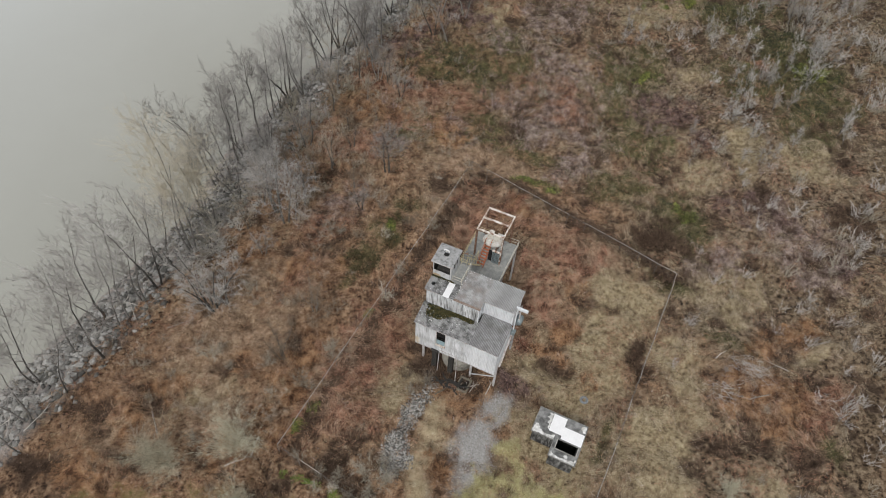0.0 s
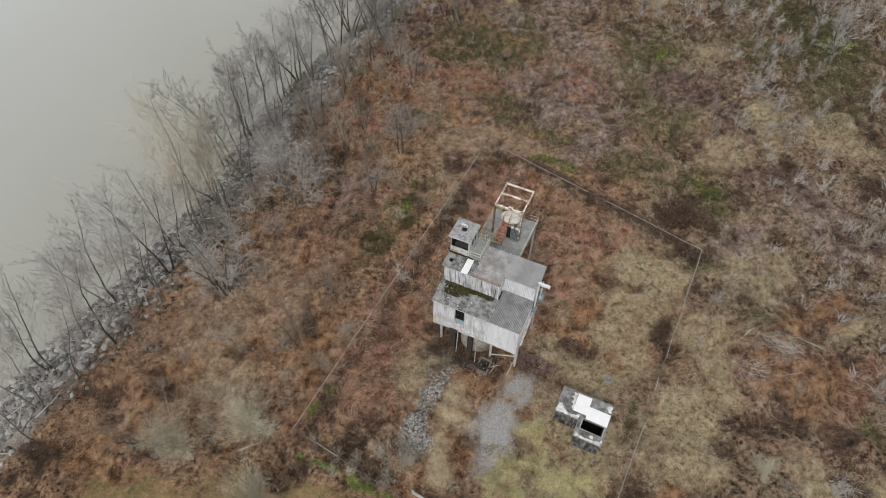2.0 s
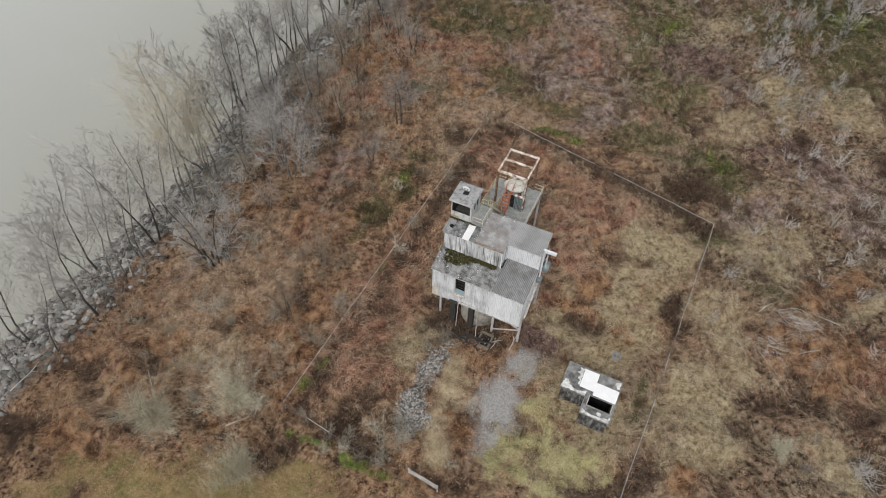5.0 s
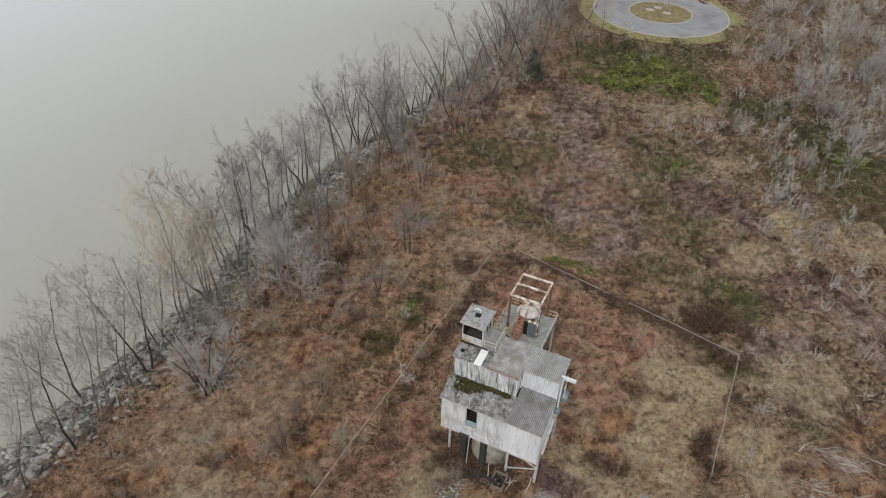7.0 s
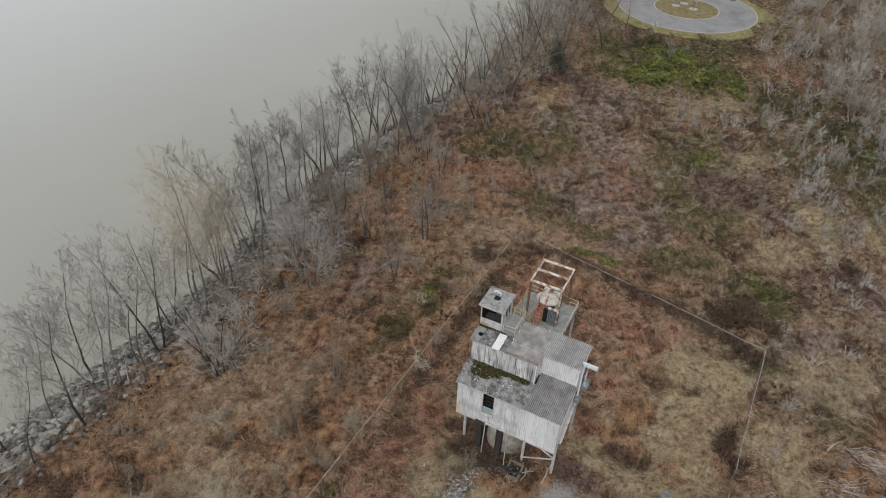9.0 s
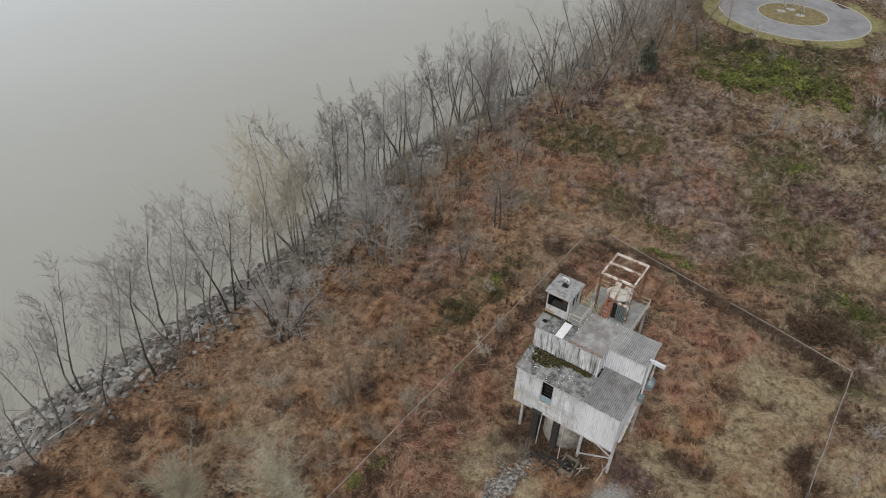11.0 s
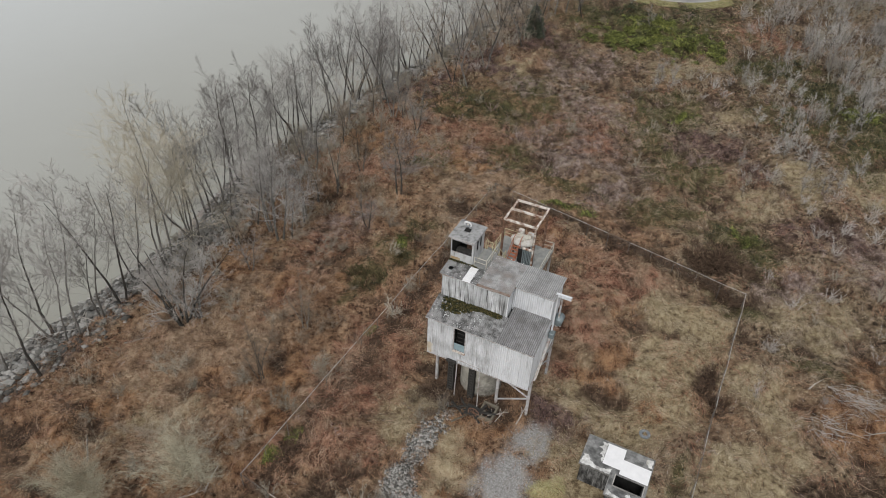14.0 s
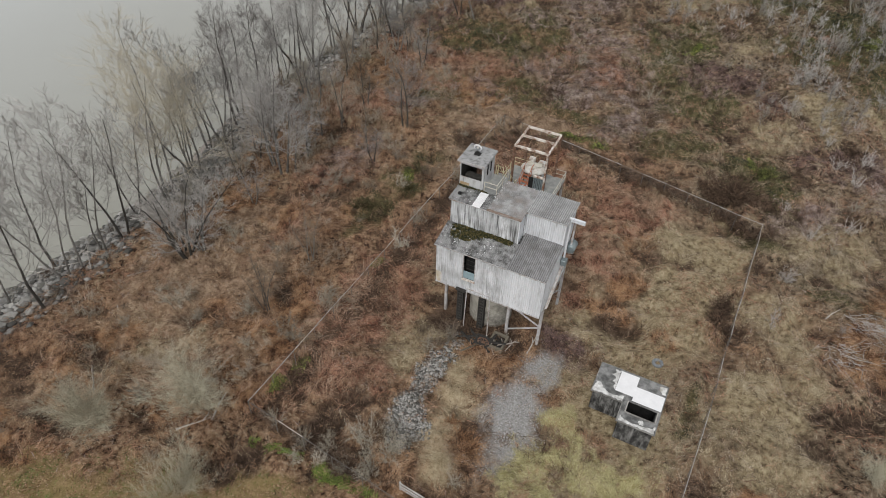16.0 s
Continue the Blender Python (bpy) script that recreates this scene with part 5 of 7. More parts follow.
slab((-0.05, -3.2), (2.78, 0.05))
slab((2.78, -2.85), (5.75, 0.05))
slab((2.62, -4.02), (3.08, -2.85))
slab((5.48, -4.02), (5.75, -2.85))
slab((2.62, -5.1), (5.75, -4.02))
for lo, hi in (((-0.08, -3.24), (2.62, -3.14)), ((-0.08, -3.14), (0.02, 0.08)), ((0.02, 0.0), (5.78, 0.08)), ((5.70, -5.13), (5.78, 0.0)), ((2.58, -5.13), (5.70, -5.05)), ((2.58, -5.05), (2.66, -3.24))):
    part("roof_rim", box((lo[0], lo[1], H + 0.02), (hi[0], hi[1], H + 0.19), 0.035), M_CONC, shed)
part("roof_kerb", box((3.0, -4.1, H + 0.1), (5.55, -4.0, H + 0.27), 0.02), M_CONC, shed)
part("roof_kerb", box((3.0, -4.0, H + 0.1), (3.1, -2.9, H + 0.27), 0.02), M_KERB, shed)
part("roof_kerb", box((5.46, -4.0, H + 0.1), (5.56, -2.9, H + 0.27), 0.02), M_KERB, shed)
part("roof_sheet", corrugated((1.75, -2.35, H + 0.21), (1, 0, 0), (0, 1, 0), 1.55, 2.2, 0.3, 0.008), M_SKYLIGHT, shed, "bright white roof sheet")
part("roof_sheet", corrugated((3.28, -2.75, H + 0.21), (1, 0, 0), (0, 1, 0), 2.42, 1.55, 0.3, 0.008), M_SKYLIGHT, shed, "bright white roof sheet")
part("vent_stack", pipe((5.2, -0.55, H + 0.1), (5.2, -0.55, H + 0.5), 0.14, 12), M_OFFWHITE, shed)


def coating(outline, z):
    """A flat ragged-edged lap of roof coating, 12 mm thick."""
    rc = random.Random(round(100 * outline[0][0] + 7 * len(outline)))
    pts = []
    for (x0, y0), (x1, y1) in zip(outline, outline[1:] + outline[:1]):
        k = max(2, int(math.hypot(x1 - x0, y1 - y0) / 0.12))
        pts += [(x0 + (x1 - x0) * i / k + rc.gauss(0, 0.035), y0 + (y1 - y0) * i / k + rc.gauss(0, 0.035)) for i in range(k)]
    bm = bmesh.new()
    top, low = [bm.verts.new((x, y, z + 0.012)) for x, y in pts], [bm.verts.new((x, y, z)) for x, y in pts]
    bm.faces.new(top)
    for i in range(len(pts)):
        bm.faces.new((low[i], low[(i + 1) % len(pts)], top[(i + 1) % len(pts)], top[i]))
    bmesh.ops.triangulate(bm, faces=bm.faces[:])
    part("roof_coating", bm, M_COATING, shed, "ragged flaking white roof coating")


coating([(1.15, -0.15), (1.72, -0.12), (1.72, -2.3), (1.5, -2.0), (1.62, -1.7), (1.3, -1.55), (1.5, -1.1), (1.15, -0.8), (1.4, -0.5)], H + 0.174)
coating([(0.0, -3.12), (2.6, -3.12), (2.6, -2.5), (1.9, -2.85), (1.2, -2.8), (0.75, -2.5), (0.45, -2.05), (0.1, -2.1)], H + 0.174)
coating([(2.75, -5.02), (5.66, -5.02), (5.66, -4.3), (5.4, -4.65), (4.7, -4.75), (3.9, -4.85), (3.2, -4.8), (2.8, -4.5)], H + 0.174)
coating([(4.25, -4.62), (4.42, -4.72), (4.65, -4.7), (4.75, -4.5), (4.62, -4.3), (4.38, -4.32)], H + 0.18)
coating([(5.3, -0.95), (5.62, -0.95), (5.64, -0.1), (5.2, -0.2)], H + 0.174)

tyre = thing("old_tyre", pose(19.9, 36.4, ground_z(19.9, 36.4)), "dusty blue-grey tyre lying in dry grass", "tyre")
bm = bmesh.new()
for k in range(20):
    a, b = 6.2832 * k / 20, 6.2832 * (k + 1) / 20
    add_pipe(bm, (0.38 * math.cos(a), 0.38 * math.sin(a), 0.17), (0.38 * math.cos(b), 0.38 * math.sin(b), 0.17), 0.16, 8)
part("tread", bm, M_RUBBER, tyre, smooth=True)

# ---------------------------------------------------------------- chain-link fence
CORNERS = [(-3.0, 21.4), (-15.7, 29.2), (7.05, 75.3), (34.7, 54.6), (11.8, 8.9)]


def fence_run(a, b, label, top):
    a, b = Vector(a), Vector(b)
    d = b - a
    length = d.length
    f = thing("chain_link_fence", pose(a.x, a.y, 0, 0, 0, math.degrees(math.atan2(d.y, d.x))), label, "fence", "sides of the fence")
    n = round(length / 3.0)
    tops = []
    rf = random.Random(int(length * 10))
    for i in range(n + 1):
        s = length * i / n
        p = a + d * i / n
        z = float(land(p.x, p.y, False)) + rf.uniform(-0.05, 0.05)
        lean = rf.uniform(-0.06, 0.06)
        part("post", pipe((s, 0, z - 0.8), (s, lean, z + 1.9), 0.035), M_WIRE, f)
        tops.append(Vector((s, lean, z + 1.85)))
    for p, q in zip(tops, tops[1:]):
        part("top_rail", pipe(p, q, 0.027), top if rf.random() < 0.82 else M_RUST if rf.random() < 0.5 else M_WIRE, f)
    V, F = [], []
    for p, q in zip(tops, tops[1:]):
        k = int((q - p).length / 0.16)
        for i in range(k):
            for sgn in (-1, 1):
                t0, t1 = i / k, i / k + sgn * 0.5
                p0, p1 = p.lerp(q, t0), p.lerp(q, min(1, max(0, t1)))
                p1 = p1 - Vector((0, 0, 1.8 * abs(min(1, max(0, t1)) - t0) / 0.5))
                ribbon(V, F, [p0, (p0 + p1) / 2, p1], 0.007)
    mesh = new("wire_mesh", array_mesh("wire_mesh", V, F, M_WIRE))
    mesh.parent = f
    tagged(mesh, "dull grey wire mesh", kind="stuff")


fence_run(CORNERS[0], CORNERS[1], "rusty chain-link fence grown over with vines", M_WIRE)
fence_run(CORNERS[1], CORNERS[2], "chain-link fence with a pale top rail above dead vines", M_GALV)
fence_run(CORNERS[2], CORNERS[3], "chain-link fence sunk in dark dead brush", M_GALV)
fence_run(CORNERS[3], CORNERS[4], "chain-link fence with a pale top rail in dry grass", M_GALV)
gate = thing("metal_gate", pose(-2.6, 22.6, ground_z(-2.6, 22.6), 0, 0, -30), "pale galvanised field gate with two rails", "gate")
for x in (0, 3.2):
    part("post", pipe((x, 0, -0.3), (x, 0, 1.3), 0.08, 8), M_GALV, gate)
for z in (0.35, 0.7, 1.1):
    part("rail", box((0, -0.03, z - 0.09), (3.2, 0.03, z + 0.09), 0.01), M_GALV, gate)

# ---------------------------------------------------------------- bare trees and shrubs
def bend(rng, p, d, length, steps, wobble, lift):
    """A wandering line from p along d that turns upwards by lift."""
    pts, d = [p.copy()], d.normalized()
    for _ in range(steps):
        d = (d + Vector((rng.gauss(0, wobble), rng.gauss(0, wobble), rng.gauss(0, wobble) + lift))).normalized()
        pts.append(pts[-1] + d * (length / steps))
    return pts


def spot(pts, f):
    k = min(int(f * (len(pts) - 1)), len(pts) - 2)
    t = f * (len(pts) - 1) - k
    return pts[k].lerp(pts[k + 1], t), (pts[k + 1] - pts[k]).normalized()


def side(rng, d, spread):
    """A direction that leaves d by about spread radians."""
    u = d.orthogonal().normalized()
    v = d.cross(u)
    a = rng.uniform(0, 6.283)
    return (d * math.cos(spread) + (u * math.cos(a) + v * math.sin(a)) * math.sin(spread)).normalized()


def tree_meshes(seed, height, stems, radius, limbs=11, twigs=8, low=0.3, lean=0.12, open_angle=0.75, fine=4, reach=1.0, thin=0.02, splay=(0.10, 0.34), lift=0.09):
    """Trunk and crown of a bare tree: limbs that sweep upwards, twigs along them and fine sprays at the twigs."""
    rng = random.Random(seed)
    TV, TF, CV, CF = [], [], [], []
    for s in range(stems):
        a = 6.283 * s / stems + rng.uniform(-0.5, 0.5)
        tilt = rng.uniform(*splay) if stems > 1 else rng.uniform(0, 0.12)
        d = Vector((math.cos(a) * tilt - lean, math.sin(a) * tilt, 1))
        h = height * rng.uniform(0.72, 1.0)
        r0 = radius * rng.uniform(0.8, 1.15)
        base = Vector((math.cos(a) * 0.3 * (stems > 1), math.sin(a) * 0.3 * (stems > 1), -0.4))
        pts = bend(rng, base, d, h, 8, 0.085, 0.03)
        tube(TV, TF, pts, [r0 * (1 - 0.93 * (k / 8) ** 0.85) + 0.012 for k in range(9)], 6)
        for i in range(limbs):
            f = low + (0.98 - low) * (i + rng.random()) / limbs
            p, td = spot(pts, f)
            L = reach * h * rng.uniform(0.22, 0.48) * (1.15 - 0.75 * f)
            lp = bend(rng, p, side(rng, td, rng.uniform(0.5, 1.05) * open_angle), L, 5, 0.15, lift)
            rl = max(0.012, r0 * (1 - 0.9 * f) * 0.36)
            tube(CV, CF, lp, [rl * (1 - 0.17 * k) + 0.004 for k in range(6)], 3)
            for j in range(twigs):
                g = 0.15 + 0.85 * (j + rng.random()) / twigs
                q, ld = spot(lp, min(g, 0.999))
                tl = L * rng.uniform(0.28, 0.55) * (1.15 - 0.55 * g)
                tp = bend(rng, q, side(rng, ld, rng.uniform(0.4, 1.05)), tl, 2, 0.2, 0.1)
                ribbon(CV, CF, tp, thin * 1.25)
                for k in range(fine):
                    w, wd = spot(tp, rng.uniform(0.1, 0.99))
                    sliver(CV, CF, w, w + side(rng, (wd + Vector((0, 0, 0.2))).normalized(), rng.uniform(0.35, 1.0)) * tl * rng.uniform(0.3, 0.7), thin)
    return (TV, TF), (CV, CF)


def make_tree(seed, label, crown_mat, **k):
    trunk, crown = tree_meshes(seed, **k)
    t = thing("bare_tree", pose(0, 0, -100), label, "tree", "bare winter trees")
    for name, (V, F), mat in (("trunk", trunk, M_BARK), ("crown", crown, crown_mat)):
        o = new(name, array_mesh(name, V, F, mat))
        o.parent = t
    return t


def shrub_lists(seed, stems, height, spread, twigs, subs, width):
    """A dome of fine twigs from one root."""
    rng = random.Random(seed)
    V, F = [], []
    for s in range(stems):
        a = rng.uniform(0, 6.283)
        t = spread * math.sqrt(rng.random())
        d = Vector((math.cos(a) * t, math.sin(a) * t, 1))
        L = height * rng.uniform(0.55, 1.1)
        pts = bend(rng, Vector((rng.gauss(0, 0.14), rng.gauss(0, 0.14), -0.15)), d, L, 3, 0.14, 0.04)
        ribbon(V, F, pts, width * 1.3)
        for j in range(twigs):
            p, td = spot(pts, rng.uniform(0.2, 0.99))
            tl = L * rng.uniform(0.18, 0.42)
            q = p + side(rng, (td + Vector((0, 0, 0.15))).normalized(), rng.uniform(0.3, 0.9)) * tl
            sliver(V, F, p, q, width)
            for k in range(subs):
                w = p.lerp(q, rng.uniform(0.15, 0.9))
                sliver(V, F, w, w + side(rng, (q - p).normalized(), rng.uniform(0.35, 0.9)) * tl * rng.uniform(0.3, 0.7), width * 0.85)
    return V, F


def thin_shrub(seed):
    """Corners and faces of a sparse shrub for the far thickets."""
    V, F = shrub_lists(seed, 9, 1.5, 0.7, 8, 2, 0.03)
    return np.array(V), np.array(F)


def shrub_mesh(seed, stems, height, spread, mat, twigs=11, subs=6, width=0.016):
    V, F = shrub_lists(seed, stems, height, spread, twigs, subs, width)
    return mat, array_mesh("shrub", V, F, mat)


BANK = [make_tree(100 + k, "tall leafless riverbank tree with fine grey twigs", M_TWIG, height=17, stems=n, radius=r, limbs=li, twigs=10, low=lo, lean=0.05, open_angle=0.95, fine=10, reach=1.35, lift=0.12, thin=0.024)
        for k, (n, r, li, lo) in enumerate(((1, 0.15, 18, 0.22), (2, 0.12, 11, 0.25), (3, 0.11, 9, 0.28), (2, 0.12, 11, 0.22), (1, 0.13, 16, 0.25), (2, 0.11, 10, 0.28)))]
BANK_DARK = [make_tree(110 + k, "tall leafless riverbank tree with dark grey twigs", M_TWIG_DARK, height=17, stems=n, radius=r, limbs=li, twigs=11, low=lo, lean=0.03, open_angle=1.0, fine=11, reach=1.35, lift=0.12, thin=0.018)
             for k, (n, r, li, lo) in enumerate(((1, 0.24, 22, 0.3), (3, 0.19, 10, 0.25), (4, 0.17, 8, 0.25), (2, 0.19, 13, 0.3)))]
FAR = [make_tree(170 + k, "leafless brownish tree of the riverside wood", M_TWIG if k < 2 else M_TWIG_BROWN, height=15, stems=n, radius=0.17, limbs=15 if n == 1 else 9, twigs=8, low=0.2, lean=0.03, open_angle=1.0, fine=7, reach=1.15, thin=0.026)
       for k, n in enumerate((1, 2, 1, 2))] + [make_tree(175 + k, "leafless dark brown tree of the riverside wood", M_TWIG_DARK, height=15, stems=k + 1, radius=0.18, limbs=15 - 5 * k, twigs=8, low=0.2, lean=0.03, open_angle=1.0, fine=7, reach=1.15, thin=0.026) for k in range(2)]
GOLD = make_tree(140, "tall leafless riverbank tree with tan buds", M_TWIG_GOLD, height=19, stems=3, radius=0.15, limbs=14, twigs=12, low=0.2, lean=0.14, open_angle=1.05, fine=12, reach=1.4, lift=0.12, thin=0.017)
PALE = make_tree(141, "leafless grey tree with several leaning trunks", M_TWIG_PALE, height=11, stems=6, radius=0.15, limbs=9, twigs=9, low=0.15, lean=0.08, open_angle=1.1, fine=9)
INLAND = [make_tree(150 + k, "leafless brown-grey tree among dead vines", m, height=9, stems=n, radius=0.13, limbs=17 if n == 1 else 11, twigs=10, low=0.16, lean=0.02, open_angle=1.1, fine=10, reach=1.25, thin=0.018)
          for k, (n, m) in enumerate(((1, M_TWIG_BROWN), (2, M_TWIG), (1, M_TWIG_BROWN), (2, M_TWIG_BROWN)))]
SAPLING = [make_tree(160 + k, "slim leafless grey sapling", m, height=6, stems=n, radius=0.05, limbs=li, twigs=9, low=0.12, lean=0.0, open_angle=0.8, fine=9, reach=1.25, thin=0.017)
           for k, (n, m, li) in enumerate(((1, M_TWIG_PALE, 13), (2, M_TWIG_PALE, 8), (1, M_TWIG, 13)))]
SPREADING = [make_tree(185 + k, "leafless tree with a broad dense grey crown", M_TWIG, height=13, stems=2 + k, radius=0.17, limbs=13, twigs=11, low=0.25, lean=0.02, open_angle=1.15, fine=12, reach=1.45, thin=0.019) for k in range(2)]
BROOM = make_tree(190, "slender leafless tree with upright brown-grey stems", M_TWIG_BROWN, height=8, stems=5, radius=0.06, limbs=10, twigs=8, low=0.12, lean=0.0, open_angle=0.5, fine=11, reach=0.9, thin=0.014, splay=(0.02, 0.13))
PLACED = []


PLANTS = []


def plant(tree, x, y, h, full, turn=None):
    m = pose(x, y, ground_z(x, y), 0, 0, RNG.uniform(-25, 25) if turn is None else turn) @ Matrix.Scale(h / full, 4)
    PLANTS.append((math.hypot(x - 5, y - 38), tree, m))
    PLACED.append((x, y))


# trees that stand out along the bank: x, y, height
for k, (x, y, h) in enumerate([(-39.8, 41.5, 17), (-39.6, 46.0, 16), (-38.6, 47.5, 19), (-37.2, 50.0, 14), (-36.2, 52.9, 18), (-42.1, 48.2, 18), (-36.6, 57.6, 15), (-44.0, 42.5, 15),
                               (-47.5, 38.5, 16), (-46.0, 33.0, 16), (-45.2, 29.0, 12), (-49.5, 27.0, 15), (-42.6, 36.5, 13)]):
    plant(BANK[(0, 5, 4, 1, 3)[k % 5]], x, y, h, 17)
for k, (x, y, h) in enumerate([(-31.4, 74.7, 20), (-30.2, 77.8, 18), (-33.5, 74.5, 16), (-28.4, 69.0, 14), (-30.5, 81.5, 16), (-28.5, 86.0, 16), (-26.8, 90.0, 15), (-22.0, 94.8, 13), (-25.5, 97.5, 16),
                               (-23.6, 99.6, 15), (-20.5, 103, 16), (-17.9, 113.9, 16), (-19.5, 108.5, 18), (-11.5, 102.8, 15), (-13.8, 110.0, 17), (-9.5, 109.5, 15), (-33.0, 66.5, 14), (-12.8, 116.0, 17), (-26.6, 93.5, 14)]):
    plant(BANK_DARK[(k * 3 + 1) % 4] if k % 3 else BANK[(2, 3, 1)[k // 3 % 3]], x, y, h, 17)
plant(GOLD, -32.9, 58.9, 21, 19, 0)
plant(GOLD, -31.2, 64.0, 18.5, 19, 30)
plant(PALE, -27.2, 48.4, 12.5, 11, 0)
plant(PALE, -25.9, 49.4, 8.5, 11, 60)
plant(BROOM, -17.1, 41.2, 8.0, 8, 0)
plant(BROOM, -14.1, 48.3, 7.0, 8, 90)
plant(BROOM, -6.5, 66.0, 4.5, 8, 40)
for k, (x, y, h) in enumerate([(-20.2, 63.6, 13.5), (-21.9, 66.3, 13), (-6.1, 73.6, 10), (-24.6, 73.5, 12), (-25.5, 79.5, 11), (-9.0, 98.0, 9)]):
    plant(SPREADING[k % 2], x, y, h, 13, 70 * k)
for k, (x, y, h) in enumerate([(-18.9, 64.2, 10), (-17.9, 68.0, 9), (-17.0, 72.6, 8), (-14.7, 75.6, 9), (-21.5, 74, 11), (-19.5, 80.5, 10), (-13.0, 84.0, 8),
                               (-7.2, 97.0, 8), (-10.5, 92, 7), (-22.5, 57.5, 6), (-16.0, 89.0, 9), (-24.5, 68.0, 8), (-22.0, 85.0, 9), (-25.0, 79.0, 9), (-18.5, 76.0, 6), (-12.0, 79.5, 6), (-8.5, 86.0, 6), (-5.0, 92.5, 6), (-12.5, 98.5, 8), (-16.5, 95.5, 9), (-4.5, 103.0, 7),
                               (-9.5, 66.5, 5.5), (-11.0, 71.0, 6), (-25.5, 63.0, 6)]):
    plant(INLAND[k % 4], x, y, h, 9, RNG.uniform(0, 360))
# the far bank wood
rt = random.Random(31)
count = 0
while count < 130:
    y = rt.uniform(104, 240)
    x = float(np.interp(y, SHORE_Y, SHORE_X)) + rt.triangular(2, 32, 6)
    if math.hypot(x - 54.5, y - 178) < 21 or any((x - a) ** 2 + (y - b) ** 2 < 5 for a, b in PLACED):
        continue
    plant(rt.choice(FAR), x, y, rt.uniform(10, 17), 15)
    count += 1
# slim trees in the scrub east of the fence
count = 0
while count < 150:
    x, y = rt.uniform(40, 150), rt.triangular(50, 230, 150)
    if x < 46 + 0.12 * y and rt.random() < 0.8 or math.hypot(x - 54.5, y - 178) < 23 or x < 40 or (x > 0.55 * y + 62):
        continue
    plant(rt.choice(SAPLING), x, y, rt.uniform(4.0, 6.5) + min(3.0, max(0.0, (x - 55) / 12)), 6, rt.uniform(0, 360))
    count += 1
for x, y, h in ((39.1, 110.1, 6.5), (72.6, 121.5, 7.5), (52.1, 179.6, 7), (56.1, 177.4, 7.5), (54.7, 181.5, 7), (63, 93, 6), (53.8, 84.5, 5), (31.3, 40.5, 3.5)):
    plant(SAPLING[2], x, y, h, 6, rt.uniform(0, 360))
# denser stands of pale young trees
for cx, cy, n, r, h in ((69, 123, 7, 4, 7.5), (53, 87, 6, 3.5, 5.5), (75, 122, 6, 4, 8), (86, 134, 9, 7, 8), (56, 111, 5, 4, 6), (54, 97, 6, 3.5, 6), (68, 104, 6, 4, 7), (76, 110, 6, 4, 7.5), (60, 101, 5, 3, 6), (53, 80, 4, 3, 5), (38, 113, 2, 1.2, 5.5), (72, 132, 5, 5, 7)):
    for k in range(n):
        x, y = cx + rt.gauss(0, r * 0.6), cy + rt.gauss(0, r * 0.6)
        plant(SAPLING[k % 2], x, y, h * rt.uniform(0.75, 1.15), 6, rt.uniform(0, 360))
PLANTS.sort(key=lambda r: r[0])
for _, tree, m in PLANTS[:285]:
    copy_thing(tree, m)


def joined(name, label, mat, items):
    """Many far plants as one mesh: pairs of a mesh and its place."""
    Vs, Fs, base = [], [], 0
    for me, m in items:
        co, ix = np.empty(len(me.vertices) * 3, np.float32), np.empty(len(me.loops), np.int32)
        me.vertices.foreach_get("co", co)
        me.loops.foreach_get("vertex_index", ix)
        r = np.array(m)
        Vs.append(co.reshape(-1, 3) @ r[:3, :3].T + r[:3, 3])
        Fs.append(ix.reshape(-1, 3) + base)
        base += len(me.vertices)
    tagged(new(name, array_mesh(name, np.concatenate(Vs), np.concatenate(Fs), mat)), label, "wood", kind="stuff")


far_parts = [(o.data, m) for _, tree, m in PLANTS[285:] for o in tree.children]
for mat, name, label in ((M_BARK, "distant_trunks", "bare trunks of the distant wood"), (M_TWIG, "distant_crowns", "leafless grey crowns of the distant wood"), (M_TWIG_DARK, "distant_dark_crowns", "leafless dark crowns of the distant wood"), (M_TWIG_BROWN, "distant_brown_crowns", "leafless brown crowns of the distant wood"), (M_TWIG_PALE, "distant_saplings", "pale leafless crowns of distant saplings")):
    items = [(me, m) for me, m in far_parts if me.materials[0] == mat]
    if items:
        joined(name, label, mat, items)
for t in BANK + BANK_DARK + FAR + [GOLD, PALE] + INLAND + SAPLING + SPREADING + [BROOM]:
    for o in (*t.children_recursive, t):
        bpy.data.objects.remove(o)

GREY_SHRUBS = [shrub_mesh(200 + k, 12, 1.5, 0.75, M_TWIG_WARM) for k in range(4)]
SCRUB = [shrub_mesh(260 + k, 14, 1.5, 0.85, M_TWIG_SCRUB) for k in range(3)]
PALE_SHRUBS = [shrub_mesh(210 + k, 13, 1.5, 0.85, M_TWIG_PALE) for k in range(3)]
BROWN_SHRUBS = [shrub_mesh(220 + k, 12, 1.5, 0.8, M_TWIG_BROWN) for k in range(4)]
ROUND = [shrub_mesh(240 + k, 44, 4.6, 0.8, M_TWIG_OLIVE, 20, 9, 0.013) for k in range(3)]
MAUVE_SHRUBS = [shrub_mesh(245 + k, 14, 1.4, 0.85, M_MAUVE) for k in range(3)]
RED_SHRUBS = [shrub_mesh(235 + k, 18, 1.3, 0.9, M_RUSTSTEM, 10, 4, 0.03) for k in range(2)]
DARK_SHRUBS = [shrub_mesh(230 + k, 16, 1.2, 1.1, M_DARKBRUSH, 8, 3, 0.05) for k in range(2)]


SHRUBS = []


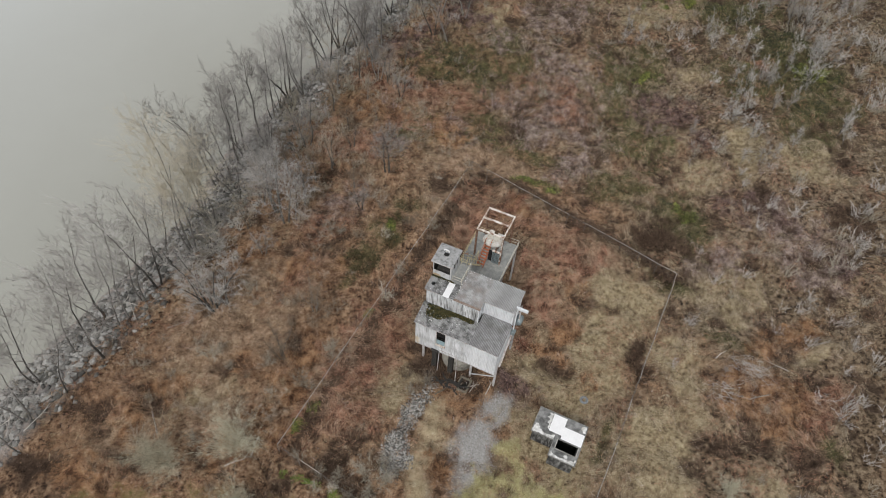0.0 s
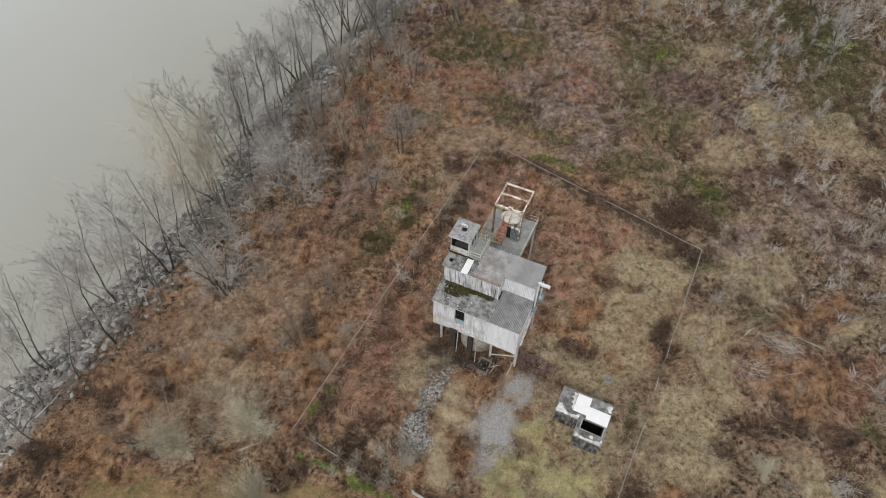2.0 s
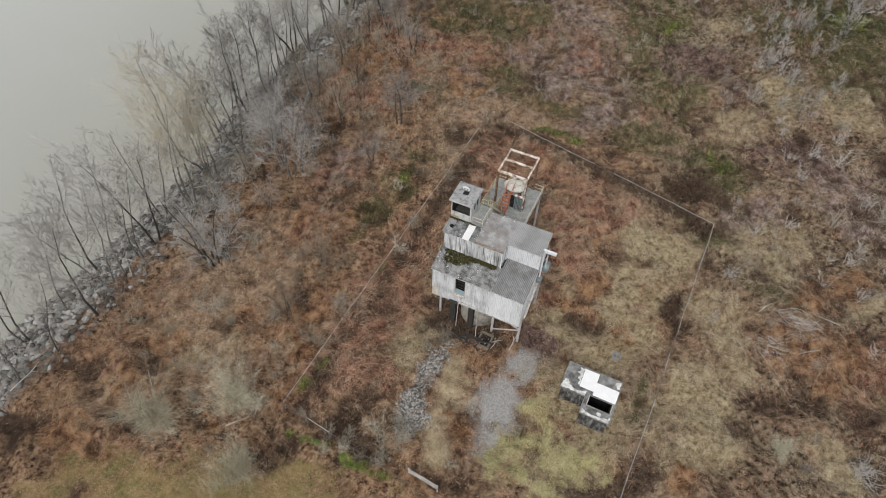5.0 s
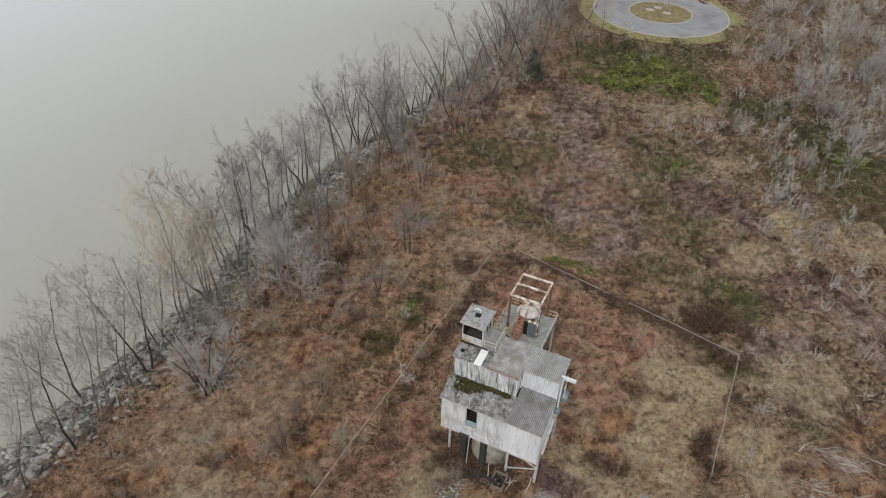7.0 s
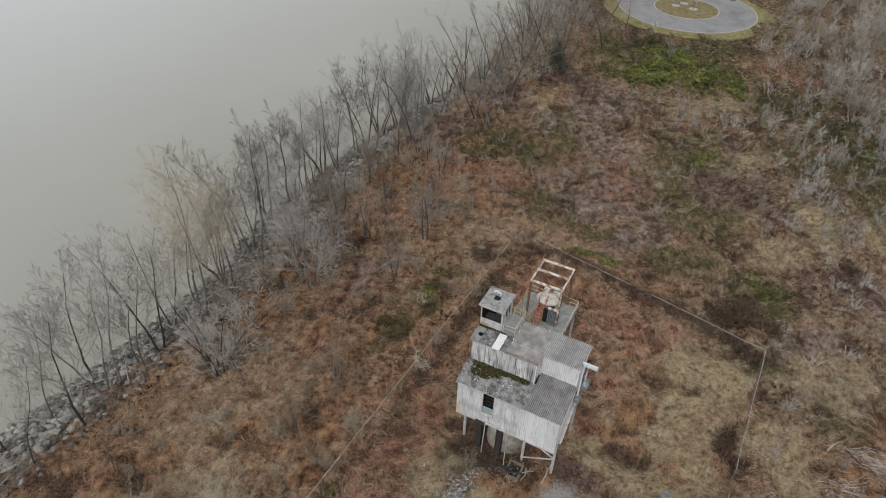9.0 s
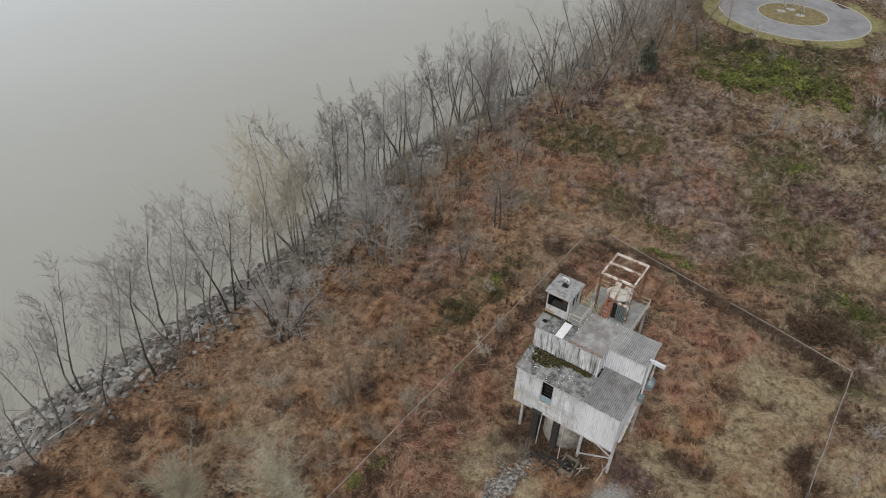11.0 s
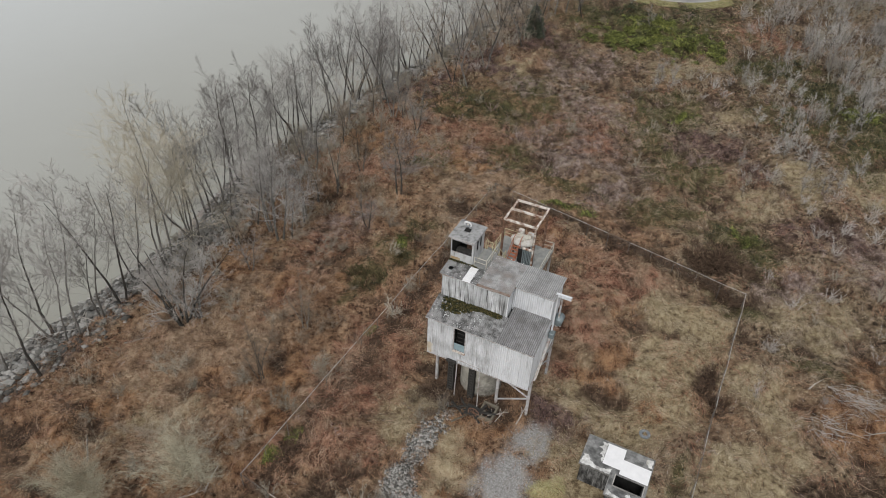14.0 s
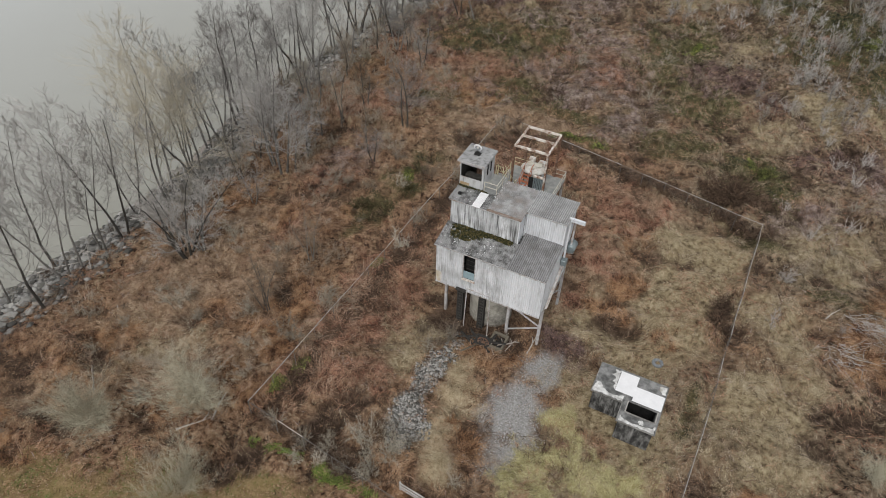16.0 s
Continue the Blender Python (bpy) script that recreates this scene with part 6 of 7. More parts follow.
def shrub(meshes, x, y, size, label, group, flat=1.0):
    SHRUBS.append((math.hypot(x - 5, y - 38), rt.choice(meshes), pose(x, y, ground_z(x, y), 0, 0, rt.uniform(0, 360)) @ Matrix.Diagonal((size, size, size * flat, 1)), label, group))


for k, (x, y, size, flat) in enumerate(((-28.4, 27.5, 1.15, 0.95), (-20.2, 29.4, 1.15, 1.15), (-19.1, 22.2, 1.1, 0.95), (34.6, 25.4, 0.55, 0.9))):
    shrub(ROUND, x, y, size, "large round leafless bush of fine pale olive-grey twigs", "round grey bushes", flat)


def east_of_fence(x, y):
    return (x - 12) * (55.6 - 9) - (y - 9) * (35.4 - 12) > 0


def inside_fence(x, y):
    r = True
    for (ax, ay), (bx, by) in zip(CORNERS[1:], CORNERS[2:] + CORNERS[1:2]):
        r = r and (bx - ax) * (y - ay) - (by - ay) * (x - ax) < 0
    return r


count = 0
while count < 560:
    x, y = rt.uniform(14, 150), rt.uniform(14, 215)
    if not (east_of_fence(x, y) or y > 80) or inside_fence(x, y) or x > 0.62 * y + 52 or math.hypot(x - 54.5, y - 178) < 23:
        continue
    if rt.random() > 0.06 + (x - 0.12 * y - 22) / 32 or float(vnoise(x, y, 9, 41)) < 0.4 or float(zone("leaf", x, y) + zone("olive", x, y)) > 0.3:
        continue
    kind = rt.random()
    size = rt.uniform(0.8, 1.5) + min(1.7, max(0.0, (x - 42) / 30))
    if kind < 0.5:
        shrub(SCRUB, x, y, size, "leafless pale grey shrub in rough scrub", "grey shrubs")
    elif kind < 0.8:
        shrub(GREY_SHRUBS, x, y, size, "leafless grey shrub in rough scrub", "grey shrubs")
    else:
        shrub(BROWN_SHRUBS, x, y, size * 0.8, "leafless brown shrub in rough scrub", "brown shrubs")
    count += 1
count = 0
while count < 170:
    x, y = rt.uniform(-12, 58), rt.uniform(76, 150)
    if x < float(np.interp(y, SHORE_Y, SHORE_X)) + 10 or inside_fence(x, y) or float(zone("leaf", x, y)) > 0.3 or math.hypot(x - 54.5, y - 178) < 23:
        continue
    shrub(rt.choice((BROWN_SHRUBS, GREY_SHRUBS, MAUVE_SHRUBS, MAUVE_SHRUBS)), x, y, rt.uniform(0.7, 1.7), "low leafless shrub among dead weeds", "brown shrubs", 0.8)
    count += 1
count = 0
while count < 220:
    y = rt.triangular(58, 220, 100)
    x = float(np.interp(y, SHORE_Y, SHORE_X)) + rt.triangular(1, 16 + 0.1 * y, 6)
    if math.hypot(x - 54.5, y - 178) < 23:
        continue
    shrub(GREY_SHRUBS if rt.random() < 0.75 else PALE_SHRUBS, x, y, rt.uniform(0.8, 2.2), "leafless grey brush on the riverbank", "bank brush")
    count += 1
for k in range(30):
    y = rt.uniform(24, 58)
    shrub(GREY_SHRUBS if k % 3 else DARK_SHRUBS, float(np.interp(y, SHORE_Y, SHORE_X)) + rt.triangular(1, 15, 7), y, rt.uniform(0.6, 1.4), "leafless grey brush between riprap stones", "bank brush", 0.7)
for k in range(26):
    shrub(PALE_SHRUBS, rt.gauss(-30.5, 1.8), rt.gauss(59.5, 3.2), rt.uniform(1.2, 2.2), "leafless pale grey brush on the riverbank", "bank brush")
for k in range(60):
    y = rt.uniform(54, 92)
    shrub(GREY_SHRUBS if k % 3 else PALE_SHRUBS, float(np.interp(y, SHORE_Y, SHORE_X)) + rt.triangular(3, 18, 11), y, rt.uniform(0.8, 2.0), "leafless grey brush on the riverbank", "bank brush")
count = 0
while count < 120:
    x, y = rt.uniform(-38, 4), rt.uniform(24, 98)
    if x < float(np.interp(y, SHORE_Y, SHORE_X)) + 13 or inside_fence(x, y):
        continue
    shrub(BROWN_SHRUBS if rt.random() < 0.7 else GREY_SHRUBS, x, y, rt.uniform(0.6, 1.9), "leafless brown shrub among dead vines", "brown shrubs", 0.85)
    count += 1
for x, y, s in ((-12.5, 62.2, 1.8), (-9.5, 25.0, 1.2), (-7.5, 24.6, 1.3), (-5.0, 23.8, 1.5), (-3.6, 25.6, 1.5), (-2.4, 27.2, 1.1), (-1.0, 36.8, 1.2), (0.6, 38.2, 1.1), (-6.0, 26.5, 1.0), (1.2, 24.0, 1.0), (-13.5, 28.5, 1.0), (-10.8, 26.6, 1.1)):
    shrub(GREY_SHRUBS, x, y, s, "leafless grey bush at the compound's edge", "grey shrubs")
for x, y, s in ((-6.0, 27.2, 1.9), (-4.1, 28.4, 1.6), (-8.6, 26.6, 1.5), (-3.9, 26.0, 1.5), (-5.2, 25.2, 1.4), (-0.6, 37.4, 1.5), (0.9, 38.6, 1.2), (-1.8, 38.6, 1.1)):
    shrub(BROWN_SHRUBS if x > -2 else GREY_SHRUBS, x, y, s, "leafless grey-brown bush beside the cobbles", "grey shrubs")
for x, y, s in ((51.2, 34.6, 2.2), (52.4, 36.0, 1.8), (43.0, 24.0, 1.5), (41.8, 23.2, 1.3)):
    shrub(PALE_SHRUBS, x, y, s, "leafless pale grey bush in dry grass", "grey shrubs")
for k in range(4):
    shrub(RED_SHRUBS, 2.5 + rt.gauss(0, 0.5), 26.6 + rt.gauss(0, 0.9), rt.uniform(0.8, 1.1), "rust-red dead bush growing through gravel", "red bushes", 0.8)
for f in range(66):
    t = f / 65
    x, y = 8.5 + 26.5 * t + rt.uniform(-0.8, 0.8), 75.3 - 20.2 * t + rt.uniform(-0.8, 0.8)
    shrub(DARK_SHRUBS, x, y, rt.uniform(0.55, 0.95) * (1.5 if t > 0.85 else 1), "dark dead brush along the fence", "fence brush", 0.8)
for k in range(26):
    shrub(DARK_SHRUBS, 34.1 + rt.gauss(0, 1.5), 61.4 + rt.gauss(0, 0.9), rt.uniform(1.1, 1.8), "tall dark dead bush at the fence corner", "fence brush", 0.9)
for x, y, s in ((27.0, 42.0, 1.3), (28.2, 43.6, 1.2), (26.2, 40.8, 1.0), (28.9, 44.8, 0.8)):
    shrub(DARK_SHRUBS, x, y, s, "dark dead bush by the fence", "fence brush", 0.9)
# Mostly dark shrubs, which deepen the painted shade band along the west fence.
for k in range(95):
    t = rt.random()
    x, y = -15.7 + 22.75 * t + rt.uniform(0.1, 1.3), 29.2 + 46.1 * t
    shrub(DARK_SHRUBS if rt.random() < 0.8 else BROWN_SHRUBS, x, y, rt.uniform(0.4, 0.8), "low dead brush, mostly dark to paint the shade band along the fence", "fence brush", 0.7)

OLIVE_SHRUBS = [shrub_mesh(270 + k, 18, 1.3, 1.0, M_OLIVE, 9, 4, 0.055) for k in range(3)]
for cx, cy, n, r in ((6, 103, 9, 3.5), (40, 104, 11, 5), (69, 106, 10, 5), (35.5, 82, 6, 4), (38.4, 65.2, 8, 2.4), (22, 131, 7, 2.5), (61, 112, 6, 4), (-4, 64, 6, 2), (-9, 56, 5, 2), (30, 120, 5, 4)):
    for k in range(n):
        shrub(OLIVE_SHRUBS if rt.random() < 0.7 else DARK_SHRUBS, cx + rt.gauss(0, r * 0.6), cy + rt.gauss(0, r * 0.6), rt.uniform(0.7, 1.5), "dense dark olive shrub among dead weeds", "olive shrubs", 0.75)

THIN = [thin_shrub(250 + k) for k in range(6)]
SHRUBS.sort(key=lambda r: r[0])
for _, kind, m, label, group in SHRUBS[:300]:
    ob = new("shrub", kind[1])
    ob.matrix_basis = m
    tagged(ob, label, "shrub", group)
for mat, label in ((M_TWIG_WARM, "far thicket of leafless grey shrubs"), (M_TWIG_PALE, "far thicket of leafless pale shrubs"), (M_TWIG_SCRUB, "far thicket of bleached shrubs"), (M_TWIG_BROWN, "far thicket of leafless brown shrubs"), (M_OLIVE, "far thicket of dark olive shrubs"), (M_DARKBRUSH, "far thicket of dark dead brush"), (M_MAUVE, "far thicket of mauve-grey shrubs")):
    Vs, Fs, base = [], [], 0
    for k, (_, kind, m, _, _) in enumerate(SHRUBS[300:]):
        if kind[0] is mat:
            V, F = THIN[k % 6]
            r = np.array(m)
            Vs.append(V @ r[:3, :3].T + r[:3, 3])
            Fs.append(F + base)
            base += len(V)
    if Vs:
        tagged(new("scrub_thicket", array_mesh("scrub_thicket", np.concatenate(Vs), np.concatenate(Fs), mat)), label, "scrub", kind="stuff")

# pale felled brush lying in a heap
HV, HF = [], []
for k in range(260):
    c = rt.choice(((37.0, 38.0), (40.6, 41.6), (41.4, 40.6), (42.6, 24.0)))
    p = Vector((rt.gauss(c[0], 0.9), rt.gauss(c[1], 0.8), 0))
    p.z = ground_z(p.x, p.y) + rt.uniform(0.1, 0.7)
    ribbon(HV, HF, bend(rt, p, Vector((rt.gauss(0.5, 0.6), rt.gauss(-0.5, 0.5), rt.gauss(0, 0.15))), rt.uniform(0.9, 2.2), 3, 0.12, 0), 0.045)
tagged(new("brush_heap", array_mesh("brush_heap", HV, HF, M_TWIG_PALE)), "heap of bleached felled brush", "brush heap", kind="stuff")

# broken branches lying about
def fallen_branch(x, y, turn, length, thick, label):
    V, F = [], []
    pts = bend(rt, Vector((0, 0, 0.12)), Vector((1, 0, 0.04)), length, 5, 0.07, 0)
    tube(V, F, pts, [thick * (1 - 0.13 * k) for k in range(6)], 6)
    for k in range(3):
        p, d = spot(pts, rt.uniform(0.35, 0.9))
        lp = bend(rt, p, side(rt, d, 0.7), length * rt.uniform(0.2, 0.4), 3, 0.15, 0.05)
        tube(V, F, lp, [thick * 0.4 * (1 - 0.25 * j) + 0.008 for j in range(4)], 4)
    ob = new("fallen_branch", array_mesh("fallen_branch", V, F, M_LOG))
    ob.matrix_basis = pose(x, y, float(land(x, y)), 0, 0, turn)
    tagged(ob, label, "branch", "fallen branches")


for x, y, turn, length in ((-18.7, 28.2, 84, 2.6), (-21.5, 27.4, 18, 3.0), (-32.8, 45.6, 25, 3.2), (-31.5, 34.0, -55, 3.6), (-30.2, 38.0, 110, 3.0), (37.5, 42.5, 40, 3.2), (43.0, 37.5, 200, 3.0), (46.5, 41.0, 150, 2.8), (7.9, 36.8, 60, 2.4), (5.2, 37.6, 15, 2.0)):
    fallen_branch(x, y, turn, length, 0.09, "bleached broken branch lying in dead vines")

for k in range(34):
    y = rt.uniform(26, 62)
    fallen_branch(float(np.interp(y, SHORE_Y, SHORE_X)) + rt.uniform(3, 13.5), y, rt.uniform(0, 360), rt.uniform(2.0, 5.0), rt.uniform(0.05, 0.09), "grey driftwood branch lying on riprap stones")
# dead stems round the pit below the building
for x, y, turn, length in ((7.4, -1.3, 70, 2.2), (7.7, -0.9, 50, 1.8), (7.0, -1.8, 110, 1.6)):
    p = BM @ Vector((x, y, 0))
    fallen_branch(p.x, p.y, turn, length, 0.05, "bleached dead branch beside the concrete pit")

# the dark cedar at the wood's edge
cedar = thing("cedar", pose(16.8, 134.5, ground_z(16.8, 134.5)), "dark evergreen cedar among bare trees", "tree")
part("trunk", pipe((0, 0, -0.3), (0, 0, 5.6), 0.16, 7, 0.03), M_BARK, cedar)
V, F = [], []
for k in range(2600):
    h = rt.uniform(0.4, 6.4)
    r = 1.9 * (1 - (h / 6.7) ** 2) * math.sqrt(rt.uniform(0.2, 1)) * (1 + 0.25 * math.sin(9 * h)) + 0.05
    a = rt.uniform(0, 6.283)
    p = Vector((r * math.cos(a), r * math.sin(a), h + rt.uniform(-0.3, 0.3)))
    ribbon(V, F, bend(rt, p, Vector((math.cos(a), math.sin(a), 0.2)), rt.uniform(0.3, 0.6), 2, 0.3, 0.1), 0.16)
o = new("crown", array_mesh("crown", V, F, M_CEDAR))
o.parent = cedar


# ---------------------------------------------------------------- ground cover: strands, leaves, stones
def strands(name, label, mat, n, area, weight, length, height, width, seed, category, comb=0.6):
    """n arching strands scattered over the plan where weight(x, y) allows."""
    g = np.random.default_rng(seed)
    xs, ys = np.empty(0), np.empty(0)
    while len(xs) < n:
        x, y = g.uniform(area[0], area[1], 3 * n), g.uniform(area[2], area[3], 3 * n)
        far = np.clip(1.25 - np.hypot(x - 5, y - 35) / 130, 0.25, 1)
        view = (np.abs(x - 4) < 0.62 * y + 28) & (x - np.interp(y, SHORE_Y, SHORE_X) > 10.5) & (np.hypot(x - 54.5, y - 178) > 19) & (g.random(3 * n) < far)
        x, y = x[view], y[view]
        keep = g.random(len(x)) < weight(x, y)
        xs, ys = np.concatenate([xs, x[keep]]), np.concatenate([ys, y[keep]])
    x, y = xs[:n], ys[:n]
    big = 1 + 0.5 * np.clip((np.hypot(x - 5, y - 35) - 30) / 90, 0, 1)
    turn = vnoise(x, y, 2.5, seed + 1) * 12 + g.normal(0, comb, n)
    L, W = g.uniform(*length, n) * big, g.uniform(*width, n) * big
    h0 = g.random(n) ** 2 * height[1] * 0.7
    h1 = np.clip(h0 + g.normal(0.12, 0.22, n) * L, 0.02, None)
    dx, dy = np.cos(turn), np.sin(turn)
    P = np.empty((n, 3, 3))
    root = np.stack([x, y, land(x, y) + h0], -1)
    across = np.stack([-dy, dx, g.normal(0, 0.5, n)], -1) * (W / 2)[:, None]
    P[:, 0], P[:, 1] = root - across, root + across
    tx, ty = x + dx * L, y + dy * L
    P[:, 2] = np.stack([tx, ty, land(tx, ty) + h1], -1)
    F = np.arange(n * 3).reshape(n, 3)
    return tagged(new(name, array_mesh(name, P.reshape(-1, 3), F, mat)), label, category, kind="stuff")


def clump(x, y, a, seed):
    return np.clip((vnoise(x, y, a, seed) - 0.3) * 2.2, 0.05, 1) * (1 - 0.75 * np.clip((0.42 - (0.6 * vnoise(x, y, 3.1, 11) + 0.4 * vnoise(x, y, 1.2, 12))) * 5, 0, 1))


def bare(x, y):
    """1 where strands may stand; less on gravel, lawn and under the buildings."""
    c, s = math.cos(radians(-24.6)), math.sin(radians(-24.6))
    u, v = (x + 0.74) * c + (y - 41.05) * s, -(x + 0.74) * s + (y - 41.05) * c
    free = 1 - ((u > 1) & (u < 7.5) & (v > -1.2) & (v < 5.5)) * 0.85
    c, s = math.cos(radians(-24.9)), math.sin(radians(-24.9))
    u, v = (x - 14.08) * c + (y - 34.16) * s, -(x - 14.08) * s + (y - 34.16) * c
    free = free * (1 - ((u > -0.3) & (u < 6) & (v > -5.3) & (v < 0.3)))
    return free * (1 - np.clip(1.5 * vnoise(x, y, 1.4, 93) + 0.25, 0.6, 0.95) * zone("gravel", x, y)) * (1 - 0.9 * zone("cobble", x, y)) * (1 - 0.95 * zone("lawn", x, y)) * (1 - 0.8 * np.maximum(zone("leaf", x, y), 0.6 * zone("dark", x, y))) * (1 - 0.75 * zone("brush", x, y)) * (1 - 0.93 * zone("tan", x, y)) * (1 - 0.8 * zone("wine", x, y) * (y < 40))


def east_share(x, y):
    return np.clip(0.2 + (x - 6) / 40 + (vnoise(x, y, 6, 21) - 0.5) * 1.2, 0.05, 1)


def patch(x, y, seed):
    """Broad drifts of one cover or another."""
    return np.clip((0.6 * vnoise(x, y, 7.5, seed) + 0.4 * vnoise(x, y, 3.0, seed + 1) - 0.42) * 5, 0.04, 1)


# Dips of the land, where dark strands are laid as shade.
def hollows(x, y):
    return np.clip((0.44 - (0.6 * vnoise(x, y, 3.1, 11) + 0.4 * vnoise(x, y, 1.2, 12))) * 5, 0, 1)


AREA = (-52, 125, 12, 200)
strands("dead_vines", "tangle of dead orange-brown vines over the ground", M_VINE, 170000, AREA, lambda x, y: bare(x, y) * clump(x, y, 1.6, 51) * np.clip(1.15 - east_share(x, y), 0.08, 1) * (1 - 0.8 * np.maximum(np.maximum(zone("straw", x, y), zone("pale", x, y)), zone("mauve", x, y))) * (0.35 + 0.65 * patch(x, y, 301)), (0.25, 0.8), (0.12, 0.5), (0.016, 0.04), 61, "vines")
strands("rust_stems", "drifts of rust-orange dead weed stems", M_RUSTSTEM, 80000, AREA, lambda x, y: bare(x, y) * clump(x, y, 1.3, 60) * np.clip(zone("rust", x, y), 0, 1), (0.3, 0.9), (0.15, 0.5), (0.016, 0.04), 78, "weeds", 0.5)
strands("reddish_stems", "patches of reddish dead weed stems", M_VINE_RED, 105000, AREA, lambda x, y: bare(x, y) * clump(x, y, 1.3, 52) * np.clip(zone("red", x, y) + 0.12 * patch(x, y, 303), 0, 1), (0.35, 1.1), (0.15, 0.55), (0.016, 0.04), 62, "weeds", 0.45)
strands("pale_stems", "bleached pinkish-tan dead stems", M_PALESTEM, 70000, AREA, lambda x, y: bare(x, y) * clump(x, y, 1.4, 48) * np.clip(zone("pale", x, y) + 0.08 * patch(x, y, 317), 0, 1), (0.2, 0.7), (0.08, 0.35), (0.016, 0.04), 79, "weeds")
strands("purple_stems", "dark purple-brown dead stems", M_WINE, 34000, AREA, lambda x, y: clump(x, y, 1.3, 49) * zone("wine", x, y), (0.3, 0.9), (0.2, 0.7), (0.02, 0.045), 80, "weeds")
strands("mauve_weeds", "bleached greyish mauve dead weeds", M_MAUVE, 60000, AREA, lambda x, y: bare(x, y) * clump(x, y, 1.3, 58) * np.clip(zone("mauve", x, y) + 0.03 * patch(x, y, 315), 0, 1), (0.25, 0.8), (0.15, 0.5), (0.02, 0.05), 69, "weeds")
strands("dry_grass", "pale dry winter grass lying over", M_STRAW, 155000, AREA, lambda x, y: bare(x, y) * clump(x, y, 1.4, 53) * np.clip(zone("straw", x, y) + 0.3 * patch(x, y, 305), 0, 1), (0.15, 0.5), (0.08, 0.25), (0.015, 0.038), 63, "grass")
strands("short_sandy_grass", "thin bleached grass on sandy ground", M_STRAW, 9000, (-6, 8, 20, 42), lambda x, y: zone("tan", x, y) * clump(x, y, 1.4, 47), (0.1, 0.3), (0.02, 0.1), (0.014, 0.03), 84, "grass")
strands("grey_dead_brush", "matted grey dead brush and stalks", M_GREYBRUSH, 125000, AREA, lambda x, y: bare(x, y) * clump(x, y, 1.8, 54) * east_share(x, y) * (0.3 + 0.7 * patch(x, y, 307)), (0.25, 0.8), (0.15, 0.5), (0.016, 0.036), 64, "brush")
strands("dark_dead_brush", "dark brown dead brush, with dark strands as shade in the hollows", M_DARKBRUSH, 90000, AREA, lambda x, y: np.clip(zone("brush", x, y) + 0.5 * hollows(x, y) * bare(x, y) * (1 - 0.85 * np.maximum(zone("straw", x, y), zone("pale", x, y))), 0, 1), (0.3, 0.9), (0.1, 0.5), (0.025, 0.06), 65, "brush")
strands("olive_weeds", "olive and dark brown matted weeds", M_OLIVE, 80000, AREA, lambda x, y: bare(x, y) * np.clip(patch(x, y, 311) * 0.3 * np.clip((y - 70) / 20, 0, 1) + zone("dark", x, y) + zone("olive", x, y) * (0.3 + 0.7 * patch(x, y, 313)), 0, 1), (0.25, 0.8), (0.1, 0.5), (0.025, 0.06), 67, "weeds")
strands("yellow_grass", "yellow-green tufted grass", M_YELLOWGRASS, 46000, (-8, 32, 14, 62), lambda x, y: bare(x, y) * zone("yellow", x, y) * clump(x, y, 1.2, 57), (0.15, 0.45), (0.06, 0.25), (0.014, 0.036), 68, "grass")
strands("lawn_grass", "short green grass at the wood's edge", M_GRASS, 6000, (-45, 5, 8, 32), lambda x, y: zone("lawn", x, y) * clump(x, y, 1.5, 56), (0.15, 0.4), (0.04, 0.14), (0.03, 0.06), 66, "grass")
strands("green_grass_strip", "strip of fresh green grass beside the fence", M_FRESH, 9000, (-20, 6, 14, 34), lambda x, y: zone("strip", x, y) * clump(x, y, 1.3, 59), (0.12, 0.35), (0.04, 0.16), (0.03, 0.06), 70, "grass")


def canes(name, label, mat, n, area, weight, seed):
    """n long canes that rise, arch over and come down again, each a narrow bent band."""
    g = np.random.default_rng(seed)
    xs, ys = np.empty(0), np.empty(0)
    while len(xs) < n:
        x, y = g.uniform(area[0], area[1], 4 * n), g.uniform(area[2], area[3], 4 * n)
        k = (g.random(4 * n) < weight(x, y)) & (x - np.interp(y, SHORE_Y, SHORE_X) > 12)
        xs, ys = np.concatenate([xs, x[k]]), np.concatenate([ys, y[k]])
    x, y = xs[:n], ys[:n]
    turn = vnoise(x, y, 3.5, seed + 1) * 10 + g.normal(0, 0.5, n)
    curl = g.normal(0, 0.5, n)
    L, rise, W = g.uniform(0.9, 2.2, n), g.uniform(0.3, 0.95, n), g.uniform(0.02, 0.042, n)
    z0 = land(x, y)
    P = np.empty((n, 5, 2, 3))
    px, py, step = x.copy(), y.copy(), L / 4
    for i in range(5):
        a = turn + curl * (i - 1.5)
        t = i / 4
        z = z0 + 0.1 + rise * 4 * t * (1 - 0.82 * t) * 0.6
        w = (W * (1 - 0.6 * t) / 2)[:, None] * np.stack([-np.sin(a), np.cos(a), 0.35 * np.ones(n)], -1)
        c = np.stack([px, py, z], -1)
        P[:, i, 0], P[:, i, 1] = c - w, c + w
        px, py = px + np.cos(a) * step, py + np.sin(a) * step
    q = np.array([(2 * i, 2 * i + 1, 2 * i + 3, 2 * i + 2) for i in range(4)])
    F = ((np.arange(n) * 10)[:, None, None] + q[None]).reshape(-1, 4)
    return tagged(new(name, array_mesh(name, P.reshape(-1, 3), F, mat)), label, "vines", kind="stuff")


canes("arching_canes", "long dry canes arching over the dead vines", M_CANE, 10000, (-40, 60, 18, 100), lambda x, y: bare(x, y) * clump(x, y, 2.2, 46) * np.clip(zone("red", x, y) + 0.4 * zone("rust", x, y) + 0.02, 0, 1) * (1 - zone("pale", x, y)), 85)


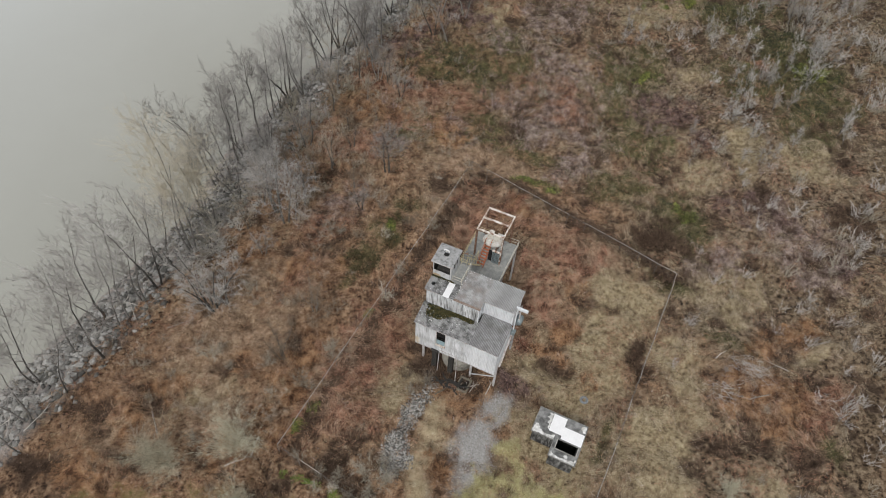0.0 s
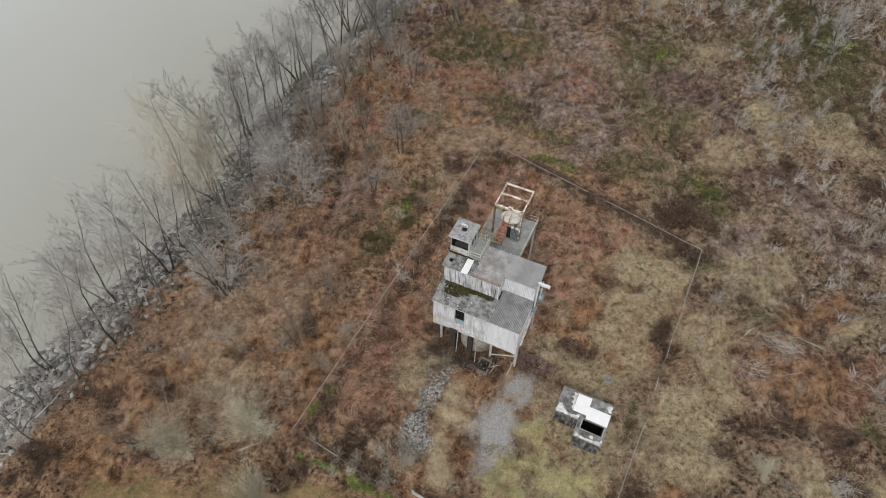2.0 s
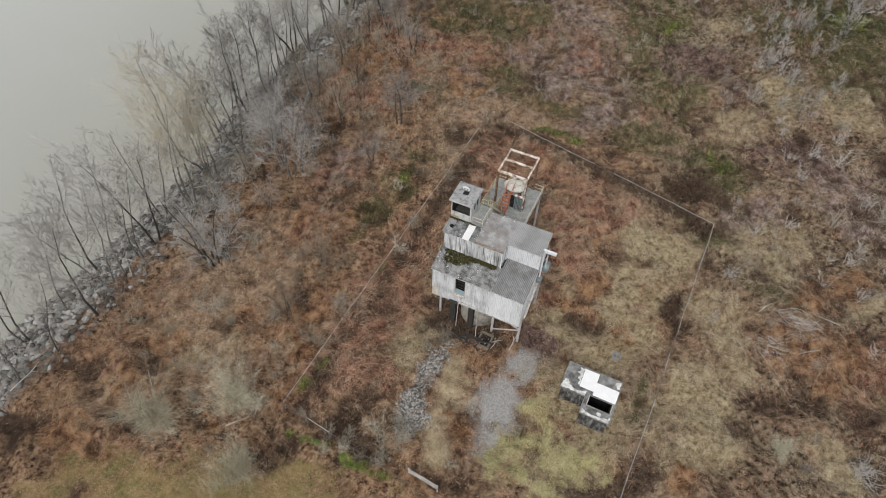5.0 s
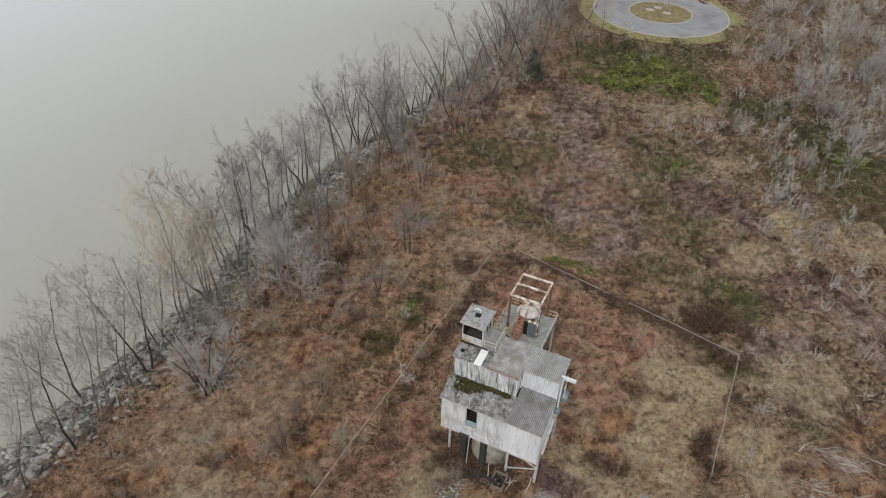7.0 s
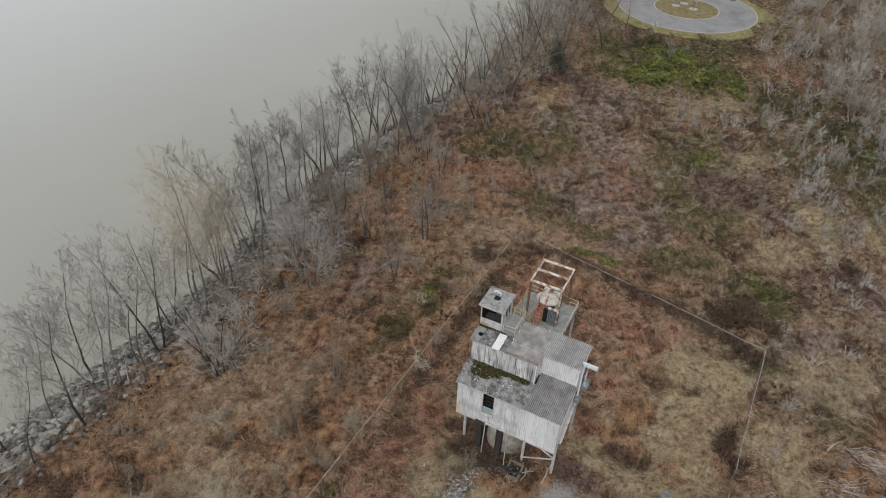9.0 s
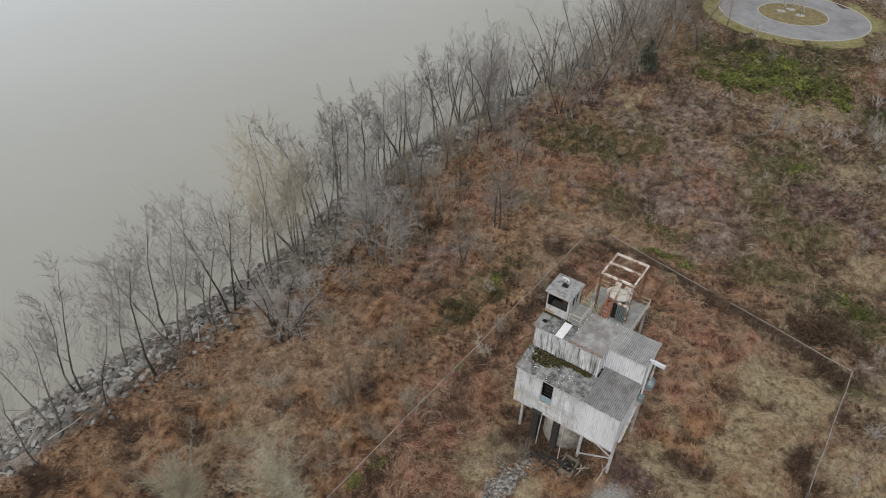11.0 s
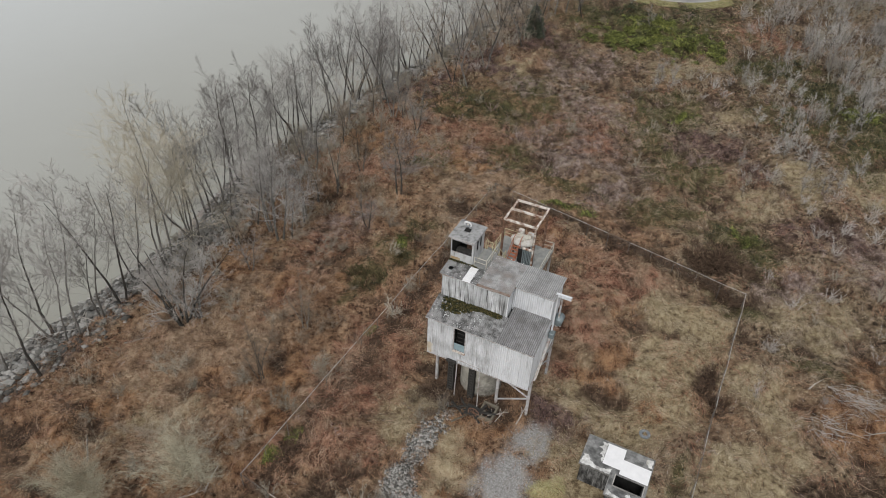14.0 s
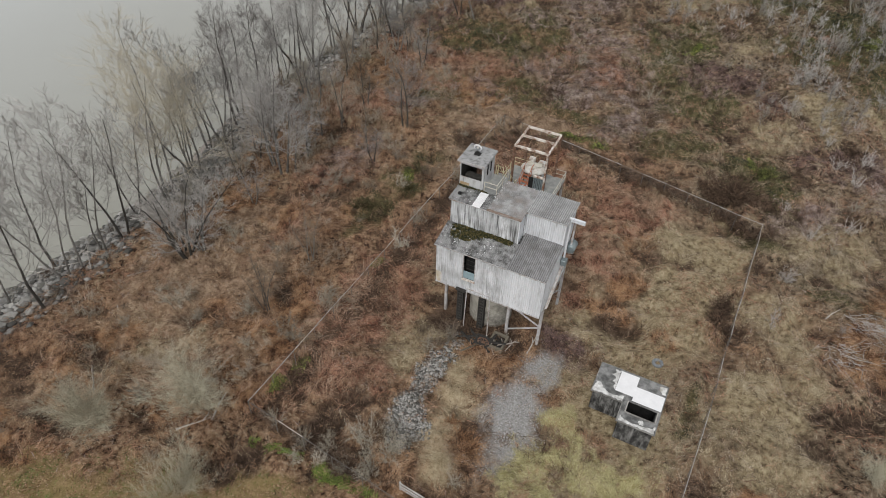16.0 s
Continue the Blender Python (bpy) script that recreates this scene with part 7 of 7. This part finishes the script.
def leaves(name, label, mat, n, kind, seed, size, top, category="bramble", floor=0.0, area=(-45, 90, 12, 160)):
    g = np.random.default_rng(seed)
    xs, ys = np.empty(0), np.empty(0)
    while len(xs) < n:
        x, y = g.uniform(area[0], area[1], 6 * n), g.uniform(area[2], area[3], 6 * n)
        keep = (g.random(6 * n) < zone(kind, x, y) * clump(x, y, 1.7, seed) + floor) & (x - np.interp(y, SHORE_Y, SHORE_X) > 9)
        xs, ys = np.concatenate([xs, x[keep]]), np.concatenate([ys, y[keep]])
    x, y = xs[:n], ys[:n]
    hump = np.clip(vnoise(x, y, 1.9, seed + 5) - 0.2, 0, 1) * top
    z = land(x, y) + hump * np.sqrt(g.random(n)) + 0.03
    big = 1 + 0.8 * np.clip((y - 60) / 80, 0, 1)
    s = g.uniform(*size, n) * big
    a, tilt = g.uniform(0, 6.283, n), g.normal(0, 0.5, n)
    ux, uy, uz = np.cos(a), np.sin(a), tilt
    wx, wy, wz = -np.sin(a), np.cos(a), g.normal(0, 0.4, n)
    c = np.stack([x, y, z], -1)
    U, W = np.stack([ux, uy, uz], -1) * s[:, None], np.stack([wx, wy, wz], -1) * s[:, None] * 0.6
    P = np.stack([c - U, c - W, c + U, c + W], 1).reshape(-1, 3)
    F = (np.arange(n) * 4)[:, None] + np.arange(4)[None]
    return tagged(new(name, array_mesh(name, P, F, mat)), label, category, kind="stuff")


leaves("bramble_leaves", "low green bramble thicket", M_LEAF, 56000, "leaf", 71, (0.06, 0.14), 1.3)
leaves("evergreen_leaves", "dark olive evergreen honeysuckle clumps", M_LEAF_DARK, 14000, "dark", 72, (0.06, 0.13), 1.2)
leaves("olive_leaves", "sparse olive-green leaves among brown weeds", M_LEAF_OLIVE, 21000, "olive", 75, (0.06, 0.13), 0.9)
leaves("fallen_leaves", "pale fallen leaves on short grass", M_LITTER_BROWN, 9000, "lawn", 73, (0.04, 0.085), 0.05, "leaf litter", area=(-45, 5, 12, 32))
leaves("slope_litter", "pale brown fallen leaves on the river slope", M_LITTER_BROWN, 20000, "slope", 76, (0.035, 0.075), 0.2, "leaf litter", area=(-50, 0, 18, 75))
leaves("vine_leaves", "scattered dry brown leaves over the vines", M_LITTER_BROWN, 10000, "rust", 74, (0.035, 0.07), 0.3, "leaf litter", 0.03)


def rock_mesh(seed, rough=0.36):
    rng = random.Random(seed)
    bm = bmesh.new()
    bmesh.ops.create_icosphere(bm, subdivisions=1, radius=0.5)
    for v in bm.verts:
        v.co *= 1 + rng.uniform(-rough, rough)
        v.co.z *= 0.65
        v.co.x *= 1.2
    return bm_mesh("rock", bm, M_ROCK)


def scatter_stones(n, place, size, seed, flat=0.65):
    """Many small stones as one set of corners and faces."""
    g = np.random.default_rng(seed)
    x, y = place(g, n)
    base = np.array([(1, 0, 0), (-1, 0, 0), (0, 1, 0), (0, -1, 0), (0, 0, 1), (0, 0, -1), (0.6, 0.6, 0.45), (-0.6, -0.6, 0.45)])
    tri = np.array([(0, 6, 4), (6, 2, 4), (2, 1, 4), (1, 7, 4), (7, 3, 4), (3, 0, 4), (0, 2, 6), (1, 3, 7), (2, 0, 5), (1, 2, 5), (3, 1, 5), (0, 3, 5)])
    s = g.uniform(*size, len(x))
    P = base[None] * (1 + g.normal(0, 0.18, (len(x), 8, 3))) * s[:, None, None]
    a = g.uniform(0, 6.283, len(x))
    c, sn = np.cos(a)[:, None], np.sin(a)[:, None]
    X, Y = P[..., 0] * c * 1.2 - P[..., 1] * sn, P[..., 0] * sn * 1.2 + P[..., 1] * c
    P = np.stack([X + x[:, None], Y + y[:, None], P[..., 2] * flat + (land(x, y) + 0.25 * s)[:, None]], -1)
    F = (np.arange(len(x)) * 8)[:, None, None] + tri[None]
    return P.reshape(-1, 3), F.reshape(-1, 3)


riprap = thing("riprap_bank", pose(0, 0, 0), "bank of loose grey riprap stone above the water", "rocks", kind="structure")
ROCKS = [rock_mesh(300 + k) for k in range(6)]
for k in range(300):
    y = rt.uniform(26, 72)
    x = float(np.interp(y, SHORE_Y, SHORE_X)) + rt.uniform(0.3, 12.0)
    s = rt.uniform(0.5, 1.25)
    r = new("rock", rt.choice(ROCKS))
    r.parent = riprap
    r.matrix_basis = pose(x, y, ground_z(x, y) + 0.12, rt.uniform(-25, 25), rt.uniform(-25, 25), rt.uniform(0, 360)) @ Matrix.Diagonal((s, s * rt.uniform(0.7, 1.1), s, 1))


def bank_place(g, n):
    y = g.uniform(15, 200, n)
    return np.interp(y, SHORE_Y, SHORE_X) + g.triangular(-0.3, 6, 15.0, n), y


V, F = scatter_stones(6600, bank_place, (0.18, 0.48), 81)
fill = new("stone_fill", array_mesh("stone_fill", V, F, M_ROCKS))
fill.parent = riprap
tagged(fill, "loose grey stones", kind="stuff")


def zone_place(kind, x0, x1, y0, y1):
    def place(g, n):
        x, y = g.uniform(x0, x1, n * 8), g.uniform(y0, y1, n * 8)
        k = g.random(n * 8) < zone(kind, x, y)
        return x[k][:n], y[k][:n]
    return place


V, F = scatter_stones(2600, zone_place("cobble", -5, 3, 23, 39), (0.06, 0.16), 82)
tagged(new("cobble_strip", array_mesh("cobble_strip", V, F, M_ROCKS)), "strip of loose pale grey cobbles", "stones", kind="stuff")
V, F = scatter_stones(3800, zone_place("gravel", 1, 13, 21, 41), (0.025, 0.06), 83)
tagged(new("gravel_pad", array_mesh("gravel_pad", V, F, M_COBBLE)), "patch of grey gravel grown through with weeds", "gravel", kind="stuff")
